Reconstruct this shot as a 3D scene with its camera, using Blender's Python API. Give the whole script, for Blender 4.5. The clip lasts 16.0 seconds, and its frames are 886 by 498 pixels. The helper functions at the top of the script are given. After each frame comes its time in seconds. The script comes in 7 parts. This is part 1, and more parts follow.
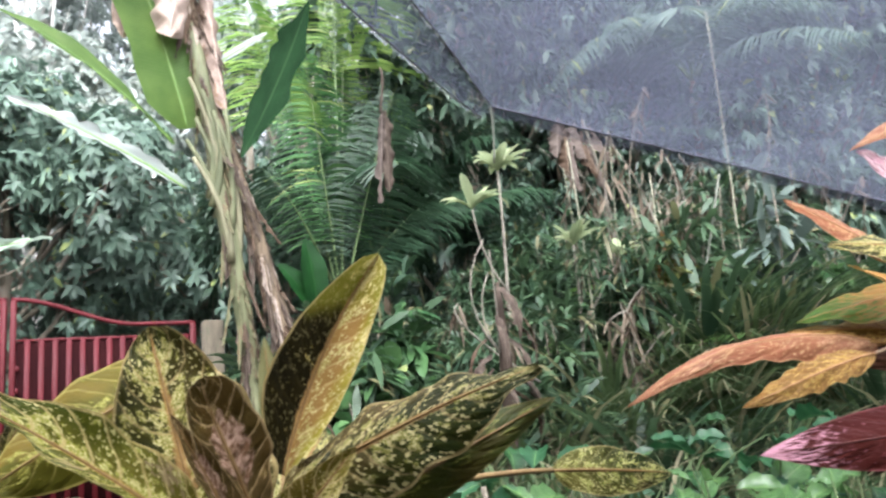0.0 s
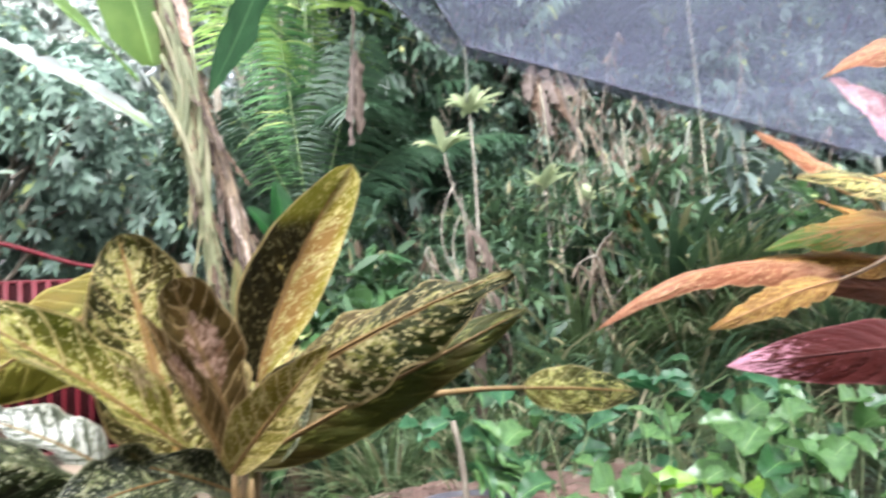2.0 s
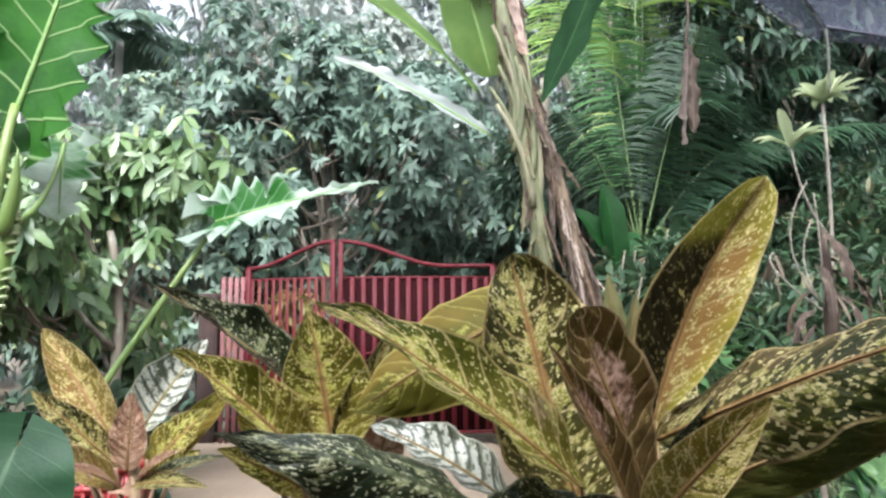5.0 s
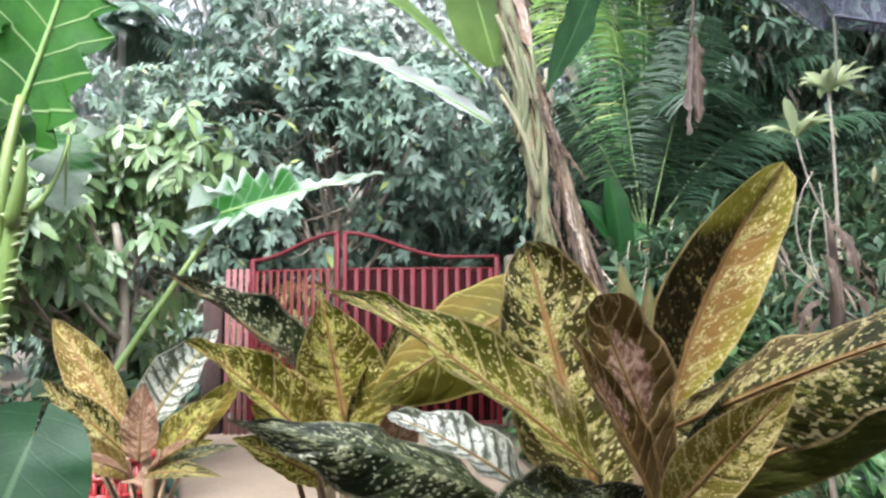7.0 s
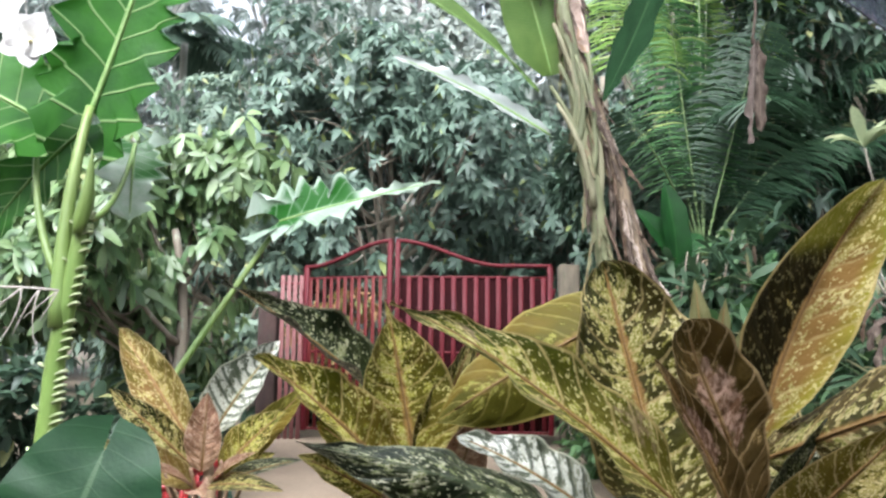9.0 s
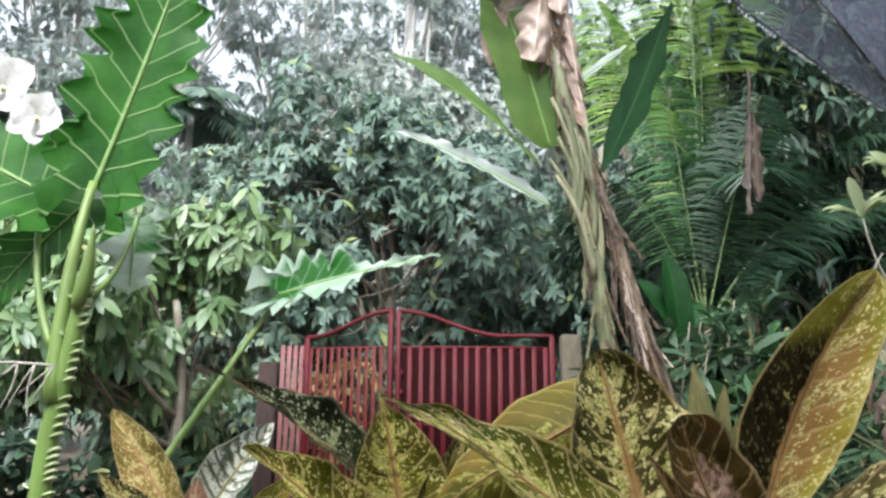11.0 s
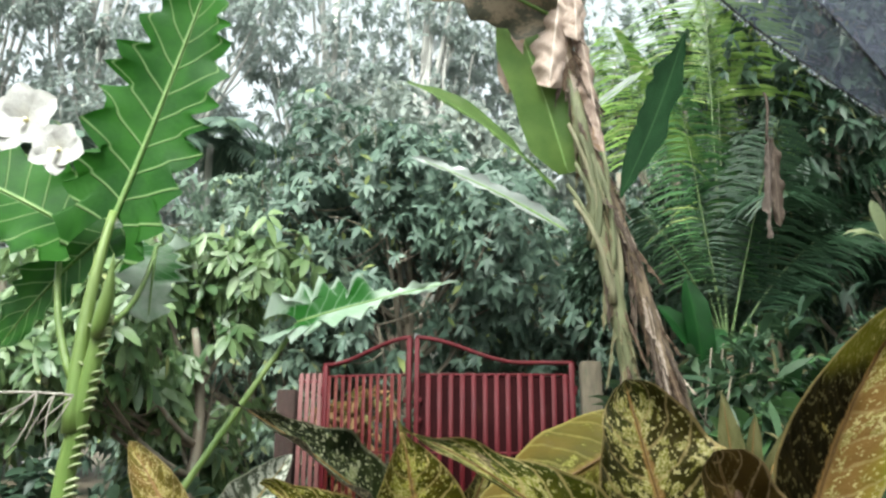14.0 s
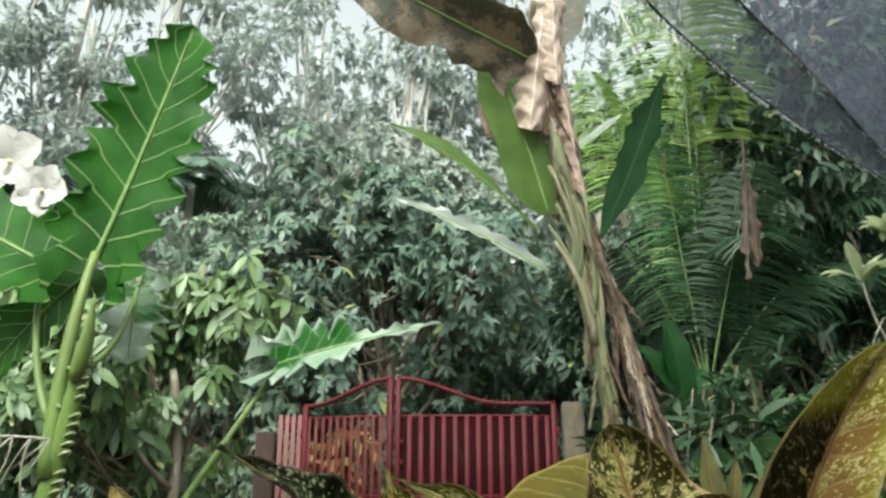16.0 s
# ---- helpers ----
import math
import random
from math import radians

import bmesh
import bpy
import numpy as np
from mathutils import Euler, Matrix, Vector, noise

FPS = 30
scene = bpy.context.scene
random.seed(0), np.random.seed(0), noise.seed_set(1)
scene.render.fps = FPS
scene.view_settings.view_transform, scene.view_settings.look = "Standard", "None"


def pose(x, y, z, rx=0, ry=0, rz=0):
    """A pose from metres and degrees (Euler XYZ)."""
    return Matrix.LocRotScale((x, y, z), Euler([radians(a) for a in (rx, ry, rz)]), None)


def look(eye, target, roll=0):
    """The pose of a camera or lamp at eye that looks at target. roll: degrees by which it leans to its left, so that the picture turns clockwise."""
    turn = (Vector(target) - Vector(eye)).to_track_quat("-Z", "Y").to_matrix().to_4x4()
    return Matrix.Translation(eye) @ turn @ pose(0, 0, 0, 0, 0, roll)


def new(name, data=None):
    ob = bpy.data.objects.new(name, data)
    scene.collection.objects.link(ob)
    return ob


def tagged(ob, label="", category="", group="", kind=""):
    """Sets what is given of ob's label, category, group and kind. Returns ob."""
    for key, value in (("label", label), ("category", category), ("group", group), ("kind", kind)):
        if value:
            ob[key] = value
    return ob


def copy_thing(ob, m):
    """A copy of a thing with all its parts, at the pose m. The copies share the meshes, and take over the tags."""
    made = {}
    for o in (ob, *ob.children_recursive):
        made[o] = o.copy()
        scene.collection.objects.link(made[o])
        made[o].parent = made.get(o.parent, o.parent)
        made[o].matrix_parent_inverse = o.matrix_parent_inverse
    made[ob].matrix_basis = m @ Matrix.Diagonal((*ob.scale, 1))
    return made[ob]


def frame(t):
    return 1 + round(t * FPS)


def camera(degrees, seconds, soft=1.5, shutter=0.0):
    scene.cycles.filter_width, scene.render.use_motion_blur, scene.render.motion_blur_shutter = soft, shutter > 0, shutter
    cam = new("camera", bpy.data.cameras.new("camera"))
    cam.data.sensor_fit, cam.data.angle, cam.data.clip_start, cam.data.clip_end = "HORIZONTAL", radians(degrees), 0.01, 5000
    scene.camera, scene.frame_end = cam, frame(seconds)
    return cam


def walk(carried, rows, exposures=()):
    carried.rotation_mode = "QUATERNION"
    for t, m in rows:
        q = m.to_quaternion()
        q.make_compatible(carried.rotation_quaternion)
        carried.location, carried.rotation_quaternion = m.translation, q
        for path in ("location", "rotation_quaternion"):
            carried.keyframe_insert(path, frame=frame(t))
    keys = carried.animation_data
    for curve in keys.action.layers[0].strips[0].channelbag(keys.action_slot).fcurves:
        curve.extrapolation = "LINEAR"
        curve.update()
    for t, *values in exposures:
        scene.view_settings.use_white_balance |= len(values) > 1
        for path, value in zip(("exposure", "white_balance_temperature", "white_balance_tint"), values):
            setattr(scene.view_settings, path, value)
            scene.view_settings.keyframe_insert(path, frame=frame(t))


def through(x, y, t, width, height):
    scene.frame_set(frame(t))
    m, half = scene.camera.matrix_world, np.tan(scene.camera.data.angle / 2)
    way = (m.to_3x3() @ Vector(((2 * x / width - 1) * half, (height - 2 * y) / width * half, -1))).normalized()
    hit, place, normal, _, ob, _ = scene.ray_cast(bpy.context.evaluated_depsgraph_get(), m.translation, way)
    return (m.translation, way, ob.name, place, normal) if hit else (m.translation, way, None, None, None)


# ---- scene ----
cam = camera(59.2, 16.0, 2.55, 0.5)
PATH = [
    (0, (0.213, 0.225, 1.329), (1.049, 2.01, 1.67), -4.0),
    (0.5, (0.227, 0.224, 1.325), (1.126, 1.977, 1.669), -4.3),
    (1, (0.24, 0.233, 1.314), (1.213, 1.949, 1.643), -4.5),
    (1.5, (0.216, 0.225, 1.305), (1.223, 1.935, 1.555), -4.3),
    (2, (0.211, 0.233, 1.299), (1.114, 2.005, 1.502), -3.8),
    (2.5, (0.188, 0.271, 1.308), (0.86, 2.149, 1.448), -1.8),
    (3, (0.177, 0.278, 1.329), (0.614, 2.216, 1.556), -0.0),
    (3.5, (0.178, 0.283, 1.328), (0.462, 2.247, 1.576), 1.0),
    (4, (0.175, 0.293, 1.327), (0.348, 2.269, 1.583), 0.2),
    (6.5, (0.165, 0.305, 1.321), (0.276, 2.292, 1.521), -0.6),
    (7, (0.161, 0.306, 1.322), (0.277, 2.291, 1.536), -0.6),
    (7.5, (0.154, 0.319, 1.323), (0.26, 2.304, 1.544), -0.5),
    (8, (0.145, 0.324, 1.323), (0.183, 2.311, 1.548), -0.0),
    (10.5, (0.148, 0.321, 1.346), (0.117, 2.292, 1.684), 0.6),
    (11, (0.152, 0.322, 1.346), (0.131, 2.28, 1.754), 0.4),
    (11.5, (0.147, 0.329, 1.348), (0.121, 2.284, 1.77), 0.5),
    (12, (0.147, 0.333, 1.349), (0.102, 2.285, 1.782), 0.6),
    (12.5, (0.149, 0.337, 1.35), (0.093, 2.287, 1.789), 0.6),
    (13, (0.15, 0.335, 1.351), (0.089, 2.284, 1.797), 0.4),
    (13.5, (0.148, 0.337, 1.351), (0.085, 2.282, 1.812), 0.3),
    (14, (0.149, 0.335, 1.35), (0.083, 2.277, 1.824), 0.3),
    (14.5, (0.149, 0.334, 1.35), (0.087, 2.268, 1.853), 0.2),
    (15, (0.148, 0.327, 1.35), (0.097, 2.255, 1.88), 0.1),
    (15.5, (0.145, 0.319, 1.352), (0.103, 2.239, 1.912), 0.1),
    (16, (0.145, 0.32, 1.352), (0.127, 2.236, 1.924), -0.0),
]
rows = [(t, look(eye, target, roll)) for t, eye, target, roll in PATH]
walk(cam, rows, [(0.0, 2.25, 6050, 11.0), (1.2, 2.58, 6050, 12.5), (2.4, 2.66, 6050, 13.0), (3.2, 2.18, 6020, 12.0), (4.2, 2.05, 6000, 11.0), (7.0, 2.26, 6000, 11.5), (8.2, 2.15, 6000, 11.0), (11.0, 1.74, 6080, 7.0), (13.0, 1.68, 6260, 0.8), (15.0, 1.56, 6500, -2.6), (16.0, 1.41, 6600, -4.2)])

# ---- sky and light ----
SUN_HIGH, SUN_ROUND = radians(52), radians(195)
world = bpy.data.worlds.new("overcast_sky")
world.use_nodes = True
scene.world = world
wt = world.node_tree
sky = wt.nodes.new("ShaderNodeTexSky")
sky.sky_type, sky.sun_disc = "NISHITA", False
sky.sun_elevation, sky.sun_rotation = SUN_HIGH, SUN_ROUND
sky.air_density, sky.dust_density, sky.ozone_density = 1.0, 6.0, 0.5
pale = wt.nodes.new("ShaderNodeHueSaturation")
pale.inputs["Saturation"].default_value = 0.2
wt.links.new(sky.outputs[0], pale.inputs["Color"])
back = wt.nodes["Background"]
back.inputs["Strength"].default_value = 0.15
wt.links.new(pale.outputs[0], back.inputs["Color"])
sun = new("sun", bpy.data.lights.new("sun", "SUN"))
sun.data.energy, sun.data.angle, sun.data.color = 1.5, radians(30), (1.0, 0.98, 0.95)
sun.matrix_world = look((0, 0, 0), (-math.sin(SUN_ROUND) * math.cos(SUN_HIGH), -math.cos(SUN_ROUND) * math.cos(SUN_HIGH), -math.sin(SUN_HIGH)))


# ---- materials ----
class Shade:
    """A node material under construction."""

    def __init__(self, name):
        self.m = bpy.data.materials.new(name)
        self.m.use_nodes = True
        self.t = self.m.node_tree
        self.bsdf = self.t.nodes["Principled BSDF"]
        self.out = self.t.nodes["Material Output"]

    def put(self, socket, value):
        if isinstance(value, bpy.types.NodeSocket):
            self.t.links.new(value, socket)
        elif isinstance(value, (tuple, list)):
            socket.default_value = (*value, 1.0) if len(value) == 3 and socket.type == "RGBA" else value
        else:
            socket.default_value = value

    def node(self, kind, out=0, **inputs):
        n = self.t.nodes.new(kind)
        for key, value in inputs.items():
            self.put(n.inputs[key.replace("_", " ")], value)
        return n.outputs[out]

    def math(self, op, a, b=0.0, c=0.0, clamp=False):
        n = self.t.nodes.new("ShaderNodeMath")
        n.operation, n.use_clamp = op, clamp
        for i, v in enumerate((a, b, c)):
            self.put(n.inputs[i], v)
        return n.outputs[0]

    def mix(self, f, a, b):
        n = self.t.nodes.new("ShaderNodeMix")
        n.data_type = "RGBA"
        self.put(n.inputs[0], f)
        self.put(n.inputs[6], a)
        self.put(n.inputs[7], b)
        return n.outputs[2]

    def ramp(self, f, lo, hi):
        n = self.t.nodes.new("ShaderNodeMapRange")
        n.interpolation_type = "SMOOTHSTEP"
        self.put(n.inputs[0], f)
        n.inputs[1].default_value, n.inputs[2].default_value = lo, hi
        return n.outputs[0]

    def noise(self, scale, vector=None, detail=3.0, w=None, rough=0.55):
        n = self.t.nodes.new("ShaderNodeTexNoise")
        n.inputs["Scale"].default_value, n.inputs["Detail"].default_value = scale, detail
        n.inputs["Roughness"].default_value = rough
        if w is not None:
            n.noise_dimensions = "4D"
            self.put(n.inputs["W"], w)
        if vector is None:
            vector = self.t.nodes.new("ShaderNodeTexCoord").outputs["Object"]
        self.put(n.inputs["Vector"], vector)
        return n.outputs["Fac"]

    def bump(self, height, strength=0.3, distance=0.01):
        n = self.t.nodes.new("ShaderNodeBump")
        n.inputs["Strength"].default_value, n.inputs["Distance"].default_value = strength, distance
        self.put(n.inputs["Height"], height)
        self.put(self.bsdf.inputs["Normal"], n.outputs[0])
        return n.outputs[0]

    def done(self, colour, rough=0.5, metal=0.0, coat=0.0, through=0.0, through_colour=None, spec=0.5):
        b = self.bsdf.inputs
        self.put(b["Base Color"], colour)
        self.put(b["Roughness"], rough)
        self.put(b["Metallic"], metal)
        self.put(b["Specular IOR Level"], spec)
        if coat:
            self.put(b["Coat Weight"], coat)
            self.put(b["Coat Roughness"], 0.12)
        if through:
            tr = self.t.nodes.new("ShaderNodeBsdfTranslucent")
            self.put(tr.inputs["Color"], through_colour or colour)
            mx = self.t.nodes.new("ShaderNodeMixShader")
            mx.inputs[0].default_value = through
            self.t.links.new(self.bsdf.outputs[0], mx.inputs[1])
            self.t.links.new(tr.outputs[0], mx.inputs[2])
            self.t.links.new(mx.outputs[0], self.out.inputs[0])
        return self.m


def uv_parts(s):
    """Across the leaf (-1 to 1), its size, and along the leaf (0 to 1)."""
    uv = s.t.nodes.new("ShaderNodeUVMap").outputs[0]
    sep = s.t.nodes.new("ShaderNodeSeparateXYZ")
    s.put(sep.inputs[0], uv)
    across = s.math("MULTIPLY_ADD", sep.outputs[0], 2.0, -1.0)
    return uv, across, s.math("ABSOLUTE", across), sep.outputs[1]


def croton(name, dark, light, rib, spots=0.5, veins=0.7, pale=None, dark_side=0.0, blotch=0.0, tip=None, through=0.25, rough=0.5, coat=0.0, scar_at=None, tip_from=0.8, warm=(0.075, 0.045, 0.008), warm_share=0.6, cross=0.0, spec=0.13, glow=0.62):
    """Variegated leaf: dark ground, light splashes round the midrib, pale looping side veins and rim."""
    s = Shade(name)
    uv, across, out, along = uv_parts(s)
    rnd = s.t.nodes.new("ShaderNodeObjectInfo").outputs["Random"]
    w = s.math("MULTIPLY", rnd, 40.0)
    slant = s.math("SUBTRACT", along, s.math("MULTIPLY", out, 0.10))
    vec = s.node("ShaderNodeCombineXYZ", X=s.math("MULTIPLY", across, 0.21), Y=slant, Z=0.0)
    big = s.noise(7.0, vec, 4.0, w, 0.6)
    soft = s.noise(3.2, vec, 2.0, s.math("ADD", w, 7.0), 0.5)
    streaks = s.node("ShaderNodeCombineXYZ", X=s.math("MULTIPLY", across, 0.20), Y=s.math("SUBTRACT", along, s.math("MULTIPLY", out, 0.13)), Z=0.0)
    fine = s.noise(38.0, streaks, 3.0, w, 0.5)
    grit = s.noise(120.0, vec, 2.0, w, 0.6)
    wob = s.math("MULTIPLY", s.math("SUBTRACT", big, 0.5), 0.09)
    lift = s.math("MULTIPLY", s.math("POWER", out, 1.7), 0.17)
    phase = s.math("MULTIPLY", s.math("ADD", s.math("SUBTRACT", along, lift), wob), 10.0)
    tooth = s.math("ABSOLUTE", s.math("SUBTRACT", s.math("FRACT", phase), 0.5))
    vein = s.math("SUBTRACT", 1.0, s.ramp(tooth, 0.03, 0.085))
    loops = s.math("MULTIPLY", vein, s.ramp(soft, 0.30, 0.50))
    mid_width = s.math("MULTIPLY_ADD", along, -0.10, 0.17)
    fuzz = s.math("ADD", out, s.math("MULTIPLY", s.math("SUBTRACT", fine, 0.5), 0.16))
    mid = s.math("SUBTRACT", 1.0, s.math("DIVIDE", fuzz, mid_width), clamp=True)
    patch = s.noise(15.0, streaks, 4.0, s.math("ADD", w, 13.0), 0.62)
    cover = s.math("ADD", s.math("MULTIPLY", patch, 0.62), s.math("MULTIPLY", fine, 0.38))
    cover = s.math("ADD", cover, s.math("MULTIPLY", s.math("SUBTRACT", big, 0.5), 0.45))
    cover = s.math("ADD", cover, s.math("MULTIPLY", s.math("SUBTRACT", 0.45, out), 0.10))
    # dark_side: one half darker, variegation and that half's shade mixed in colour
    if dark_side:
        cover = s.math("SUBTRACT", cover, s.math("MULTIPLY", s.math("MULTIPLY", s.ramp(across, 0.12, -0.1), s.ramp(along, 0.95, 0.7)), 0.12))
    edge_at = 0.62 - 0.2 * spots
    splash = s.ramp(cover, edge_at, edge_at + 0.03)
    halo = s.ramp(cover, edge_at - 0.12, edge_at + 0.02)
    tone = s.ramp(big, 0.35, 0.7)
    ground = s.mix(tone, dark, tuple(0.6 * d + (0.05 if dark_side else 0.15) * l for d, l in zip(dark, light)))
    if not dark_side:
        ground = s.mix(s.math("MULTIPLY", s.ramp(soft, 0.46, 0.66), warm_share), ground, warm)
        ground = s.mix(s.math("MULTIPLY", s.ramp(along, 0.7, 0.05), glow), ground, tuple(0.5 * c + 0.4 * r for c, r in zip(light, rib)))
        ground = s.mix(s.math("MULTIPLY", halo, 0.12), ground, light)
    else:
        ground = s.mix(s.math("MULTIPLY", s.ramp(across, -0.02, 0.10), dark_side), ground, s.mix(s.ramp(s.math("ADD", across, s.math("MULTIPLY", s.math("SUBTRACT", soft, 0.5), 0.9)), 0.45, 0.95), (0.30, 0.175, 0.055), (0.33, 0.30, 0.035)))
        ground = s.mix(s.math("MULTIPLY", s.ramp(s.math("ADD", along, s.math("MULTIPLY", s.math("SUBTRACT", soft, 0.5), 0.7)), 0.62, 0.78), 0.8), ground, (0.19, 0.18, 0.022))
    bright = s.mix(s.ramp(grit, 0.40, 0.68), light, pale or tuple(min(1.0, c * 1.5 + 0.03) for c in light))
    colour = s.mix(splash, ground, bright)
    if 0.3 < spots < 0.7 and pale:
        dots = s.math("ADD", s.noise(62.0, vec, 1.0, s.math("ADD", w, 3.0), 0.4), s.math("MULTIPLY", s.math("SUBTRACT", big, 0.5), 0.35))
        colour = s.mix(s.math("MULTIPLY", s.ramp(dots, 0.605, 0.635), s.math("MULTIPLY_ADD", s.ramp(across, -0.05, 0.08), 0.7, 0.15) if dark_side else 0.9), colour, pale)
    if dark_side:
        loops = s.math("MULTIPLY", vein, s.math("MULTIPLY_ADD", s.ramp(across, -0.02, 0.1), 0.85, 0.05))
    colour = s.mix(s.math("MULTIPLY", s.math("MULTIPLY", loops, veins), s.math("MULTIPLY_ADD", s.ramp(fine, 0.28, 0.6), 0.6, 0.4)), colour, tuple(0.5 * a + 0.5 * b for a, b in zip(pale or light, rib)))
    if cross:
        bar = s.math("MULTIPLY", s.ramp(s.math("ADD", tooth, s.math("MULTIPLY", s.math("SUBTRACT", fine, 0.5), 0.35)), 0.30, 0.42), cross)
        colour = s.mix(bar, colour, dark)
    if blotch:
        scar = s.math("MULTIPLY", s.ramp(s.noise(4.5, vec, 5.0, w, 0.7), 0.57, 0.63), blotch)
        colour = s.mix(scar, colour, (0.36, 0.26, 0.18))
    if scar_at:
        du = s.math("MULTIPLY", s.math("SUBTRACT", across, scar_at[0]), 0.38)
        dv = s.math("SUBTRACT", along, scar_at[1])
        far = s.math("SQRT", s.math("ADD", s.math("MULTIPLY", du, du), s.math("MULTIPLY", dv, dv)))
        far = s.math("ADD", far, s.math("MULTIPLY", s.math("SUBTRACT", s.noise(13.0, vec, 4.0, w, 0.7), 0.5), 0.36))
        scar = s.ramp(far, scar_at[2], scar_at[2] - 0.05)
        colour = s.mix(scar, colour, s.mix(s.ramp(fine, 0.38, 0.62), (0.17, 0.095, 0.055), (0.46, 0.31, 0.24)))
    if tip:
        streak = s.math("ADD", along, s.math("MULTIPLY", s.math("SUBTRACT", fine, 0.5), 0.9))
        colour = s.mix(s.ramp(streak, tip_from, tip_from + 0.18), colour, tip)
    colour = s.mix(s.math("MULTIPLY", s.ramp(mid, 0.05, 0.7), 0.85), colour, rib)
    edge = s.ramp(out, 0.925, 0.975)
    colour = s.mix(s.math("MULTIPLY", edge, 0.75), colour, tuple(0.55 * a + 0.45 * b for a, b in zip(rib, pale or light)))
    height = s.math("ADD", s.math("MULTIPLY", s.ramp(tooth, 0.0, 0.35), 0.15), s.math("MULTIPLY", big, 1.3))
    s.bump(s.math("ADD", height, s.math("MULTIPLY", fine, 0.25)), 0.8, 0.006)
    return s.done(colour, s.math("MULTIPLY_ADD", fine, 0.3, rough - 0.15), 0, coat, through, colour, spec)


def foliage(name, dark, light, old=None, rough=0.34, through=0.28, coat=0.0, old_share=0.08, spec=0.45):
    """Leaves of one joined mass, each with its own tone."""
    s = Shade(name)
    rnd = s.t.nodes.new("ShaderNodeNewGeometry").outputs["Random Per Island"]
    spread = s.noise(0.7, None, 2.0)
    tone = s.math("ADD", s.math("MULTIPLY", rnd, 0.7), s.math("MULTIPLY", s.math("SUBTRACT", spread, 0.5), 1.2), clamp=True)
    colour = s.mix(tone, dark, light)
    if old:
        pick = s.math("GREATER_THAN", s.math("FRACT", s.math("MULTIPLY", rnd, 17.3)), 1.0 - old_share)
        colour = s.mix(pick, colour, old)
    grain = s.noise(60.0, None, 2.0)
    colour = s.mix(s.math("MULTIPLY", s.ramp(grain, 0.45, 0.75), 0.25), colour, tuple(c * 0.55 for c in dark))
    s.bump(grain, 0.25, 0.004)
    return s.done(colour, s.math("MULTIPLY_ADD", grain, 0.2, rough - 0.1), 0, coat, through, s.mix(0.3, colour, light), spec)


def blade(name, base, rib, dark=None, stripes=34.0, rough=0.35, through=0.4, stain=None, stain_share=0.5, coat=0.0, slant=0.12, strength=0.35, fine_vein=1.0, relief=0.35, spec=0.4, heart=None):
    """One large leaf with a midrib and close side veins."""
    s = Shade(name)
    uv, across, out, along = uv_parts(s)
    rnd = s.t.nodes.new("ShaderNodeObjectInfo").outputs["Random"]
    w = s.math("MULTIPLY", rnd, 30.0)
    vec = s.node("ShaderNodeCombineXYZ", X=s.math("MULTIPLY", across, 0.3), Y=s.math("MULTIPLY", along, 1.3), Z=0.0)
    big = s.noise(4.0, vec, 4.0, w, 0.6)
    fine = s.noise(40.0, vec, 2.0, w)
    phase = s.math("MULTIPLY", s.math("SUBTRACT", along, s.math("MULTIPLY", out, slant)), stripes)
    tooth = s.math("ABSOLUTE", s.math("SUBTRACT", s.math("FRACT", phase), 0.5))
    vein = s.math("SUBTRACT", 1.0, s.ramp(tooth, 0.04 * fine_vein, 0.16 * fine_vein))
    mid = s.math("SUBTRACT", 1.0, s.ramp(out, 0.02, 0.06))
    colour = s.mix(s.ramp(big, 0.3, 0.7), dark or tuple(c * 0.6 for c in base), base)
    colour = s.mix(s.math("MULTIPLY", fine, 0.2), colour, tuple(c * 0.5 for c in base))
    if stain:
        colour = s.mix(s.ramp(s.math("ADD", big, s.math("MULTIPLY", fine, 0.25)), 0.85 - 0.5 * stain_share, 0.95 - 0.5 * stain_share), colour, stain)
    # heart: green area where the pale painted shine gives way
    if heart:
        patch = s.math("ADD", out, s.math("MULTIPLY", s.math("SUBTRACT", fine, 0.5), 0.3))
        inner = s.math("MULTIPLY", s.ramp(patch, 0.95, 0.75), s.math("MULTIPLY", s.ramp(along, 0.56, 0.46), s.ramp(along, 0.10, 0.17)))
        near = s.math("MULTIPLY", s.ramp(patch, 0.6, 0.4), s.ramp(along, 0.22, 0.12))
        colour = s.mix(s.math("MAXIMUM", s.math("MULTIPLY", inner, s.ramp(across, 0.06, -0.02)), near), colour, heart)
    colour = s.mix(s.math("MULTIPLY", vein, strength), colour, rib)
    colour = s.mix(mid, colour, rib)
    s.bump(s.math("ADD", vein, s.math("MULTIPLY", fine, 0.4)), relief, 0.006)
    return s.done(colour, rough, 0, coat, through, colour, spec)


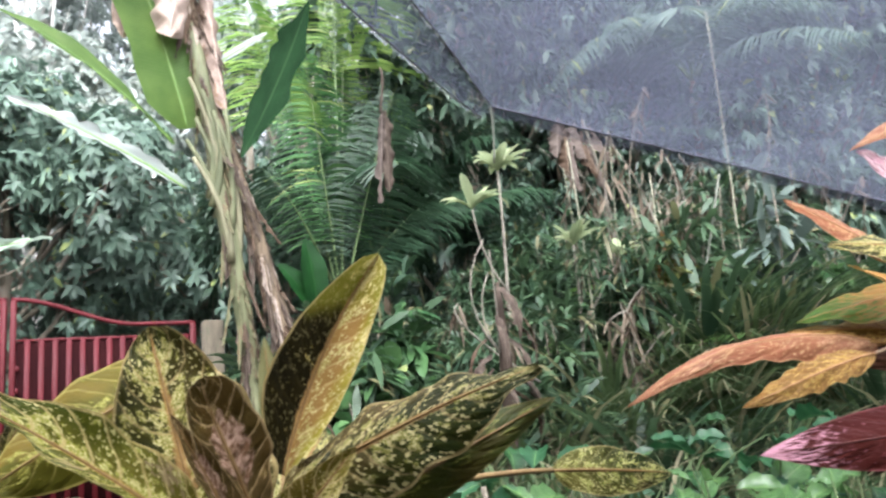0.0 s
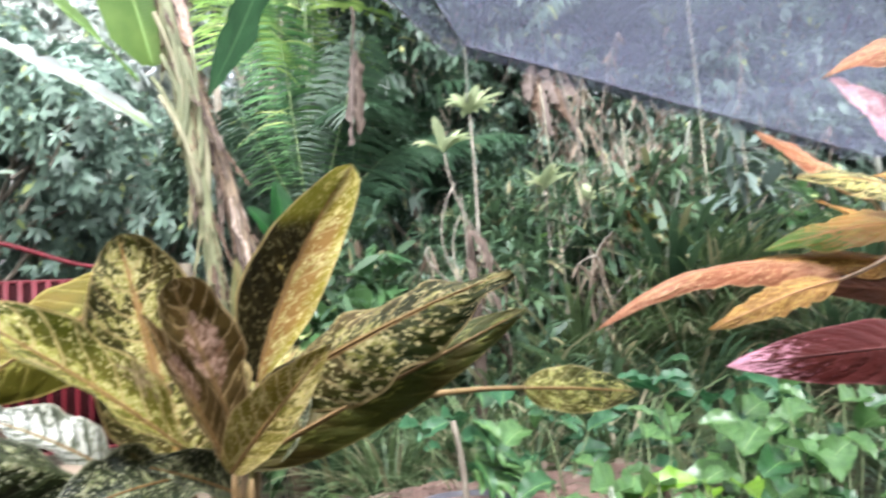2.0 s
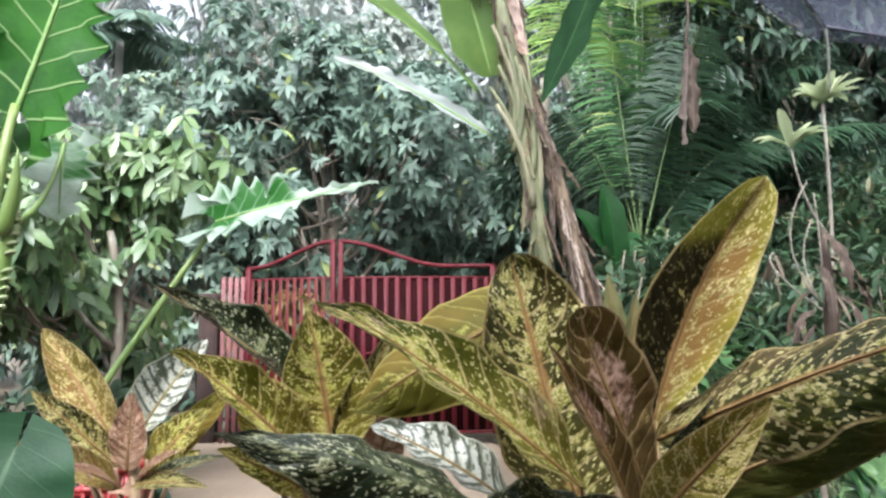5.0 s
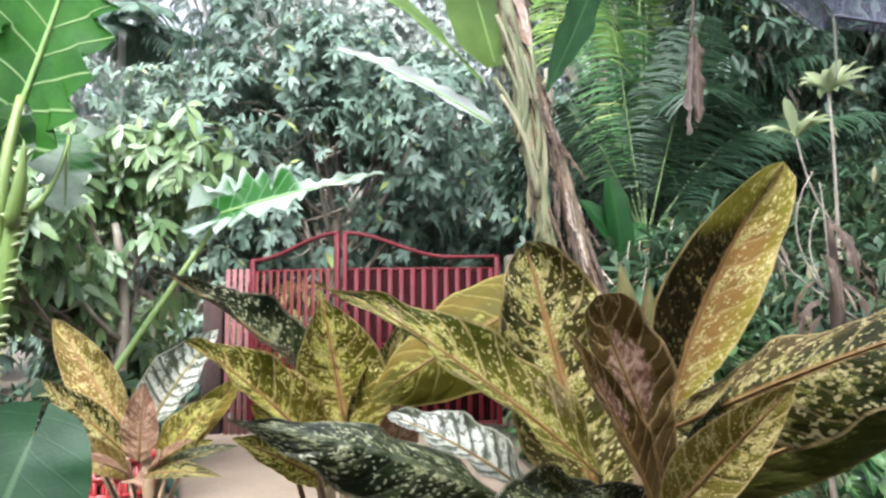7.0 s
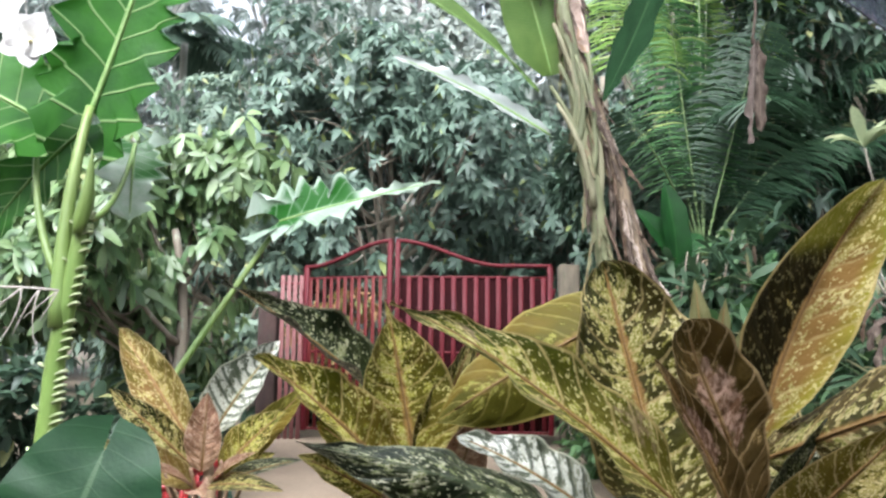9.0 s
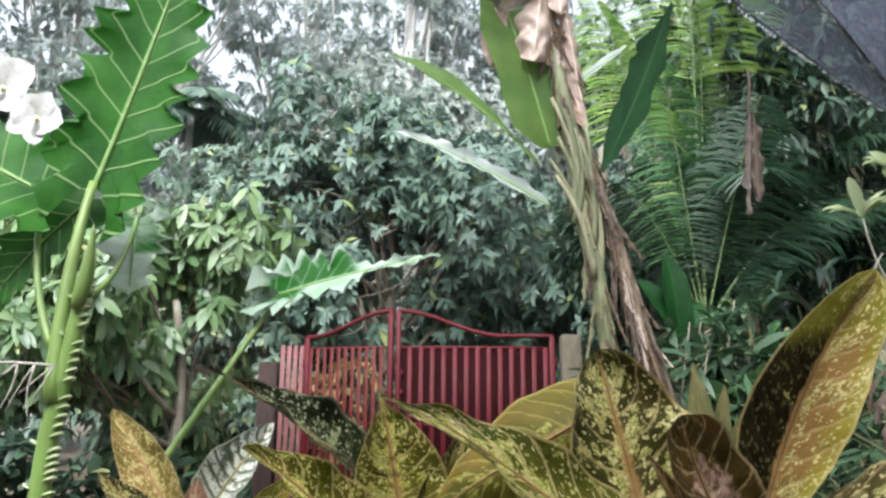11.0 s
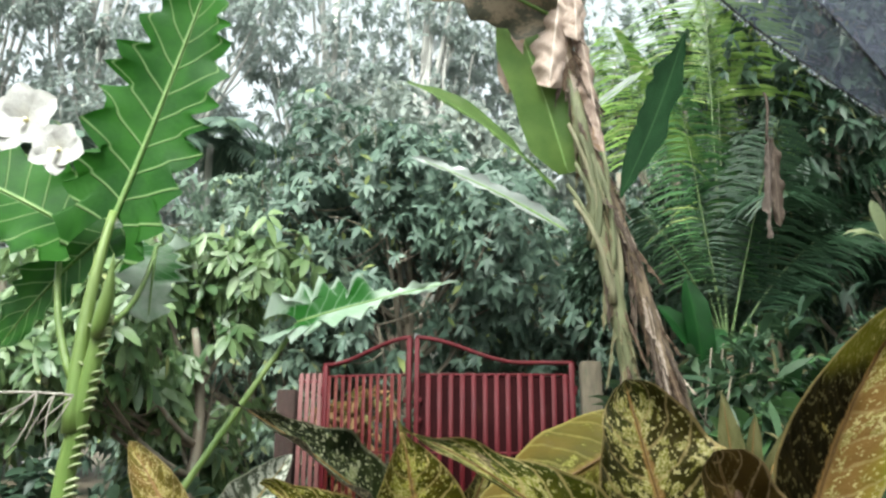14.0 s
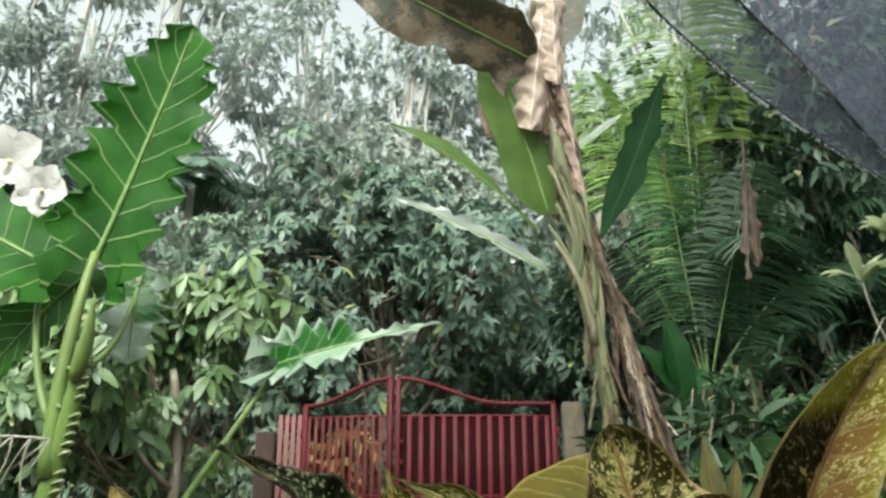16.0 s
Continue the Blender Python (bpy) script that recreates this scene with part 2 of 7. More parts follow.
def surface(name, a, b, scale=6.0, fine=60.0, rough=0.7, stain=None, bump=0.4, stretch=None, metal=0.0, distance=0.01, coat=0.0, spec=0.4):
    """A plain surface with two scales of variation."""
    s = Shade(name)
    vec = s.t.nodes.new("ShaderNodeTexCoord").outputs["Object"]
    if stretch:
        mp = s.t.nodes.new("ShaderNodeMapping")
        mp.inputs["Scale"].default_value = stretch
        s.put(mp.inputs[0], vec)
        vec = mp.outputs[0]
    big, small = s.noise(scale, vec, 5.0), s.noise(fine, vec, 3.0)
    colour = s.mix(s.ramp(big, 0.3, 0.7), a, b)
    if stain:
        colour = s.mix(s.ramp(s.noise(scale * 2.3, vec, 6.0, None, 0.7), 0.55, 0.68), colour, stain)
    colour = s.mix(s.math("MULTIPLY", small, 0.3), colour, tuple(c * 0.5 for c in a))
    s.bump(s.math("ADD", big, s.math("MULTIPLY", small, 0.6)), bump, distance)
    return s.done(colour, s.math("MULTIPLY_ADD", small, 0.25, rough - 0.12), metal, coat, 0.0, None, spec)


M = {}
M["olive"] = croton("croton_olive", (0.011, 0.016, 0.002), (0.17, 0.168, 0.016), (0.30, 0.17, 0.06), 0.54, 0.7, (0.56, 0.50, 0.25), warm=(0.065, 0.042, 0.010), warm_share=0.5, glow=0.2, spec=0.2)
M["olive_dark"] = croton("croton_dark_olive", (0.010, 0.016, 0.002), (0.125, 0.13, 0.014), (0.24, 0.14, 0.05), 0.40, 0.7, (0.46, 0.40, 0.20), warm=(0.075, 0.042, 0.014), warm_share=0.75, glow=0.15, spec=0.2)
M["looped"] = croton("croton_looped", (0.12, 0.105, 0.011), (0.24, 0.21, 0.03), (0.40, 0.27, 0.11), 0.50, 1.0, (0.60, 0.50, 0.26), warm=(0.17, 0.105, 0.022), warm_share=0.4, glow=0.4, spec=0.2)
M["splashed"] = croton("croton_splashed", (0.055, 0.058, 0.005), (0.27, 0.27, 0.018), (0.34, 0.20, 0.07), 0.50, 1.0, (0.62, 0.57, 0.24), warm=(0.12, 0.075, 0.016), through=0.32)
M["moss"] = croton("croton_moss", (0.010, 0.017, 0.003), (0.13, 0.145, 0.015), (0.17, 0.12, 0.05), 0.40, 0.4, (0.42, 0.40, 0.18), warm=(0.06, 0.042, 0.010))
M["plain_green"] = croton("croton_plain", (0.032, 0.044, 0.006), (0.12, 0.135, 0.018), (0.16, 0.10, 0.04), 0.28, 0.35, (0.26, 0.26, 0.08), warm=(0.075, 0.045, 0.012), warm_share=0.6, glow=0.3, spec=0.25)
M["gold"] = croton("croton_gold", (0.009, 0.008, 0.004), (0.32, 0.25, 0.06), (0.42, 0.26, 0.10), 0.54, 0.6, (0.70, 0.62, 0.30), dark_side=1.0, through=0.42)
M["yellow"] = croton("croton_yellow", (0.075, 0.070, 0.008), (0.15, 0.145, 0.016), (0.24, 0.17, 0.05), 0.28, 0.6, (0.42, 0.40, 0.12), through=0.35, warm=(0.20, 0.13, 0.02))
M["bronze"] = croton("croton_bronze", (0.13, 0.105, 0.02), (0.29, 0.24, 0.05), (0.34, 0.20, 0.09), 0.46, 0.8, (0.60, 0.52, 0.28), warm=(0.25, 0.125, 0.055), warm_share=0.7, through=0.35)
M["brown"] = croton("croton_brown", (0.060, 0.040, 0.010), (0.15, 0.10, 0.025), (0.32, 0.22, 0.11), 0.28, 1.0, (0.42, 0.32, 0.17), scar_at=(0.12, 0.60, 0.19), warm=(0.11, 0.065, 0.02))
M["scarred"] = croton("croton_scarred", (0.040, 0.055, 0.006), (0.22, 0.235, 0.018), (0.34, 0.22, 0.07), 0.42, 1.0, (0.60, 0.54, 0.26), blotch=0.6, warm=(0.10, 0.085, 0.012), warm_share=0.4, glow=0.4)
M["deep"] = croton("croton_deep", (0.004, 0.009, 0.003), (0.12, 0.15, 0.04), (0.05, 0.065, 0.03), 0.34, 0.25, (0.44, 0.44, 0.30), rough=0.40, through=0.1, spec=0.3, warm=(0.010, 0.018, 0.006), glow=0.12)
# whitish colour carries the wet sky shine; dark bars are the leaf's own
M["silver"] = croton("croton_silver_shine", (0.05, 0.065, 0.04), (0.46, 0.48, 0.40), (0.36, 0.38, 0.22), 0.80, 0.3, (0.70, 0.72, 0.66), rough=0.3, coat=0.3, warm=(0.16, 0.18, 0.12), cross=0.85)
M["pink"] = croton("croton_pink", (0.26, 0.135, 0.09), (0.40, 0.25, 0.15), (0.40, 0.28, 0.18), 0.5, 0.5, (0.50, 0.36, 0.28))
M["orange"] = croton("croton_orange", (0.267, 0.101, 0.0533), (0.344, 0.155, 0.0817), (0.464, 0.258, 0.138), 0.4, 0.3, (0.58, 0.36, 0.20), blotch=0.12, through=0.3, warm=(0.378, 0.129, 0.0602), spec=0.25)
M["rust"] = croton("croton_rust", (0.189, 0.0963, 0.0224), (0.301, 0.168, 0.0473), (0.361, 0.189, 0.0774), 0.45, 0.3, (0.50, 0.34, 0.10), blotch=0.1, through=0.3, warm=(0.292, 0.129, 0.0258), spec=0.25)
M["rust_green"] = croton("croton_rust_green", (0.198, 0.101, 0.0241), (0.31, 0.172, 0.0473), (0.344, 0.181, 0.0688), 0.45, 0.3, (0.13, 0.14, 0.03), tip=(0.05, 0.105, 0.012), tip_from=0.70, through=0.3, warm=(0.31, 0.146, 0.0301), spec=0.25)
M["crimson_dull"] = croton("croton_maroon", (0.060, 0.020, 0.010), (0.09, 0.032, 0.016), (0.12, 0.05, 0.03), 0.05, 0.15, (0.12, 0.06, 0.03), warm=(0.07, 0.02, 0.01), through=0.15)
M["rib_orange"] = surface("orange_rib", (0.40, 0.19, 0.08), (0.50, 0.27, 0.13), 30, 160, 0.5)
M["rib_rose"] = surface("rose_rib", (0.55, 0.33, 0.38), (0.62, 0.42, 0.46), 30, 160, 0.5)
M["crimson"] = croton("croton_crimson", (0.070, 0.014, 0.012), (0.10, 0.022, 0.019), (0.13, 0.035, 0.03), 0.05, 0.15, (0.3, 0.12, 0.13), tip=(0.62, 0.32, 0.40), through=0.2, warm=(0.075, 0.016, 0.013), spec=0.06)
M["rib_red"] = surface("red_rib", (0.14, 0.045, 0.04), (0.20, 0.07, 0.06), 30, 160, 0.5)
M["rose"] = croton("croton_rose", (0.58, 0.31, 0.38), (0.68, 0.46, 0.51), (0.66, 0.48, 0.52), 0.5, 0.5, (0.76, 0.58, 0.62), through=0.3)
M["rib"] = surface("leaf_rib", (0.20, 0.11, 0.035), (0.28, 0.17, 0.06), 40, 200, 0.5)
M["rib_green"] = surface("green_rib", (0.11, 0.21, 0.045), (0.17, 0.27, 0.08), 30, 160, 0.45)
M["palm_rib"] = surface("palm_rib", (0.06, 0.10, 0.035), (0.11, 0.16, 0.06), 20, 120, 0.5)
M["pale_chip"] = blade("pale_dead_chip", (0.30, 0.25, 0.21), (0.36, 0.30, 0.26), (0.16, 0.12, 0.10), 6, 0.8, 0.15, slant=0.03, strength=0.2, spec=0.15)
M["green_sheath"] = blade("green_sheath_blade", (0.125, 0.13, 0.07), (0.17, 0.17, 0.095), (0.07, 0.072, 0.036), 3, 0.7, 0.15, stain=(0.08, 0.055, 0.03), stain_share=0.5, slant=0.03, strength=0.1, spec=0.2)
M["pink_stalk"] = surface("pink_stalk", (0.30, 0.19, 0.13), (0.38, 0.27, 0.17), 30, 160, 0.6)
M["stem"] = surface("croton_stem", (0.18, 0.115, 0.06), (0.27, 0.19, 0.11), 20, 120, 0.7)
M["tree_leaf"] = foliage("tree_foliage", (0.056, 0.095, 0.072), (0.17, 0.245, 0.185), (0.24, 0.29, 0.10), 0.48, 0.3, 0.0, 0.03, 0.4)
# darker version of the tree foliage, with deep shade in its colour
M["thicket_leaf"] = foliage("shaded_thicket_foliage", (0.017, 0.038, 0.024), (0.064, 0.105, 0.064), (0.16, 0.17, 0.07), 0.48, 0.28, 0.0, 0.03, 0.35)
M["shrub_leaf"] = foliage("shrub_foliage", (0.022, 0.062, 0.022), (0.095, 0.18, 0.065), (0.2, 0.24, 0.09), 0.42, 0.3, 0.0, 0.03, 0.35)
# tree foliage paled in its colour to suggest mist
M["mist_leaf"] = foliage("mist_tinted_foliage", (0.095, 0.145, 0.11), (0.26, 0.34, 0.25), (0.30, 0.33, 0.16), 0.5, 0.35, 0.0, 0.03, 0.35)
M["tan_leaf"] = foliage("tan_foliage", (0.22, 0.13, 0.06), (0.42, 0.29, 0.15), (0.16, 0.18, 0.06), 0.6, 0.3, 0.0, 0.2, 0.2)
# far leaves: rain haze of the distance is put into these pale colours
M["far_leaf"] = foliage("far_haze_foliage", (0.26, 0.30, 0.27), (0.46, 0.50, 0.46), (0.42, 0.44, 0.36), 0.55, 0.45, 0.0, 0.06, 0.25)
M["haze_leaf"] = foliage("haze_tinted_foliage", (0.22, 0.27, 0.245), (0.45, 0.49, 0.47), (0.40, 0.42, 0.38), 0.55, 0.5, 0.0, 0.06, 0.25)
M["cocoa_leaf"] = foliage("cocoa_foliage", (0.050, 0.100, 0.038), (0.21, 0.295, 0.125), (0.27, 0.30, 0.12), 0.38, 0.33, 0.0, 0.025, 0.45)
M["bush_leaf"] = foliage("bush_foliage", (0.017, 0.040, 0.021), (0.066, 0.112, 0.052), (0.14, 0.13, 0.065), 0.45, 0.28, 0.0, 0.05, 0.3)
M["pale_rosette"] = foliage("pale_rosette_leaves", (0.20, 0.25, 0.13), (0.37, 0.42, 0.25), (0.40, 0.42, 0.26), 0.45, 0.4, 0.0, 0.08)
M["olive_leaf"] = foliage("olive_bush_foliage", (0.05, 0.065, 0.012), (0.15, 0.16, 0.035), (0.20, 0.085, 0.03), 0.45, 0.35, 0.0, 0.15)
M["silver_leaf"] = foliage("silvery_wet_foliage", (0.05, 0.075, 0.062), (0.15, 0.19, 0.165), None, 0.4, 0.25, 0.0, 0.0)
M["bright_leaf"] = foliage("bright_foliage", (0.08, 0.18, 0.045), (0.21, 0.33, 0.10), (0.30, 0.32, 0.12), 0.4, 0.35, 0.0, 0.05)
M["grass"] = foliage("grass_blades", (0.032, 0.062, 0.026), (0.125, 0.17, 0.07), (0.20, 0.18, 0.11), 0.5, 0.3, 0.0, 0.18, 0.3)
M["dry"] = foliage("dry_foliage", (0.075, 0.056, 0.040), (0.20, 0.16, 0.12), (0.04, 0.028, 0.018), 0.7, 0.2, 0.0, 0.2, 0.2)
# garden palm leaflets in three tones: middle, lit and shaded
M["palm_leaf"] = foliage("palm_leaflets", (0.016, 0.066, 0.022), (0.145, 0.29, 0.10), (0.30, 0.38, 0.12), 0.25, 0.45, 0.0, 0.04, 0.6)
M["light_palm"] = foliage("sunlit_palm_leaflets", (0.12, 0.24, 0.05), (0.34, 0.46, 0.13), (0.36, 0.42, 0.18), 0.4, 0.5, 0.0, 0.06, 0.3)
M["dark_palm"] = foliage("shaded_palm_leaflets", (0.011, 0.032, 0.016), (0.043, 0.085, 0.043), None, 0.42, 0.25, 0.0, 0.0, 0.3)
M["banana"] = blade("banana_blade", (0.105, 0.170, 0.042), (0.135, 0.20, 0.06), (0.065, 0.125, 0.028), 60, 0.5, 0.5, slant=0.03, strength=0.12, spec=0.25)
M["banana_dark"] = blade("banana_dark_blade", (0.008, 0.026, 0.009), (0.018, 0.042, 0.016), (0.004, 0.015, 0.005), 60, 0.75, 0.1, slant=0.03, strength=0.15, spec=0.05)
M["banana_old"] = blade("banana_old_blade", (0.055, 0.045, 0.028), (0.17, 0.15, 0.09), (0.028, 0.032, 0.018), 26, 0.6, 0.12, stain=(0.13, 0.10, 0.065), stain_share=0.5, slant=0.03, strength=0.14, fine_vein=0.4)
# whitish base stands for sky reflection on the long wet leaf
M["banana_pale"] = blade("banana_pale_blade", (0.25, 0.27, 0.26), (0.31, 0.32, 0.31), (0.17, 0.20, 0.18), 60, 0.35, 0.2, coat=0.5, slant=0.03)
M["banana_dry"] = blade("banana_dry_blade", (0.36, 0.275, 0.235), (0.44, 0.36, 0.31), (0.19, 0.13, 0.10), 30, 0.75, 0.2, stain=(0.22, 0.14, 0.09), stain_share=0.4, slant=0.03, strength=0.12)
M["sheath_dry"] = blade("dry_sheath_blade", (0.15, 0.11, 0.082), (0.19, 0.145, 0.105), (0.032, 0.022, 0.015), 4, 0.8, 0.1, stain=(0.045, 0.028, 0.018), stain_share=0.75, slant=0.03, strength=0.1, spec=0.15)
M["hood"] = blade("dead_hood_blade", (0.50, 0.40, 0.35), (0.58, 0.49, 0.43), (0.30, 0.22, 0.18), 30, 0.75, 0.25, stain=(0.24, 0.16, 0.12), stain_share=0.3, slant=0.03, strength=0.12, spec=0.2)
M["old_brown"] = blade("old_brown_blade", (0.065, 0.047, 0.037), (0.10, 0.078, 0.062), (0.022, 0.015, 0.011), 4, 0.8, 0.1, stain=(0.11, 0.088, 0.07), stain_share=0.35, strength=0.1, spec=0.15)
M["dead_tan"] = blade("dead_tan_blade", (0.105, 0.083, 0.072), (0.15, 0.122, 0.108), (0.05, 0.037, 0.031), 10, 0.8, 0.2, slant=0.03, strength=0.2, spec=0.15)
M["young"] = blade("young_croton_blade", (0.22, 0.215, 0.10), (0.27, 0.26, 0.14), (0.14, 0.14, 0.055), 12, 0.5, 0.4, slant=0.2, strength=0.15, spec=0.2)
M["alocasia"] = blade("alocasia_blade", (0.034, 0.135, 0.014), (0.24, 0.36, 0.15), (0.013, 0.066, 0.008), 9, 0.5, 0.45, slant=0.20, strength=0.75, fine_vein=0.42, relief=0.8, spec=0.15)
# pale tone is the wet leaf's reflection as colour; heart stays green
M["alocasia_pale"] = blade("alocasia_shine_blade", (0.40, 0.47, 0.41), (0.36, 0.46, 0.34), (0.24, 0.36, 0.24), 11, 0.4, 0.4, slant=0.22, strength=0.3, fine_vein=0.5, heart=(0.014, 0.10, 0.008))
M["taro"] = blade("taro_blade", (0.028, 0.100, 0.036), (0.08, 0.16, 0.075), (0.014, 0.062, 0.024), 7, 0.5, 0.25, slant=0.3, strength=0.15, fine_vein=0.4, relief=0.1)
M["blue_blade"] = blade("blue_green_blade", (0.008, 0.050, 0.008), (0.018, 0.07, 0.015), (0.005, 0.030, 0.006), 40, 0.55, 0.3, slant=0.05, strength=0.12, spec=0.2)
M["petiole"] = surface("petiole", (0.095, 0.165, 0.035), (0.17, 0.235, 0.065), 8, 90, 0.45, stretch=(1, 1, 0.15))
M["scar"] = surface("leaf_scar", (0.22, 0.28, 0.12), (0.36, 0.40, 0.24), 20, 120, 0.6)
M["bark"] = surface("bark", (0.10, 0.085, 0.065), (0.20, 0.17, 0.13), 5, 50, 0.85, (0.24, 0.25, 0.20), 0.7, (1, 1, 0.3))
# pale bark, lightened further for the mist over distant trunks
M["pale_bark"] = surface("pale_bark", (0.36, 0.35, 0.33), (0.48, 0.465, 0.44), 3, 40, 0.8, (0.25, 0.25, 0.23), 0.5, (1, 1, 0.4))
M["twig"] = surface("dry_twig", (0.10, 0.088, 0.070), (0.19, 0.17, 0.14), 12, 90, 0.8)
M["root"] = surface("aerial_root", (0.24, 0.22, 0.19), (0.32, 0.30, 0.26), 30, 150, 0.7)
M["pseudostem"] = surface("banana_stem", (0.058, 0.066, 0.030), (0.135, 0.14, 0.072), 18, 60, 0.7, (0.055, 0.036, 0.02), 0.85, (1, 1, 0.06))
M["old_stalk"] = surface("yellowed_stalk", (0.11, 0.105, 0.06), (0.19, 0.18, 0.11), 18, 60, 0.7, (0.08, 0.05, 0.025), 0.85, (1, 1, 0.06))
M["sheath"] = surface("dead_sheath", (0.05, 0.034, 0.02), (0.17, 0.125, 0.08), 14, 70, 0.85, (0.05, 0.03, 0.02), 0.9, (1, 1, 0.07))
M["soil"] = surface("wet_soil", (0.055, 0.042, 0.028), (0.10, 0.078, 0.05), 1.2, 22, 0.75, (0.05, 0.065, 0.025), 0.8, None, 0, 0.03)
M["drive"] = surface("wet_concrete", (0.125, 0.095, 0.066), (0.165, 0.128, 0.092), 1.4, 30, 0.6, (0.17, 0.13, 0.09), 0.3)
M["red"] = surface("red_gate_paint", (0.050, 0.0025, 0.005), (0.066, 0.0032, 0.007), 3, 60, 0.6, (0.05, 0.005, 0.010), 0.2, (1, 1, 0.3), 0.0, 0.002, 0.0, 0.18)
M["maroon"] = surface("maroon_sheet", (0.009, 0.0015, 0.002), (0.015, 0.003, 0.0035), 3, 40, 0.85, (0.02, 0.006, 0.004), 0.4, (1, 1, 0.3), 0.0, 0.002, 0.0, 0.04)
M["faded_red"] = surface("worn_red_paint", (0.052, 0.004, 0.005), (0.068, 0.008, 0.007), 3, 60, 0.6, (0.09, 0.026, 0.018), 0.2, (1, 1, 0.3), 0, 0.002, 0.0, 0.15)
M["faded"] = surface("faded_red_paint", (0.11, 0.042, 0.042), (0.15, 0.066, 0.064), 3, 60, 0.6, (0.14, 0.04, 0.038), 0.2, (1, 1, 0.3), 0, 0.002, 0.0, 0.2)
M["post"] = surface("mossy_concrete", (0.045, 0.038, 0.026), (0.105, 0.085, 0.06), 7, 50, 0.9, (0.045, 0.05, 0.028), 0.8, (1, 1, 0.3))
M["post_red"] = surface("reddish_post", (0.016, 0.007, 0.006), (0.03, 0.014, 0.011), 7, 50, 0.9, (0.03, 0.03, 0.018), 0.8, (1, 1, 0.3))
M["bamboo"] = surface("bamboo_pole", (0.075, 0.08, 0.06), (0.12, 0.125, 0.10), 6, 60, 0.6, None, 0.3, (1, 1, 0.2))
M["petal"] = surface("orchid_petal", (0.37, 0.36, 0.345), (0.44, 0.43, 0.41), 20, 120, 0.5)
M["lip"] = surface("orchid_lip", (0.75, 0.68, 0.35), (0.80, 0.74, 0.48), 40, 120, 0.5)
M["red_plastic"] = surface("red_plastic", (0.26, 0.016, 0.018), (0.32, 0.03, 0.03), 10, 90, 0.35, None, 0.1)
M["clay"] = surface("clay_pot", (0.34, 0.15, 0.09), (0.42, 0.21, 0.13), 8, 70, 0.8, (0.30, 0.27, 0.2), 0.4)
M["plaster"] = surface("plaster", (0.55, 0.52, 0.46), (0.62, 0.59, 0.53), 2, 40, 0.85)
M["cord"] = surface("net_cord", (0.03, 0.03, 0.04), (0.06, 0.06, 0.07), 20, 100, 0.6)


def net_material():
    """Fine woven shade cloth, far finer than the eye resolves: part thread, part open."""
    s = Shade("shade_net")
    fold = s.noise(0.8, None, 4.0)
    weave = s.noise(45.0, None, 3.0)
    s.bump(fold, 0.4, 0.05)
    s.done(s.mix(s.ramp(fold, 0.3, 0.7), (0.045, 0.048, 0.075), (0.075, 0.08, 0.115)), 0.5)
    tr = s.t.nodes.new("ShaderNodeBsdfTranslucent")
    tr.inputs["Color"].default_value = (0.125, 0.133, 0.185, 1)
    thread = s.t.nodes.new("ShaderNodeMixShader")
    thread.inputs[0].default_value = 0.5
    s.t.links.new(s.bsdf.outputs[0], thread.inputs[1])
    s.t.links.new(tr.outputs[0], thread.inputs[2])
    gap = s.t.nodes.new("ShaderNodeBsdfTransparent")
    mx = s.t.nodes.new("ShaderNodeMixShader")
    streak = s.noise(1.1, None, 5.0, None, 0.65)
    s.put(mx.inputs[0], s.math("ADD", s.math("MULTIPLY_ADD", weave, 0.15, 0.33), s.math("MULTIPLY", s.math("SUBTRACT", 0.5, streak), 0.8)))
    s.t.links.new(gap.outputs[0], mx.inputs[1])
    s.t.links.new(thread.outputs[0], mx.inputs[2])
    s.t.links.new(mx.outputs[0], s.out.inputs[0])
    return s.m


def drop_material():
    s = Shade("rain_drop")
    s.bsdf.inputs["Transmission Weight"].default_value = 1.0
    s.bsdf.inputs["IOR"].default_value = 1.33
    return s.done((0.95, 0.97, 1.0), 0.02)


M["net"], M["drop"] = net_material(), drop_material()


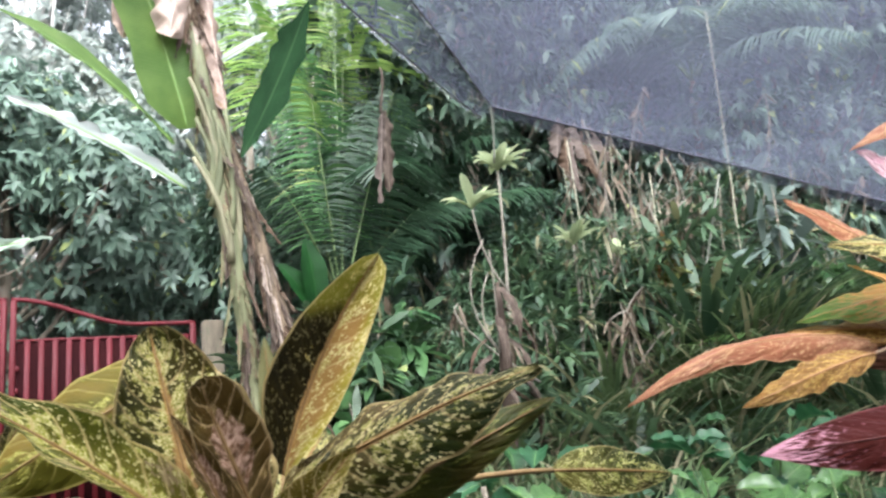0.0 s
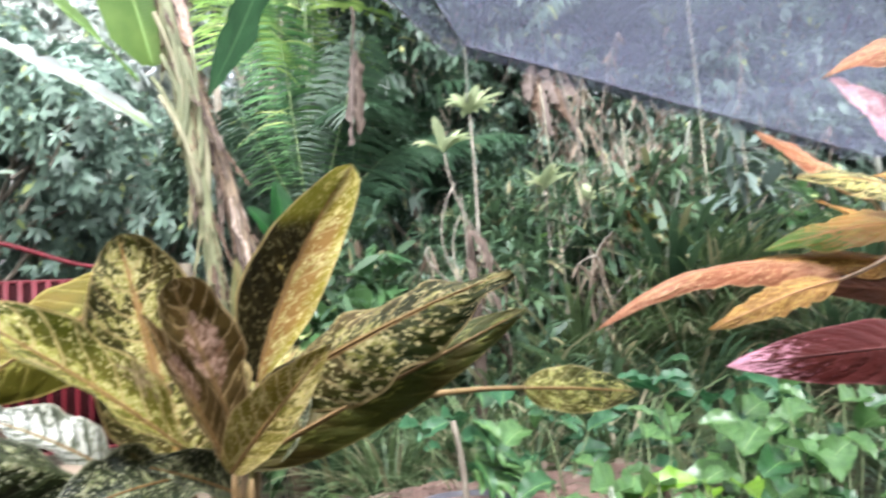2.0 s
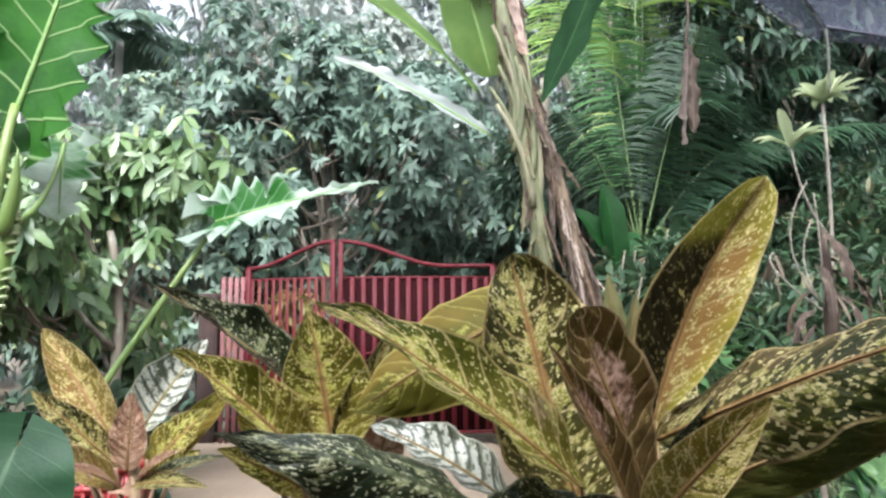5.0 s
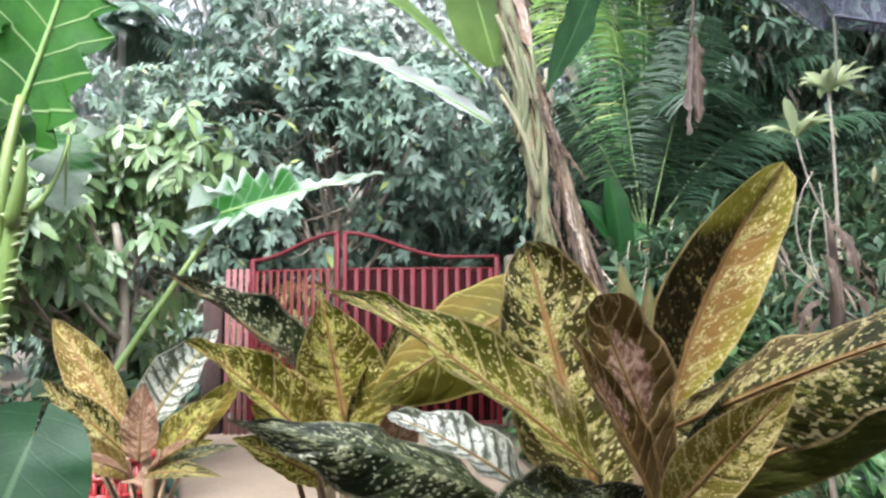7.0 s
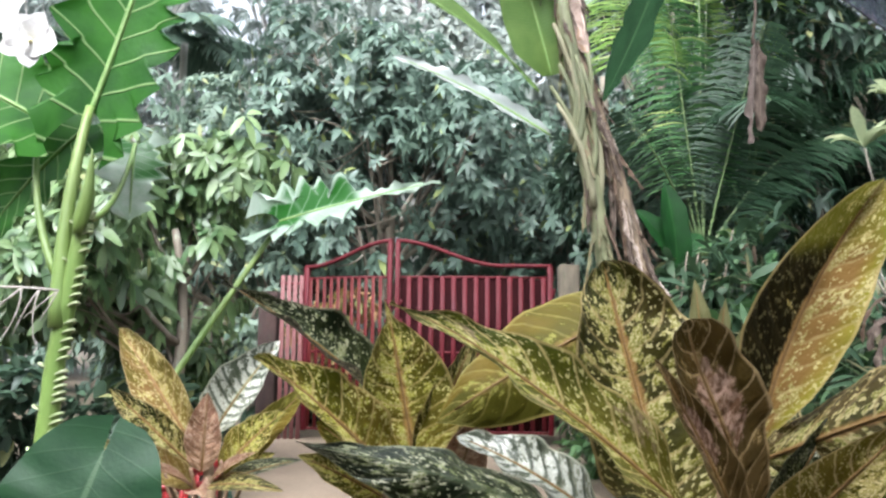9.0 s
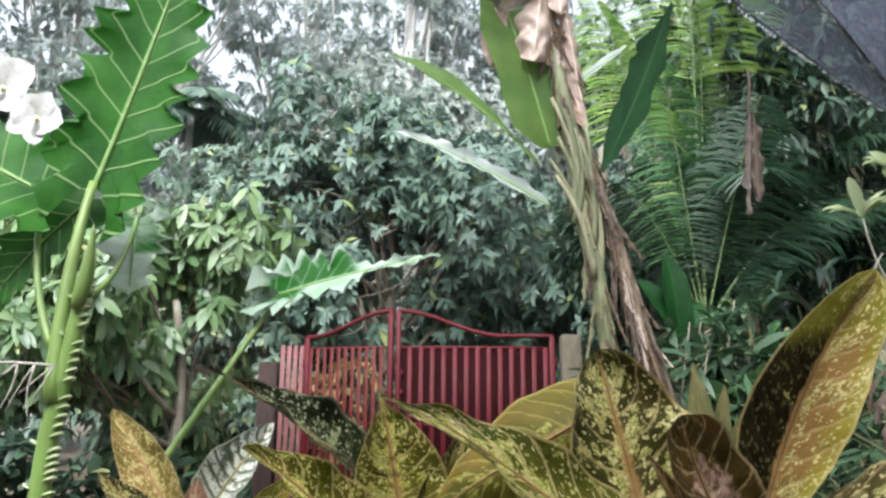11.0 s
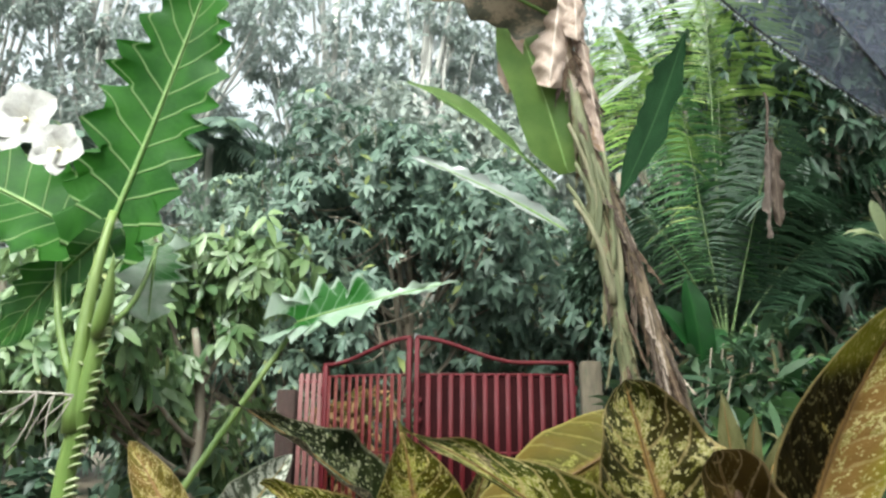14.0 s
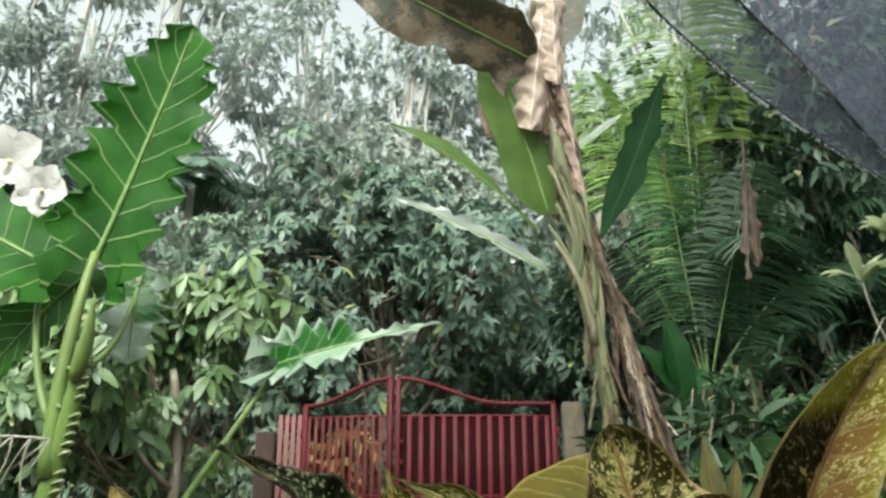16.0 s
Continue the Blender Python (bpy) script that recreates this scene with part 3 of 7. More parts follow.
# ---- mesh helpers ----
class Geo:
    """Collects grids and leaves into one mesh of quads."""

    def __init__(self):
        self.v, self.q, self.uv, self.n = [], [], [], 0

    def add(self, verts, quads, uv=None):
        verts = np.asarray(verts, float).reshape(-1, 3)
        self.v.append(verts)
        self.q.append(np.asarray(quads, int).reshape(-1, 4) + self.n)
        self.uv.append(np.zeros((len(verts), 2)) if uv is None else np.asarray(uv, float))
        self.n += len(verts)
        return self

    def grid(self, p, uv=None, closed=False):
        """p: rows x columns x 3. closed: the columns run round."""
        p = np.asarray(p, float)
        r, c = p.shape[:2]
        i = np.arange(r * c).reshape(r, c)
        j = np.concatenate([i, i[:, :1]], 1) if closed else i
        q = np.stack([j[:-1, :-1], j[:-1, 1:], j[1:, 1:], j[1:, :-1]], -1)
        return self.add(p.reshape(-1, 3), q, None if uv is None else np.asarray(uv).reshape(-1, 2))

    def tube(self, points, radii, sides=7, caps=True):
        p = np.asarray(points, float)
        r = np.broadcast_to(np.asarray(radii, float), (len(p),)).copy()
        if caps:
            p = np.concatenate([p[:1], p, p[-1:]])
            r = np.concatenate([[1e-4], r, [1e-4]])
        along = np.gradient(p, axis=0)
        along[0], along[-1] = (p[2] - p[0], p[-1] - p[-3]) if len(p) > 2 else (p[1] - p[0], p[1] - p[0])
        along /= np.linalg.norm(along, axis=1, keepdims=True) + 1e-9
        ref = np.array([0.13, 0.97, 0.2]) if abs(along[:, 2]).mean() > 0.6 else np.array([0, 0, 1.0])
        a = np.cross(along, ref)
        a /= np.linalg.norm(a, axis=1, keepdims=True) + 1e-9
        b = np.cross(along, a)
        f = np.arange(sides) * 2 * np.pi / sides
        ring = a[:, None] * np.cos(f)[None, :, None] + b[:, None] * np.sin(f)[None, :, None]
        return self.grid(p[:, None] + ring * r[:, None, None], None, True)

    def box(self, lo, hi, cut=0.0):
        """A box with its upright edges cut off by that much."""
        (x0, y0, z0), (x1, y1, z1), c = lo, hi, cut
        if not c:
            ring = [(x0, y0), (x1, y0), (x1, y1), (x0, y1)]
        else:
            ring = [(x0 + c, y0), (x1 - c, y0), (x1, y0 + c), (x1, y1 - c), (x1 - c, y1), (x0 + c, y1), (x0, y1 - c), (x0, y0 + c)]
        mid = np.array([[(x0 + x1) / 2, (y0 + y1) / 2]] * len(ring))
        ring = np.array(ring)
        shrink = mid + (ring - mid) * (1 - 2 * c / max(1e-6, min(x1 - x0, y1 - y0))) if c else ring
        levels = [(mid, z0), (shrink, z0), (ring, z0 + c), (ring, z1 - c), (shrink, z1), (mid, z1)]
        p = np.array([[(x, y, z) for x, y in lv] for lv, z in levels])
        return self.grid(p, None, True)

    def leaves(self, pos, way, nrm, length, width, droop=0.2, fold=0.25, lite=False):
        """Many leaves at once: roots, directions, upper sides, lengths and widths as arrays."""
        n = len(pos)
        way = way / (np.linalg.norm(way, axis=1, keepdims=True) + 1e-9)
        side = np.cross(way, nrm)
        side /= np.linalg.norm(side, axis=1, keepdims=True) + 1e-9
        up = np.cross(side, way)
        length, width = np.broadcast_to(length, (n,)), np.broadcast_to(width, (n,))
        droop = np.broadcast_to(droop, (n,))
        if lite == "mid":
            rows, half = np.array([0.0, 0.48, 1.0]), np.array([0.12, 1.0, 0.04])
            u = (half[:, None] * np.array([-1, 0, 1.0])).ravel()
            v = np.repeat(rows, 3)
            i = np.arange(9).reshape(3, 3)
            quads = np.stack([i[:-1, :-1], i[:-1, 1:], i[1:, 1:], i[1:, :-1]], -1).reshape(-1, 4)
        elif lite == "oval":
            rows, half = np.array([0.0, 0.22, 0.62, 1.0]), np.array([0.10, 0.88, 0.86, 0.05])
            u = (half[:, None] * np.array([-1, 0, 1.0])).ravel()
            v = np.repeat(rows, 3)
            i = np.arange(12).reshape(4, 3)
            quads = np.stack([i[:-1, :-1], i[:-1, 1:], i[1:, 1:], i[1:, :-1]], -1).reshape(-1, 4)
        elif lite == "strip":
            rows, half = np.array([0.0, 0.33, 0.72, 1.0]), np.array([0.2, 1.0, 0.8, 0.04])
            u = (half[:, None] * np.array([-1, 1.0])).ravel()
            v = np.repeat(rows, 2)
            i = np.arange(8).reshape(4, 2)
            quads = np.stack([i[:-1, 0], i[:-1, 1], i[1:, 1], i[1:, 0]], -1)
        elif lite and lite != "full":
            u = np.array([0, -1, 0, 1.0])
            v = np.array([0, 0.45, 1, 0.45])
            quads = np.array([[0, 1, 2, 3]])
        else:
            rows, half = np.array([0.0, 0.2, 0.52, 0.83, 1.0]), np.array([0.06, 0.70, 1.0, 0.66, 0.03])
            u = (half[:, None] * np.array([-1, 0, 1.0])).ravel()
            v = np.repeat(rows, 3)
            i = np.arange(15).reshape(5, 3)
            quads = np.stack([i[:-1, :-1], i[:-1, 1:], i[1:, 1:], i[1:, :-1]], -1).reshape(-1, 4)
        k = len(u)
        p = pos[:, None] + way[:, None] * (length[:, None] * v)[..., None] + side[:, None] * (width[:, None] * 0.5 * u)[..., None]
        p = p + up[:, None] * (width[:, None] * 0.5 * np.abs(u) * fold)[..., None]
        p[..., 2] -= (length * droop)[:, None] * v**2
        uv = np.broadcast_to(np.stack([u / 2 + 0.5, v], -1), (n, k, 2)).reshape(-1, 2)
        return self.add(p.reshape(-1, 3), (quads[None] + (np.arange(n) * k)[:, None, None]).reshape(-1, 4), uv)

    def mesh(self, name, material, smooth=True, origin=(0, 0, 0)):
        v = np.concatenate(self.v) - np.asarray(origin, float)
        q, uv = np.concatenate(self.q), np.concatenate(self.uv)
        me = bpy.data.meshes.new(name)
        me.vertices.add(len(v))
        me.vertices.foreach_set("co", v.astype(np.float32).ravel())
        me.loops.add(q.size)
        me.loops.foreach_set("vertex_index", q.astype(np.int32).ravel())
        me.polygons.add(len(q))
        me.polygons.foreach_set("loop_start", (np.arange(len(q)) * 4).astype(np.int32))
        layer = me.uv_layers.new(name="UVMap")
        layer.data.foreach_set("uv", uv[q.ravel()].astype(np.float32).ravel())
        me.polygons.foreach_set("use_smooth", np.full(len(q), smooth))
        me.materials.append(material)
        me.update(calc_edges=True)
        me.validate()
        return me


def thing(name, at, label, category, group="", kind=""):
    ob = new(name)
    ob.location = at
    ob.empty_display_size = 0.05
    ob["base"] = list(at)
    return tagged(ob, label, category, group, kind)


def origin_of(ob):
    """The world origin of a thing or part (nothing is turned before it is copied)."""
    p = Vector(ob.location)
    while ob.parent:
        ob = ob.parent
        p += Vector(ob.location)
    return p


def part(name, geo, material, parent=None, label="", smooth=True, kind=""):
    """One mesh object under a thing or a part; geometry is given in world metres."""
    base = origin_of(parent) if parent else Vector((0, 0, 0))
    ob = new(name, geo.mesh(name, material, smooth, base))
    ob.parent = parent
    return tagged(ob, label, kind=kind)


def unit(v):
    v = np.asarray(v, float)
    return v / (np.linalg.norm(v) + 1e-12)


def bow(a, b, sag=(0, 0, 0), n=9):
    """A curve from a to b, pushed aside by sag at its middle."""
    a, b, s = (np.asarray(x, float) for x in (a, b, sag))
    t = np.linspace(0, 1, n)[:, None]
    return a + (b - a) * t + s * (4 * t * (1 - t))


def lance(v):
    return np.sin(np.pi * v**0.82) ** 0.75 * (1 - 0.15 * v)


def broad(v):
    return np.sin(np.pi * v**0.72) ** 0.62


def rounded(v):
    return np.minimum(1, 0.3 + 1.0 * v) * np.clip(1 - v, 0, 1) ** 0.3 * 0.95


def strap(v):
    return np.minimum(1, v * 7 + 0.12) ** 0.6 * np.minimum(1, (1 - v) * 3.2) ** 0.6


def leaf_grid(base, tip, width, face, fold=0.3, arch=0.0, shape=lance, nu=8, nv=22, wave=0.0, curl=0.0, twist=0.0, lobes=None, back=0.0, crumple=0.0, seed=0, cup=0.0, drip=0.0, hook=0.0, torn=0.0, teeth=None, bend=0.0, skew=0.0):
    """Points and UVs of one leaf blade, and the line of its midrib."""
    base, tip = np.asarray(base, float), np.asarray(tip, float)
    y = unit(tip - base)
    z = unit(np.asarray(face, float) - y * np.dot(face, y))
    x = np.cross(y, z)
    size = np.linalg.norm(tip - base)
    v = np.linspace(0, 1, nv)
    u = np.linspace(-1, 1, nu + 1)
    body = np.clip(v / (1 - drip), 1e-4, 1 - 1e-4)
    half = np.maximum(shape(body), 0.07 * np.clip((1 - v) / max(drip, 1e-3), 0, 1) if drip else 0.01) * width / 2
    size = size / (1 - drip)
    uu, vv = np.meshgrid(u, v)
    hh = np.repeat(half[:, None], nu + 1, 1) * (1 + 2 * skew * np.sign(uu) * (vv - 0.5))
    if lobes:
        count, depth, power = (*lobes, 3)[:3]
        cut = 1 - np.abs(np.sin(np.pi * (vv * count - 0.12 * np.abs(uu) + 0.1 * np.sin(uu * 3))))
        hh = hh * (1 - depth * cut**1.4 * np.abs(uu) ** power)
    if teeth:
        count, depth, power = teeth
        saw = (vv * count + 0.25 * (uu > 0) + 0.20 * np.sin(vv * 17 + seed + 2 * (uu > 0))) % 1
        point = np.where(saw < 0.66, saw / 0.66, (1 - saw) / 0.34)
        hh = hh * (1 - depth * (1 - point) ** 1.0 * np.abs(uu) ** power * (0.75 + 0.25 * np.sin(vv * 31 + 2 * seed + uu)))
    rng = np.random.RandomState(seed + 11)
    ph = rng.uniform(0, 6.28, 4)
    if torn:
        bite = np.where(uu < 0, np.interp(vv, np.linspace(0, 1, 19), rng.rand(19) ** 1.8), np.interp(vv, np.linspace(0, 1, 19), rng.rand(19) ** 1.8))
        hh = hh * (1 - torn * bite * np.abs(uu) ** 1.5)
    ang = twist * (vv - 0.2)
    off_x, off_z = uu * hh * np.cos(fold), np.abs(uu) * hh * np.sin(fold)
    off_z = off_z - curl * hh * np.abs(uu) ** 2.5
    off_z = off_z + wave * width * np.abs(uu) ** 2 * (np.sin(vv * 19 + ph[0] + uu * 1.5) * 0.6 + np.sin(vv * 37 + ph[1]) * 0.25)
    off_z = off_z + cup * hh * np.abs(uu) ** 2.2 + hook * size * np.clip(vv - 0.72, 0, 1) ** 2
    if crumple:
        pleat = np.sin(vv * 44 + ph[2] + 5 * uu) + 0.7 * np.sin(vv * 29 - uu * 8 + ph[1]) + 0.5 * np.sin(vv * 90 + 9 * uu) + 0.5 * np.sin(uu * 7 + vv * 20)
        off_z = off_z + crumple * width * pleat
        off_x = off_x * (1 + min(0.25, 6 * crumple) * (np.sin(vv * 47 + ph[0]) * (uu > 0) + np.sin(vv * 33 + ph[1]) * (uu < 0)))
    off_z = off_z + arch * size * 4 * vv * (1 - vv)
    rx = off_x * np.cos(ang) - off_z * np.sin(ang)
    rz = off_x * np.sin(ang) + off_z * np.cos(ang)
    rx = rx + bend * size * 4 * vv * (1 - vv)
    yy = vv * size - back * size * np.abs(uu) ** 1.6 * (1 - vv) ** 3
    p = base + x * rx[..., None] + y * yy[..., None] + z * rz[..., None]
    return p, np.stack([uu / 2 + 0.5, vv], -1), p[:, nu // 2], z


def leaf(parent, name, mat, base, tip, width, face=(0, -1, 0.4), rib="rib", rib_r=0.0015, label="", **how):
    """A leaf blade with its raised midrib."""
    p, uv, line, z = leaf_grid(base, tip, width, face, **how)
    ob = part(name, Geo().grid(p, uv), M[mat], parent, label)
    if rib:
        n = len(line)
        part("midrib", Geo().tube(line[: int(n * 0.93)] + z * rib_r * 0.3, np.linspace(rib_r, rib_r * 0.3, int(n * 0.93)), 6), M[rib], ob)
    return ob


def smooth_step(x):
    x = np.clip(x, 0, 1)
    return x * x * (3 - 2 * x)


def ground_z(x, y):
    """Flat yard with a bank rising towards the thicket."""
    x, y = np.asarray(x, float), np.asarray(y, float)
    bank = 1.15 * smooth_step((x - 2.3) / 3.0) * smooth_step((y - 2.6) / 3.0)
    lumps = 0.05 * np.sin(x * 1.7 + 0.4) * np.sin(y * 1.3) + 0.03 * np.sin(x * 3.9 + y * 2.7)
    return bank + lumps * smooth_step((np.abs(x + 0.6) - 2.0) / 1.0) + 2.5 * smooth_step((x - 6) / 14) * smooth_step((y - 4) / 10)


# ---- ground, drive ----
def build_ground():
    x = np.concatenate([[-900, -200, -70, -35], np.linspace(-18, 18, 91), [35, 70, 200, 900]])
    xx, yy = np.meshgrid(x, np.concatenate([[-900, -200, -60, -25], np.linspace(-10, 32, 106), [60, 120, 300, 1200]]))
    p = np.stack([xx, yy, ground_z(xx, yy)], -1)
    tagged(part("ground", Geo().grid(p), M["soil"]), "dark wet garden soil with leaf litter", "ground", kind="structure")
    g = Geo()
    xx, yy = np.meshgrid(np.linspace(-2.5, 1.45, 14), np.linspace(1.7, 11.2, 40))
    edge = 0.04 * np.sin(yy * 2.1) * (np.abs(xx + 0.5) > 1.8)
    top = np.stack([xx + edge, yy, 0 * xx + 0.012], -1)
    g.grid(top)
    tagged(part("driveway", g, M["drive"]), "tan wet concrete driveway leading to the gate", "driveway", kind="structure")


build_ground()


# ---- house front behind the viewer: unseen wall and eave, added to shade the crotons ----
def unseen_house_front():
    wall = Geo().box((-7, -1.75, -0.05), (7, -1.55, 3.1), 0.01)
    tagged(part("unseen_wall", wall, M["plaster"]), "unseen plastered wall added behind to hold back sky light", "wall", kind="structure")
    roof = Geo()
    for i in range(60):
        x = -7.2 + 14.4 * i / 59
        if i < 59:
            roof.box((x, -2.4, 3.12), (x + 0.235, -0.42, 3.16), 0.004)
    tagged(part("shading_eave", roof, M["plaster"]), "unseen roof edge added to shade the near plants", "roof", kind="structure")


unseen_house_front()


# ---- gate ----
GATE_Y, GATE_LOW, RAIL_Z, TOP_END, TOP_MID = 10.5, 0.14, 2.16, 2.315, 2.64


def gate_leaf(hinge_x, free, bars, angle, label, span=2.04, backed=True):
    """One gate leaf: frame, curved top tube, flat upright bars. Built along -x or +x from the meeting edge, then turned."""
    ob = thing("gate_leaf", (free[0], free[1], 0.0), label, "gate", "leaves of the driveway gate")
    x0, y0 = free
    d = 1 if hinge_x > x0 else -1
    y = y0

    def top(s):
        return TOP_END + (TOP_MID - TOP_END) * (0.5 + 0.5 * np.cos(np.pi * np.clip(s / (0.68 * span if backed else 0.97 * span), 0, 1)))

    def bar(name, lo, hi, mat="red", cut=0.006):
        part(name, Geo().box((min(lo[0], hi[0]), lo[1], lo[2]), (max(lo[0], hi[0]), hi[1], hi[2]), cut), M[mat], ob)

    s = np.linspace(0, span, 30)
    pts = np.stack([x0 + d * (0.02 + s), np.full(30, y), top(s)], -1)
    part("top_tube", Geo().tube(pts, 0.028, 10), M["red"], ob)
    bar("meeting_stile", (x0 + d * 0.012, y - 0.03, GATE_LOW), (x0 + d * 0.075, y + 0.03, TOP_MID - 0.01))
    bar("hinge_stile", (x0 + d * (span - 0.04), y - 0.03, GATE_LOW), (x0 + d * (span + 0.03), y + 0.03, TOP_END))
    for z in (RAIL_Z, 1.18, GATE_LOW + 0.03):
        bar("rail", (x0 + d * 0.077, y - 0.012, z - 0.018), (x0 + d * (span - 0.042), y + 0.018, z + 0.018))
    step = (span - 0.14) / bars
    for i in range(bars):
        c = x0 + d * (0.12 + step * (i + 0.5))
        w = 0.030 if backed else 0.024
        mat = "red" if backed else "faded_red"
        bar("bar", (c - w, y - 0.024, GATE_LOW + 0.05), (c + w, y - 0.014, RAIL_Z - 0.002), mat, 0.003)
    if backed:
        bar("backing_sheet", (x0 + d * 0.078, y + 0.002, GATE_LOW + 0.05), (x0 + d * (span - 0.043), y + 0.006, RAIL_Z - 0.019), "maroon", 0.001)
    for z in (1.55, 1.8):
        bar("latch_plate", (x0 + d * 0.0765, y - 0.036, z), (x0 + d * 0.11, y - 0.026, z + 0.07))
    for z in (0.5, 1.9):
        part("hinge", Geo().tube([(x0 + d * (span + 0.045), y, z), (x0 + d * (span + 0.045), y, z + 0.12)], 0.018, 8), M["red"], ob)
    ob.rotation_euler = (0, 0, radians(angle))
    return ob


gate_leaf(1.5, (-0.57, GATE_Y), 13, 0.0, "red painted steel gate leaf with curved top tube, closed")
gate_leaf(-2.6, (-0.585, GATE_Y), 11, -18.0, "faded red steel gate leaf with curved top tube, ajar", 1.26, False)


def side_panel(x0, x1, y, n, label):
    """A narrow fixed panel of flat upright bars beside the gate."""
    ob = thing("side_panel", ((x0 + x1) / 2, y, 0), label, "fence panel")
    for i in range(n):
        x = x0 + (x1 - x0) * (i + 0.5) / n
        part("bar", Geo().box((x - 0.03, y - 0.012, 0.0), (x + 0.03, y + 0.006, 2.21), 0.004), M["faded"], ob)
    for z in (0.3, 2.08):
        part("rail", Geo().box((x0, y + 0.008, z), (x1, y + 0.04, z + 0.045), 0.004), M["red"], ob)


side_panel(-2.17, -1.83, 10.99, 4, "pale faded pink upright bars beside the gate")


def gate_post(x, y, label, mat="post", top=2.33):
    ob = thing("gate_post", (x, y, 0), label, "post", "concrete posts of the gate")
    part("shaft", Geo().box((x - 0.13, y - 0.13, -0.05), (x + 0.13, y + 0.13, top), 0.02), M[mat], ob)


gate_post(1.71, GATE_Y + 0.02, "weathered mossy concrete gate post beside the red gate")
gate_post(-2.34, GATE_Y + 0.66, "dull reddish-brown gate post half hidden by leaves", "post_red", 2.0)


# ---- trees ----
def crown_points(rng, blobs, gap=0.0, scale=0.8):
    """Cluster places and outward ways inside ellipsoid clumps, with ragged gaps."""
    pos, out = [], []
    for c, r, n in blobs:
        d = rng.normal(size=(n, 3))
        d /= np.linalg.norm(d, axis=1, keepdims=True)
        rad = rng.uniform(0.3, 1.0, n) ** 0.55
        rough = np.array([noise.noise(Vector(q * 2.1 + np.array(c))) for q in d])
        p = np.array(c) + d * rad[:, None] * np.array(r) * (1 + 0.45 * rough[:, None])
        if gap:
            keep = np.array([noise.noise(Vector(q / scale)) for q in p]) > gap - 0.5
            p, d = p[keep], d[keep]
        pos.append(p)
        out.append(d)
    return np.concatenate(pos), np.concatenate(out)


def whorls(geo, rng, pos, out, k, length, width, droop=0.35, spread=0.8, lite=False, fold=0.25, hang=0.3):
    """A tuft of k leaves at each place, spraying outwards and hanging."""
    n = len(pos)
    c = np.repeat(pos, k, 0)
    o = np.repeat(out, k, 0) + np.array([0, 0, 0.15])
    d = rng.normal(size=(n * k, 3)) * spread + o
    d[:, 2] -= hang
    d /= np.linalg.norm(d, axis=1, keepdims=True)
    nrm = np.array([0, 0, 1.0]) + rng.normal(size=(n * k, 3)) * 0.35 + o * 0.3
    size = length * rng.uniform(0.65, 1.2, n * k)
    geo.leaves(c + rng.normal(size=(n * k, 3)) * length * 0.08, d, nrm, size, size * width / length, droop * rng.uniform(0.4, 1.4, n * k), fold, lite)


def rosettes(geo, rng, pos, out, k, length, width, droop=0.35, lite="oval", fold=0.2, hang=0.5):
    """A hanging hand of k leaves at each place, spread round an outward axis."""
    n = len(pos)
    axis = out * np.array([1, 1, 0.6]) + rng.normal(size=(n, 3)) * 0.25 + np.array([0, 0, 0.3])
    axis /= np.linalg.norm(axis, axis=1, keepdims=True)
    a = np.cross(axis, np.array([0.1, 0.2, 1.0]))
    a /= np.linalg.norm(a, axis=1, keepdims=True) + 1e-6
    b = np.cross(axis, a)
    f = (np.arange(k)[None] + rng.uniform(-0.3, 0.3, (n, k))) * 2 * np.pi / k + rng.uniform(0, 6.28, (n, 1))
    d = a[:, None] * np.cos(f)[..., None] + b[:, None] * np.sin(f)[..., None] + axis[:, None] * rng.uniform(0.0, 0.5, (n, k, 1))
    d[..., 2] -= hang * rng.uniform(0.5, 1.3, (n, k))
    d = d.reshape(-1, 3)
    d /= np.linalg.norm(d, axis=1, keepdims=True)
    nrm = np.repeat(axis, k, 0) + rng.normal(size=(n * k, 3)) * 0.18 + np.array([0, 0, 0.25])
    size = length * np.repeat(rng.uniform(0.75, 1.2, n), k) * rng.uniform(0.7, 1.15, n * k)
    root = np.repeat(pos, k, 0) + rng.normal(size=(n * k, 3)) * length * 0.07
    geo.leaves(root, d, nrm, size, size * width / length, droop * rng.uniform(0.4, 1.4, n * k), fold, lite)


def limb_set(geo, rng, base, top, r0, blobs, sides=7, twigs=6):
    b, t = np.array(base, float), np.array(top, float)
    trunk = bow(b, t, rng.normal(size=3) * 0.05 * np.linalg.norm(t - b) * np.array([1, 1, 0]), 10)
    geo.tube(trunk, np.linspace(r0, r0 * 0.45, 10), sides + 3)
    for c, r, n in blobs:
        c = np.array(c)
        s = trunk[int(np.clip((c[2] - b[2]) / max(0.1, t[2] - b[2]) * 7 - 1, 2, 8))]
        line = bow(s, c, (0, 0, -0.1 * np.linalg.norm(c - s)), 7)
        geo.tube(line, np.linspace(r0 * 0.4, r0 * 0.14, 7), sides)
        for _ in range(twigs):
            e = c + unit(rng.normal(size=3)) * np.array(r) * 0.85
            geo.tube(bow(line[rng.randint(3, 7)], e, rng.normal(size=3) * 0.08, 6), np.linspace(r0 * 0.14, r0 * 0.03, 6), 5)


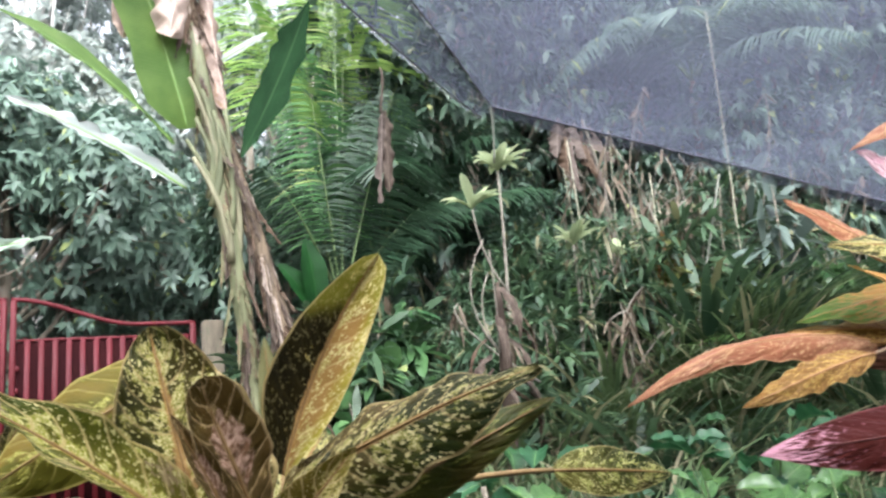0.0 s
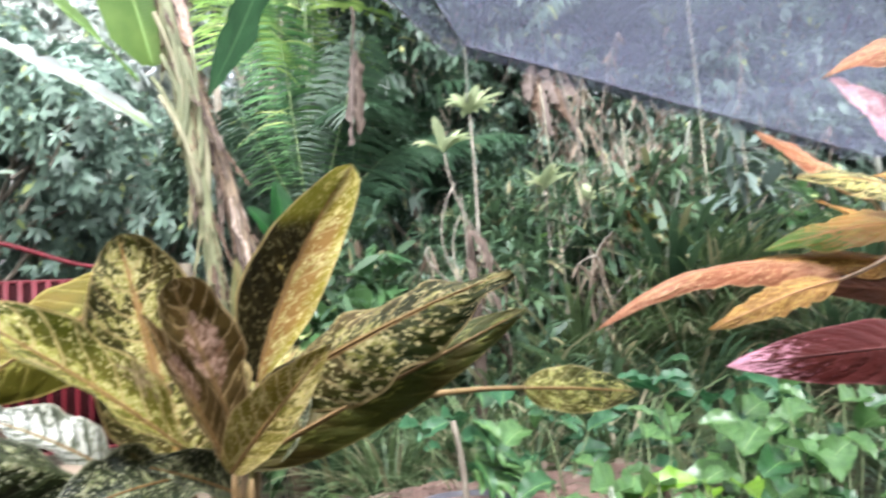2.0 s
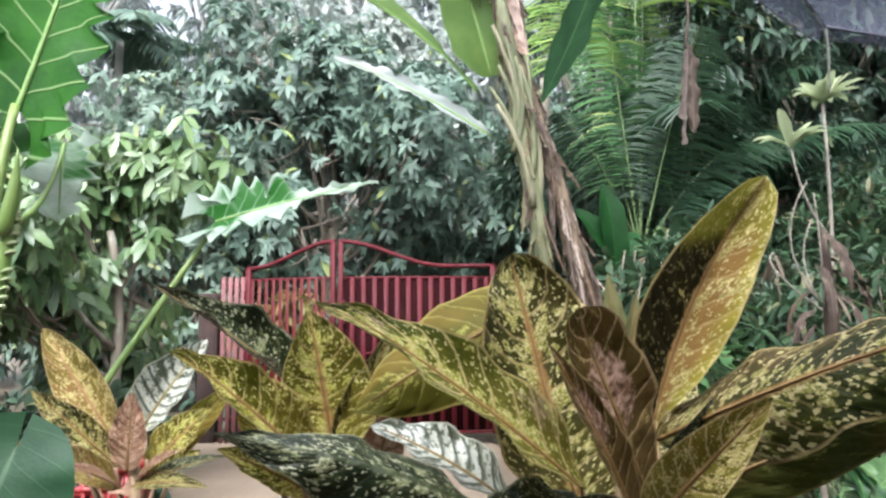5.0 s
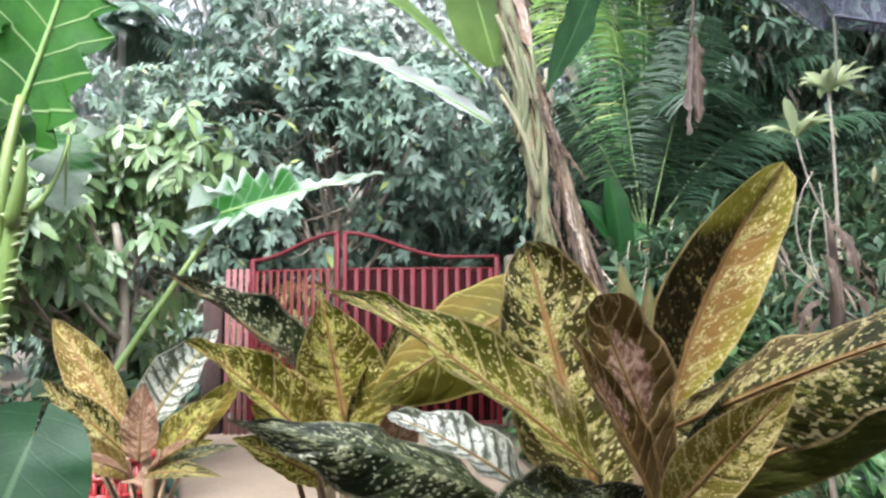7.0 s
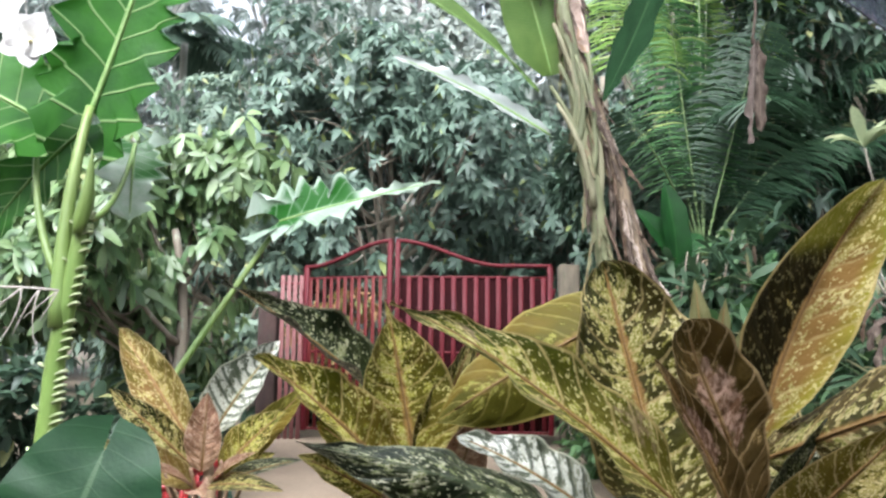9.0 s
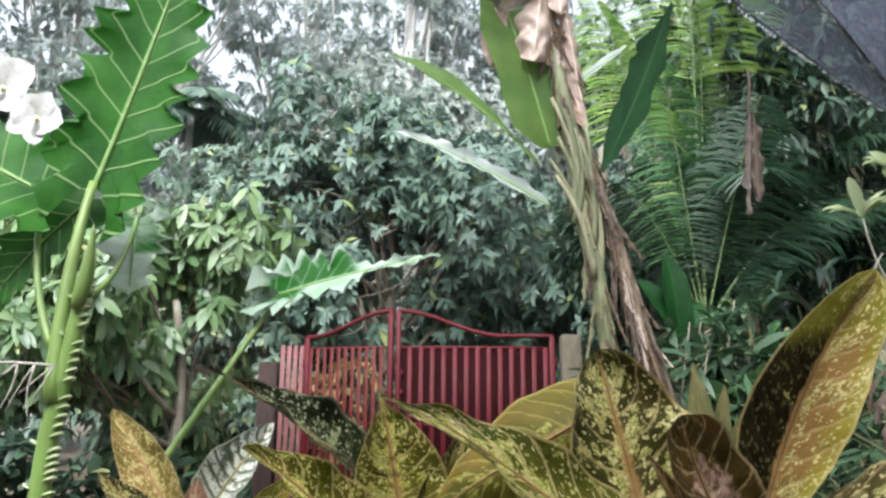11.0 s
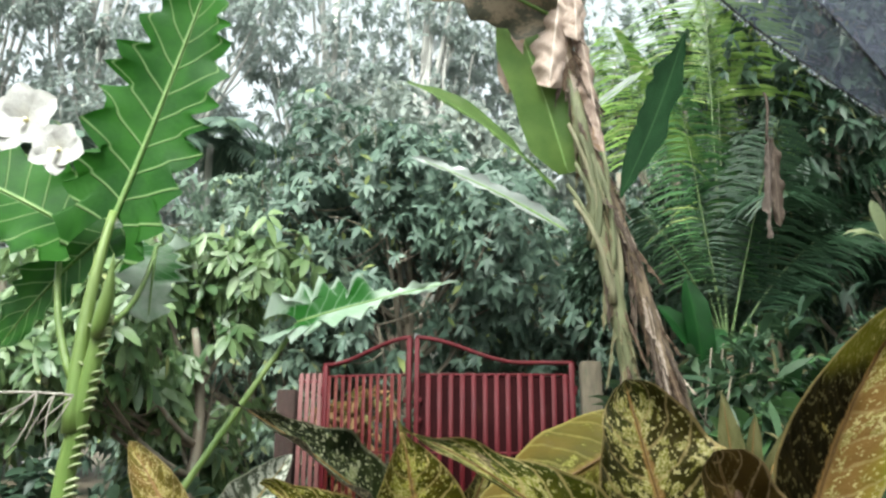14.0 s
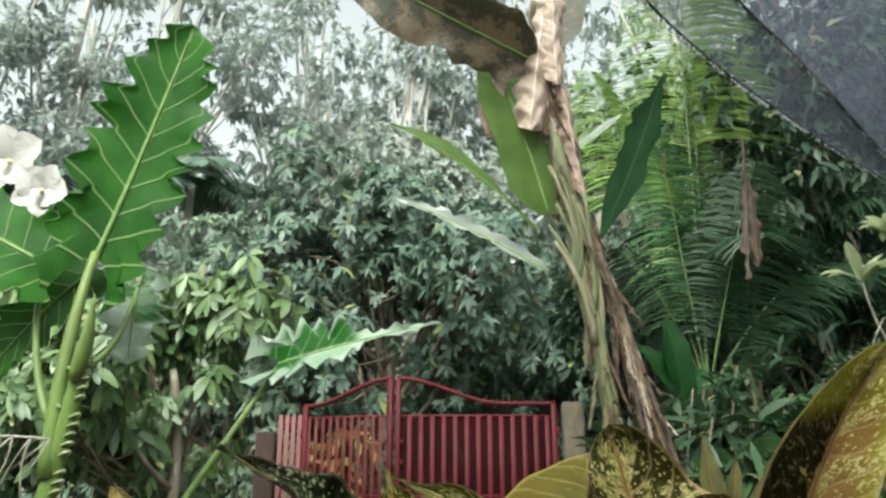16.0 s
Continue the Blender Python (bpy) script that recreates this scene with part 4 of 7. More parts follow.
def tree(name, base, top, r0, blobs, leaf_mat, size, k, label, category="tree", group="", bark="bark", seed=1, lite=False, gap=0.3, droop=0.35, hang=0.7, spread=0.7, twigs=6, hands=False):
    rng = np.random.RandomState(seed)
    ob = thing(name, base, label, category, group)
    g = Geo()
    limb_set(g, rng, base, top, r0, blobs, twigs=twigs)
    part("trunk", g, M[bark], ob)
    g = Geo()
    pos, out = crown_points(rng, blobs, gap)
    if hands:
        rosettes(g, rng, pos, out, k, size[0], size[1], droop, lite or "oval", hang=hang)
    else:
        whorls(g, rng, pos, out, k, size[0], size[1], droop, spread, lite, hang=hang)
    part("crown", g, M[leaf_mat], ob)
    return ob


def blob_row(rng, x0, x1, y0, y1, z0, z1, count, r, n):
    return [((rng.uniform(x0, x1), rng.uniform(y0, y1), rng.uniform(z0, z1)), tuple(r * rng.uniform(0.75, 1.25, 3)), n) for _ in range(count)]


R = np.random.RandomState(5)
tree("broadleaf_tree", (-0.9, 14.6, 0), (-0.8, 14.8, 6.0), 0.16, blob_row(R, -2.8, 1.4, 13.4, 15.6, 2.6, 6.6, 18, 1.15, 165), "tree_leaf", (0.225, 0.092), 7, "dense dark green broadleaf tree behind the gate", group="trees behind the gate", seed=2, hands=True, hang=0.55, droop=0.3)
tree("broadleaf_tree", (-4.6, 15.4, 0), (-4.4, 15.2, 5.6), 0.15, blob_row(R, -6.6, -2.4, 14.0, 16.4, 2.0, 5.8, 22, 1.15, 160), "mist_leaf", (0.225, 0.092), 7, "dense broadleaf tree with mist-tinted grey-green drooping leaf tufts", group="trees behind the gate", seed=3, hands=True, hang=0.55, droop=0.3)
tree("broadleaf_tree", (3.4, 15.6, 0.3), (3.2, 15.4, 6.6), 0.16, blob_row(R, 1.0, 5.4, 14.0, 16.8, 2.4, 7.2, 18, 1.2, 150), "tree_leaf", (0.225, 0.092), 7, "tall dark broadleaf tree standing behind the palm", group="trees behind the gate", seed=4, hands=True, hang=0.55, droop=0.3)
tree("broadleaf_tree", (-1.6, 18.6, 0), (-1.4, 18.4, 8.2), 0.18, blob_row(R, -2.0, 2.2, 17.4, 19.6, 5.6, 9.0, 13, 1.2, 85), "far_leaf", (0.36, 0.14), 7, "tree with haze-tinted grey-green leaves rising above the thicket", group="trees behind the gate", seed=6)
tree("broadleaf_tree", (4.6, 19.0, 0.3), (4.7, 18.8, 8.4), 0.18, blob_row(R, 2.6, 6.6, 18.0, 19.8, 5.2, 10.2, 13, 1.2, 85), "far_leaf", (0.32, 0.12), 7, "tree with haze-tinted grey-green leaves rising behind the palm", group="trees behind the gate", seed=16)
tree("cocoa_tree", (-2.5, 7.3, 0), (-2.3, 7.2, 2.3), 0.07, blob_row(R, -3.6, -1.75, 6.3, 7.6, 1.65, 2.95, 18, 0.5, 58), "cocoa_leaf", (0.175, 0.076), 6, "small cocoa tree with pale hanging leaves", group="cocoa trees", seed=7, hands=True, hang=0.8, droop=0.4, lite="full")
tree("cocoa_tree", (-4.4, 7.6, 0), (-4.3, 7.5, 2.8), 0.08, blob_row(R, -5.6, -3.0, 6.8, 8.6, 1.65, 3.2, 17, 0.6, 62), "cocoa_leaf", (0.185, 0.08), 6, "leafy cocoa tree with yellow-green hanging leaves", group="cocoa trees", seed=8, hands=True, hang=0.8, droop=0.4, lite="full")
tree("dry_shrub", (-1.35, 11.6, 0), (-1.35, 11.6, 1.5), 0.04, blob_row(R, -1.9, -0.85, 11.4, 11.9, 0.8, 2.0, 7, 0.36, 40), "tan_leaf", (0.2, 0.09), 5, "withered tan shrub seen through the gate bars", "shrub", seed=19)
# leaf colour carries the darkness behind the gate bars
for i in range(6):
    x = -2.2 + 0.75 * i
    tree("gate_shrub", (x, 13.0, 0), (x, 13.0, 1.0), 0.03, blob_row(R, x - 0.4, x + 0.4, 12.6, 13.4, 0.3, 1.7, 6, 0.5, 44), "thicket_leaf", (0.24, 0.09), 5, "shrub growing behind the gate in shade-dark colour", "shrub", "shrubs behind the gate", seed=160 + i)
# low filler shrubs whose colour makes the shade under the cocoa crowns
for i in range(7):
    x = -5.7 + 0.55 * i
    tree("shade_shrub", (x, 6.5 + 0.3 * (i % 2), 0), (x, 6.6, 0.7), 0.02, blob_row(R, x - 0.3, x + 0.3, 6.2, 7.0, 0.2, 0.85, 4, 0.35, 36), "thicket_leaf", (0.2, 0.08), 5, "shrub under the cocoa trees in shade-dark colour", "shrub", "shade shrubs", seed=180 + i)
tree("low_shrub", (-2.4, 8.7, 0), (-2.4, 8.7, 1.4), 0.04, blob_row(R, -3.3, -2.5, 8.3, 9.2, 0.35, 2.0, 9, 0.42, 55), "cocoa_leaf", (0.18, 0.078), 6, "leafy shrub beside the gate hiding its post", "shrub", seed=9, hands=True, hang=1.0)


for i in range(9):
    x, y = -10.5 + i * 2.0, 19.5 + 1.2 * math.sin(i * 2.7)
    tree("undergrowth_tree", (x, y, 0), (x, y, 3.4), 0.09, blob_row(R, x - 1.4, x + 1.4, y - 0.7, y + 0.7, 0.8, 5.2, 9, 1.1, 60), "tree_leaf", (0.38, 0.15), 6, "dark leafy undergrowth behind the garden trees", "tree", "undergrowth trees", seed=140 + i, lite=True, gap=0.1, twigs=2)


def tall_tree(name, base, height, lean, seed, label, crowns=5):
    rng = np.random.RandomState(seed)
    b = np.array(base, float)
    t = b + np.array([lean, 0.2, height])
    blobs = []
    for i in range(crowns):
        f = 0.32 + 0.68 * (i + rng.uniform(0, 1)) / crowns
        c = b + (t - b) * f + np.array([rng.uniform(-1.9, 1.9), rng.uniform(-1, 1), 0])
        if abs(c[0] / c[1] + 0.272) < 0.03 and c[2] < 13:
            continue
        blobs.append((tuple(c), tuple(np.array([1.25, 1.0, 0.85]) * rng.uniform(0.8, 1.4)), 88))
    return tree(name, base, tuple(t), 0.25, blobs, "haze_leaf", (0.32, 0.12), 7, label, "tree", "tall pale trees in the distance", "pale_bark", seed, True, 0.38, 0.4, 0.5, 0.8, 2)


for i in range(14):
    x = -15.0 + i * 1.5 + 0.5 * math.sin(i * 2.3)
    y = 22.5 + 3.0 * abs(math.sin(i * 1.9))
    if -0.29 < x / y < -0.255:
        continue
    tall_tree("tall_tree", (x, y, 0), 17.0 + 4.0 * math.sin(i * 1.3 + 0.5), 0.8 * math.sin(i * 3.1), 30 + i, "tall slender tree with a pale trunk and thin haze-tinted crown", 14)
for i in range(9):
    x, y = 6.5 + i * 1.9, 19.0 + 3.0 * math.sin(i * 2.1)
    tall_tree("tall_tree", (x, y, float(ground_z(x, y))), 14.0 + 3.0 * math.sin(i * 1.7), 0.5 * math.sin(i * 2.9), 70 + i, "tall mist-tinted tree beyond the bank", 11)


for i in range(6):
    x, y = 7.5 + i * 2.1, 13.6 + 1.0 * math.sin(i * 2.1)
    z = float(ground_z(x, y))
    tree("bank_tree", (x, y, z), (x, y, z + 6.0), 0.12, blob_row(R, x - 1.7, x + 1.7, y - 0.9, y + 0.9, z + 1.5, z + 8.5, 15, 1.2, 75), "tree_leaf", (0.26, 0.10), 7, "leafy tree on the bank behind the net", "tree", "bank trees", seed=240 + i, lite=True, gap=0.1, twigs=2)


for i, (x, y) in enumerate(((8.4, 11.6), (9.9, 12.2), (11.3, 11.4), (12.8, 12.0), (11.6, 8.6), (13.4, 9.3), (15.2, 8.4), (12.8, 6.6))):
    z = float(ground_z(x, y))
    tree("bank_tree", (x, y, z), (x, y, z + 6.5), 0.12, blob_row(R, x - 1.1, x + 1.1, y - 0.8, y + 0.8, z + 1.5, z + 8.8, 15, 1.1, 95), "tree_leaf", (0.25, 0.095), 8, "leafy tree on the bank behind the net", "tree", "bank trees", seed=260 + i, lite=True, gap=0.0, twigs=2)


for i, (x, y) in enumerate(((6.6, 15.2), (8.1, 17.6))):
    z = float(ground_z(x, y))
    tree("bank_tree", (x, y, z), (x, y, z + 3.2), 0.10, blob_row(R, x - 0.9, x + 0.9, y - 0.6, y + 0.6, z + 0.4, z + 3.6, 10, 0.9, 70), "tree_leaf", (0.26, 0.10), 7, "low leafy tree filling the bank behind the thicket", "tree", "bank trees", seed=280 + i, lite=True, gap=0.0, twigs=2)


# ---- far woods all round; the unseen rear part is added to cut low sky light ----
def far_woods():
    rng = np.random.RandomState(77)
    g = Geo()
    for i in range(150):
        a = rng.uniform(0, 2 * np.pi)
        dist = rng.uniform(27, 40)
        x, y = dist * np.sin(a), dist * np.cos(a)
        ahead = abs((a + np.pi) % (2 * np.pi) - np.pi) < 0.9
        bearing = (a + np.pi) % (2 * np.pi) - np.pi
        h = rng.uniform(4.5, 6.0) if abs(bearing + 0.265) < 0.06 else rng.uniform(7.0, 13.0) if ahead else rng.uniform(6, 11)
        if 0.25 < a < 1.3:
            h += 3.0
        z0 = float(ground_z(x, y))
        blobs = [((x, y, z0 + h * f), (2.4, 2.4, h * 0.22), 60) for f in (0.25, 0.55, 0.85)]
        pos, out = crown_points(rng, blobs, 0.25, 1.5)
        whorls(g, rng, pos, out, 5, 0.75, 0.26, 0.3, 0.8, True)
        g.tube([(x, y, z0 - 0.1), (x, y, z0 + h * 0.8)], [0.2, 0.1], 6)
    tagged(part("far_woods", g, M["far_leaf"]), "distant mist-tinted grey-green woods around the garden, rear part unseen", "woods", kind="stuff")


far_woods()


# ---- thicket on the bank ----
def shrub(name, at, h, r, mat, size, k, n, label, seed, category="shrub", group="shrubs on the bank", hang=0.3, droop=0.35):
    rng = np.random.RandomState(seed)
    z = float(ground_z(at[0], at[1]))
    ob = thing(name, (at[0], at[1], z), label, category, group)
    blobs = [((at[0] + rng.uniform(-r, r) * 0.6, at[1] + rng.uniform(-r, r) * 0.6, z + h * f), (r * 0.7, r * 0.7, h * 0.3), n // 3) for f in (0.35, 0.6, 0.85)]
    g = Geo()
    for c, rr, _ in blobs:
        for _ in range(3):
            e = np.array(c) + rng.normal(size=3) * np.array(rr) * 0.5
            g.tube(bow((at[0] + rng.uniform(-0.05, 0.05), at[1], z - 0.02), e, rng.normal(size=3) * 0.06, 6), np.linspace(0.014, 0.004, 6), 5)
    part("branchwork", g, M["bark"], ob)
    g = Geo()
    pos, out = crown_points(rng, blobs, 0.25, 0.4)
    whorls(g, rng, pos, out, k, size[0], size[1], droop, 0.8, "strip" if size[1] < 0.06 else False, hang=hang)
    part("foliage", g, M[mat], ob)
    return ob


def tuft(name, at, h, n, mat, width, label, seed, category="grass", group="grass tufts on the bank", lean=0.5):
    """Arching strap blades from one root."""
    rng = np.random.RandomState(seed)
    z = float(ground_z(at[0], at[1]))
    ob = thing(name, (at[0], at[1], z), label, category, group)
    g = Geo()
    for _ in range(n):
        a, l = rng.uniform(0, 6.28), h * rng.uniform(0.6, 1.15)
        d = np.array([np.cos(a), np.sin(a), 0])
        t = np.linspace(0, 1, 7)
        reach = lean * rng.uniform(0.5, 1.5) * l
        root = np.array([at[0], at[1], z - 0.02]) + d * rng.uniform(0, 0.07)
        line = root + d * (reach * t**1.7)[:, None] + np.array([0, 0, 1.0]) * (l * (t - 0.42 * lean * 2 * t**2.6))[:, None]
        w = width * rng.uniform(0.7, 1.2) * np.array([0.7, 1, 1, 0.9, 0.7, 0.45, 0.06])
        s = np.array([-d[1], d[0], 0])
        g.grid(np.stack([line - s * w[:, None] / 2, line + np.array([0, 0, -0.15]) * w[:, None], line + s * w[:, None] / 2], 1))
    part("foliage", g, M[mat], ob)
    return ob


def spaced(ob, x, y, turn, scale=1.0):
    c = copy_thing(ob, pose(x, y, float(ground_z(x, y)), 0, 0, turn))
    c.scale = (scale, scale, scale)
    return c


SHRUBS = [
    shrub("bank_shrub", (3.0, 5.2), 1.3, 0.5, "bush_leaf", (0.20, 0.042), 7, 130, "dark green leafy shrub on the bank", 41),
    shrub("bank_shrub", (4.4, 5.6), 1.5, 0.55, "bush_leaf", (0.16, 0.026), 9, 160, "fine-leaved dark shrub on the bank", 42),
    shrub("bank_shrub", (5.6, 5.4), 1.4, 0.55, "bush_leaf", (0.30, 0.055), 7, 100, "shrub with broad hanging dark leaves", 43, hang=0.6),
    shrub("bank_shrub", (2.5, 7.4), 1.3, 0.5, "shrub_leaf", (0.22, 0.10), 6, 75, "fresh green leafy shrub in the thicket", 44),
]
TUFTS = [
    tuft("grass_tuft", (3.6, 4.4), 0.95, 70, "grass", 0.022, "tuft of long arching green grass", 51),
    tuft("grass_tuft", (2.8, 4.2), 0.8, 60, "grass", 0.016, "tuft of thin wet grass", 52, lean=0.7),
    tuft("strap_leaf_clump", (4.8, 4.6), 1.2, 34, "bush_leaf", 0.05, "clump of dark strap-shaped leaves", 53, "plant", "strap leaf clumps"),
    tuft("dry_grass_tuft", (3.2, 3.9), 0.7, 60, "dry", 0.012, "tuft of withered brown grass", 54, "grass", "dry tufts on the bank", 0.8),
]
S = np.random.RandomState(9)
for i in range(46):
    x, y = S.uniform(2.2, 8.2), S.uniform(4.6, 9.5)
    if x < 2.6 and y < 6.5:
        continue
    spaced(SHRUBS[i % 3 if S.rand() < 0.9 else 3], x, y, S.uniform(0, 360), S.uniform(0.7, 1.35))
for i in range(64):
    x, y = S.uniform(1.9, 7.2), S.uniform(3.1, 6.4)
    spaced(TUFTS[S.choice(4, p=[0.4, 0.25, 0.2, 0.15])], x, y, S.uniform(0, 360), S.uniform(0.7, 1.2) * (1.5 if y > 4.6 else 1.0))
for i in range(16):
    x, y = S.uniform(1.75, 2.7), S.uniform(6.4, 10.0)
    spaced(SHRUBS[S.choice([0, 1, 3])], x, y, S.uniform(0, 360), S.uniform(0.6, 1.0))
# taller growth behind the bank
for i in range(9):
    x, y = 3.6 + i * 0.95 + S.uniform(-0.3, 0.3), S.uniform(9.0, 12.0)
    z = float(ground_z(x, y))
    tree("thicket_tree", (x, y, z), (x + 0.3, y, z + 6.2), 0.09, blob_row(S, x - 1.3, x + 1.3, y - 0.9, y + 0.9, z + 1.4, z + 7.4, 13, 0.95, 75), "thicket_leaf" if i < 4 else "tree_leaf", (0.22, 0.085), 7, "dense thicket tree hung with wet leaves in shade-dark colour" if i < 4 else "pale wet tree behind the thicket", "tree", "thicket trees", seed=60 + i, lite="mid", twigs=4)


# ---- palms ----
def frond(parent, start, way, size, bend, width, mat, n=54, droop=0.6, seed=0, rachis="palm_rib", thick=0.012, leaf_w=0.036, face=None, start_at=0.12):
    """One pinnate frond: an arching rachis with leaflets on both sides."""
    rng = np.random.RandomState(seed)
    t = np.linspace(0, 1, 22)
    d, s = unit(way), np.asarray(start, float)
    line = s + d * (size * t)[:, None] + np.array([0, 0, -1.0]) * (size * bend * t**2)[:, None]
    ob = part("frond", Geo().tube(line, np.linspace(thick, 0.002, 22), 6), M[rachis], parent)
    f = np.repeat(np.linspace(start_at, 0.995, n), 2)
    root = np.stack([np.interp(f, t, line[:, i]) for i in range(3)], -1)
    grad = np.gradient(line, axis=0)
    grad = np.stack([np.interp(f, t, grad[:, i]) for i in range(3)], -1)
    grad /= np.linalg.norm(grad, axis=1, keepdims=True)
    up = np.array([0, 0, 1.0]) + 0.8 * np.array([-d[0], -d[1], 0]) if face is None else np.asarray(face, float)
    side = np.cross(grad, up)
    side /= np.linalg.norm(side, axis=1, keepdims=True) + 1e-6
    side *= np.tile([1, -1], n)[:, None]
    ln = width * (np.sin(np.pi * np.clip(f, 0.03, 0.97) ** 0.8) ** 0.5) * rng.uniform(0.85, 1.1, 2 * n)
    dirn = side + grad * 0.35 + rng.normal(size=(2 * n, 3)) * 0.06
    g = Geo()
    g.leaves(root, dirn, np.cross(grad, side) + np.array([0, 0, 0.6]), ln, np.full(2 * n, width * leaf_w), droop * rng.uniform(0.7, 1.3, 2 * n), 0.4)
    part("leaf_feather", g, M[mat], ob)


def palm(name, base, crown, r, label, mat, fronds, size, width, seed, group="", spread=(0, 360), lift=(0.2, 1.2), bend=(0.35, 0.75), leaf_w=0.036):
    rng = np.random.RandomState(seed)
    ob = thing(name, base, label, "palm", group)
    part("trunk", Geo().tube(bow(base, crown, rng.normal(size=3) * 0.05, 10), np.linspace(r, r * 0.7, 10), 9), M["pale_bark" if group == "distant palms" else "sheath"], ob)
    for i in range(fronds):
        a = radians(spread[0] + (spread[1] - spread[0]) * (i + rng.uniform(0.2, 0.8)) / fronds)
        way = (np.cos(a), np.sin(a), rng.uniform(*lift))
        frond(ob, crown, way, size * rng.uniform(0.85, 1.15), rng.uniform(*bend), width * rng.uniform(0.85, 1.1), mat, seed=seed * 50 + i, leaf_w=leaf_w)
    return ob


def garden_palm(base, crown, label, fronds, seed):
    """A young palm whose long fronds rise from the ground and arch over, one by one."""
    ob = thing("feather_palm", base, label, "palm", "feather palms")
    part("trunk", Geo().tube(bow(base, crown, (0.03, 0, 0), 10), np.linspace(0.09, 0.06, 10), 9), M["sheath"], ob)
    for i, (way, size, bend, width, mat, face, bare) in enumerate(fronds):
        frond(ob, crown, way, size, bend, width, mat, int(34 * size * (1 - bare)), 0.5, seed + i, "palm_rib", 0.016, 0.030, face, bare)


# sun-toned leaflets high up, shade-toned fronds lower: light held in the colours
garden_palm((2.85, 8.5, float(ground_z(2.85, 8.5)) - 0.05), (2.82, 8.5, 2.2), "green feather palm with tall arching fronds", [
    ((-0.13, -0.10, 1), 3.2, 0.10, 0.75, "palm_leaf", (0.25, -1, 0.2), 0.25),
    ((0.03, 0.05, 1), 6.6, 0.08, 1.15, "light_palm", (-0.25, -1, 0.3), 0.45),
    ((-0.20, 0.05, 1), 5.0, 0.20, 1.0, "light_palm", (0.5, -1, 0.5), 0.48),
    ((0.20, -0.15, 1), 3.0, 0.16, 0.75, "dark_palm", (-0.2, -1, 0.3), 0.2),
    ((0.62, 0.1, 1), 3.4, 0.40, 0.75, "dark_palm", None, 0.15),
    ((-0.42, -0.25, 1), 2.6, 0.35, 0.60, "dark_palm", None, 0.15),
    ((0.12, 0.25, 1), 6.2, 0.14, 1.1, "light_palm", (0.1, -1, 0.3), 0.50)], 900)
garden_palm((3.5, 9.0, float(ground_z(3.5, 9.0)) - 0.05), (3.5, 9.0, 2.5), "feather palm with long fronds in shaded-tone green", [
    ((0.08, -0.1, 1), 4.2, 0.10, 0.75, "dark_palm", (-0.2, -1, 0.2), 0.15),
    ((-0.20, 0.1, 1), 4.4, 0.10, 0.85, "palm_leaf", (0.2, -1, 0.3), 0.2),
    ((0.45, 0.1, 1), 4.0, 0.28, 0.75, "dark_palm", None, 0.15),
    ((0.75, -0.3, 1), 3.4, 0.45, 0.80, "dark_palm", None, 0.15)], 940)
palm("feather_palm", (3.6, 9.4, float(ground_z(3.6, 9.4)) - 0.05), (3.6, 9.4, 2.6), 0.07, "feather palm in shaded-tone green behind the thicket", "dark_palm", 12, 3.8, 0.8, 4, "feather palms", lift=(1.2, 4.0), bend=(0.3, 0.8))
palm("feather_palm", (9.4, 9.6, float(ground_z(9.4, 9.6)) - 0.05), (9.4, 9.6, 6.0), 0.09, "feather palm behind the net", "tree_leaf", 15, 3.6, 0.9, 8, "feather palms", lift=(0.4, 2.0), bend=(0.3, 0.8))
palm("dark_palm", (-6.2, 18.0, 0), (-6.1, 17.9, 8.4), 0.12, "dark palm crown against the white sky", "tree_leaf", 13, 2.0, 0.7, 5, "distant palms", lift=(-0.1, 0.8), leaf_w=0.10)
palm("dark_palm", (-3.4, 20.5, 0), (-3.4, 20.5, 8.8), 0.12, "distant palm with upright fronds", "far_leaf", 9, 2.4, 0.6, 6, "distant palms", lift=(1.0, 2.4), bend=(0.2, 0.6), leaf_w=0.10)
palm("dark_palm", (-9.4, 17.5, 0), (-9.3, 17.4, 7.6), 0.12, "dark palm crown in the distance", "tree_leaf", 12, 2.5, 0.7, 7, "distant palms", leaf_w=0.10)


def fern(x, y, size, n, seed, mat, label):
    """A rosette of pinnate fronds on the bank."""
    rng = np.random.RandomState(seed)
    z = float(ground_z(x, y))
    ob = thing("fern", (x, y, z), label, "fern", "ferns on the bank")
    for i in range(n):
        a = 2 * np.pi * (i + rng.uniform(0, 0.7)) / n
        frond(ob, (x, y, z), (np.cos(a) * 0.6, np.sin(a) * 0.6, rng.uniform(0.9, 1.7)), size * rng.uniform(0.8, 1.15), rng.uniform(0.4, 0.8), size * 0.26, mat, 30, 0.25, seed * 30 + i, thick=0.006)


for i, (x, y, s, m) in enumerate([(2.7, 5.0, 1.2, "bright_leaf"), (3.7, 5.0, 1.35, "bush_leaf"), (4.7, 5.1, 1.4, "bright_leaf"), (5.5, 5.2, 1.3, "bush_leaf"), (6.4, 5.5, 1.5, "bright_leaf"), (2.3, 5.9, 1.3, "bush_leaf"), (3.2, 6.3, 1.6, "bush_leaf"), (4.3, 4.3, 0.9, "bush_leaf"), (2.0, 4.9, 0.9, "bright_leaf"), (5.0, 6.3, 1.9, "bright_leaf"), (6.9, 6.2, 1.8, "bush_leaf")]):
    fern(x, y, s, 9, 200 + i, m, "arching green fern on the bank" if m == "bush_leaf" else "pale green feathery fern on the bank")


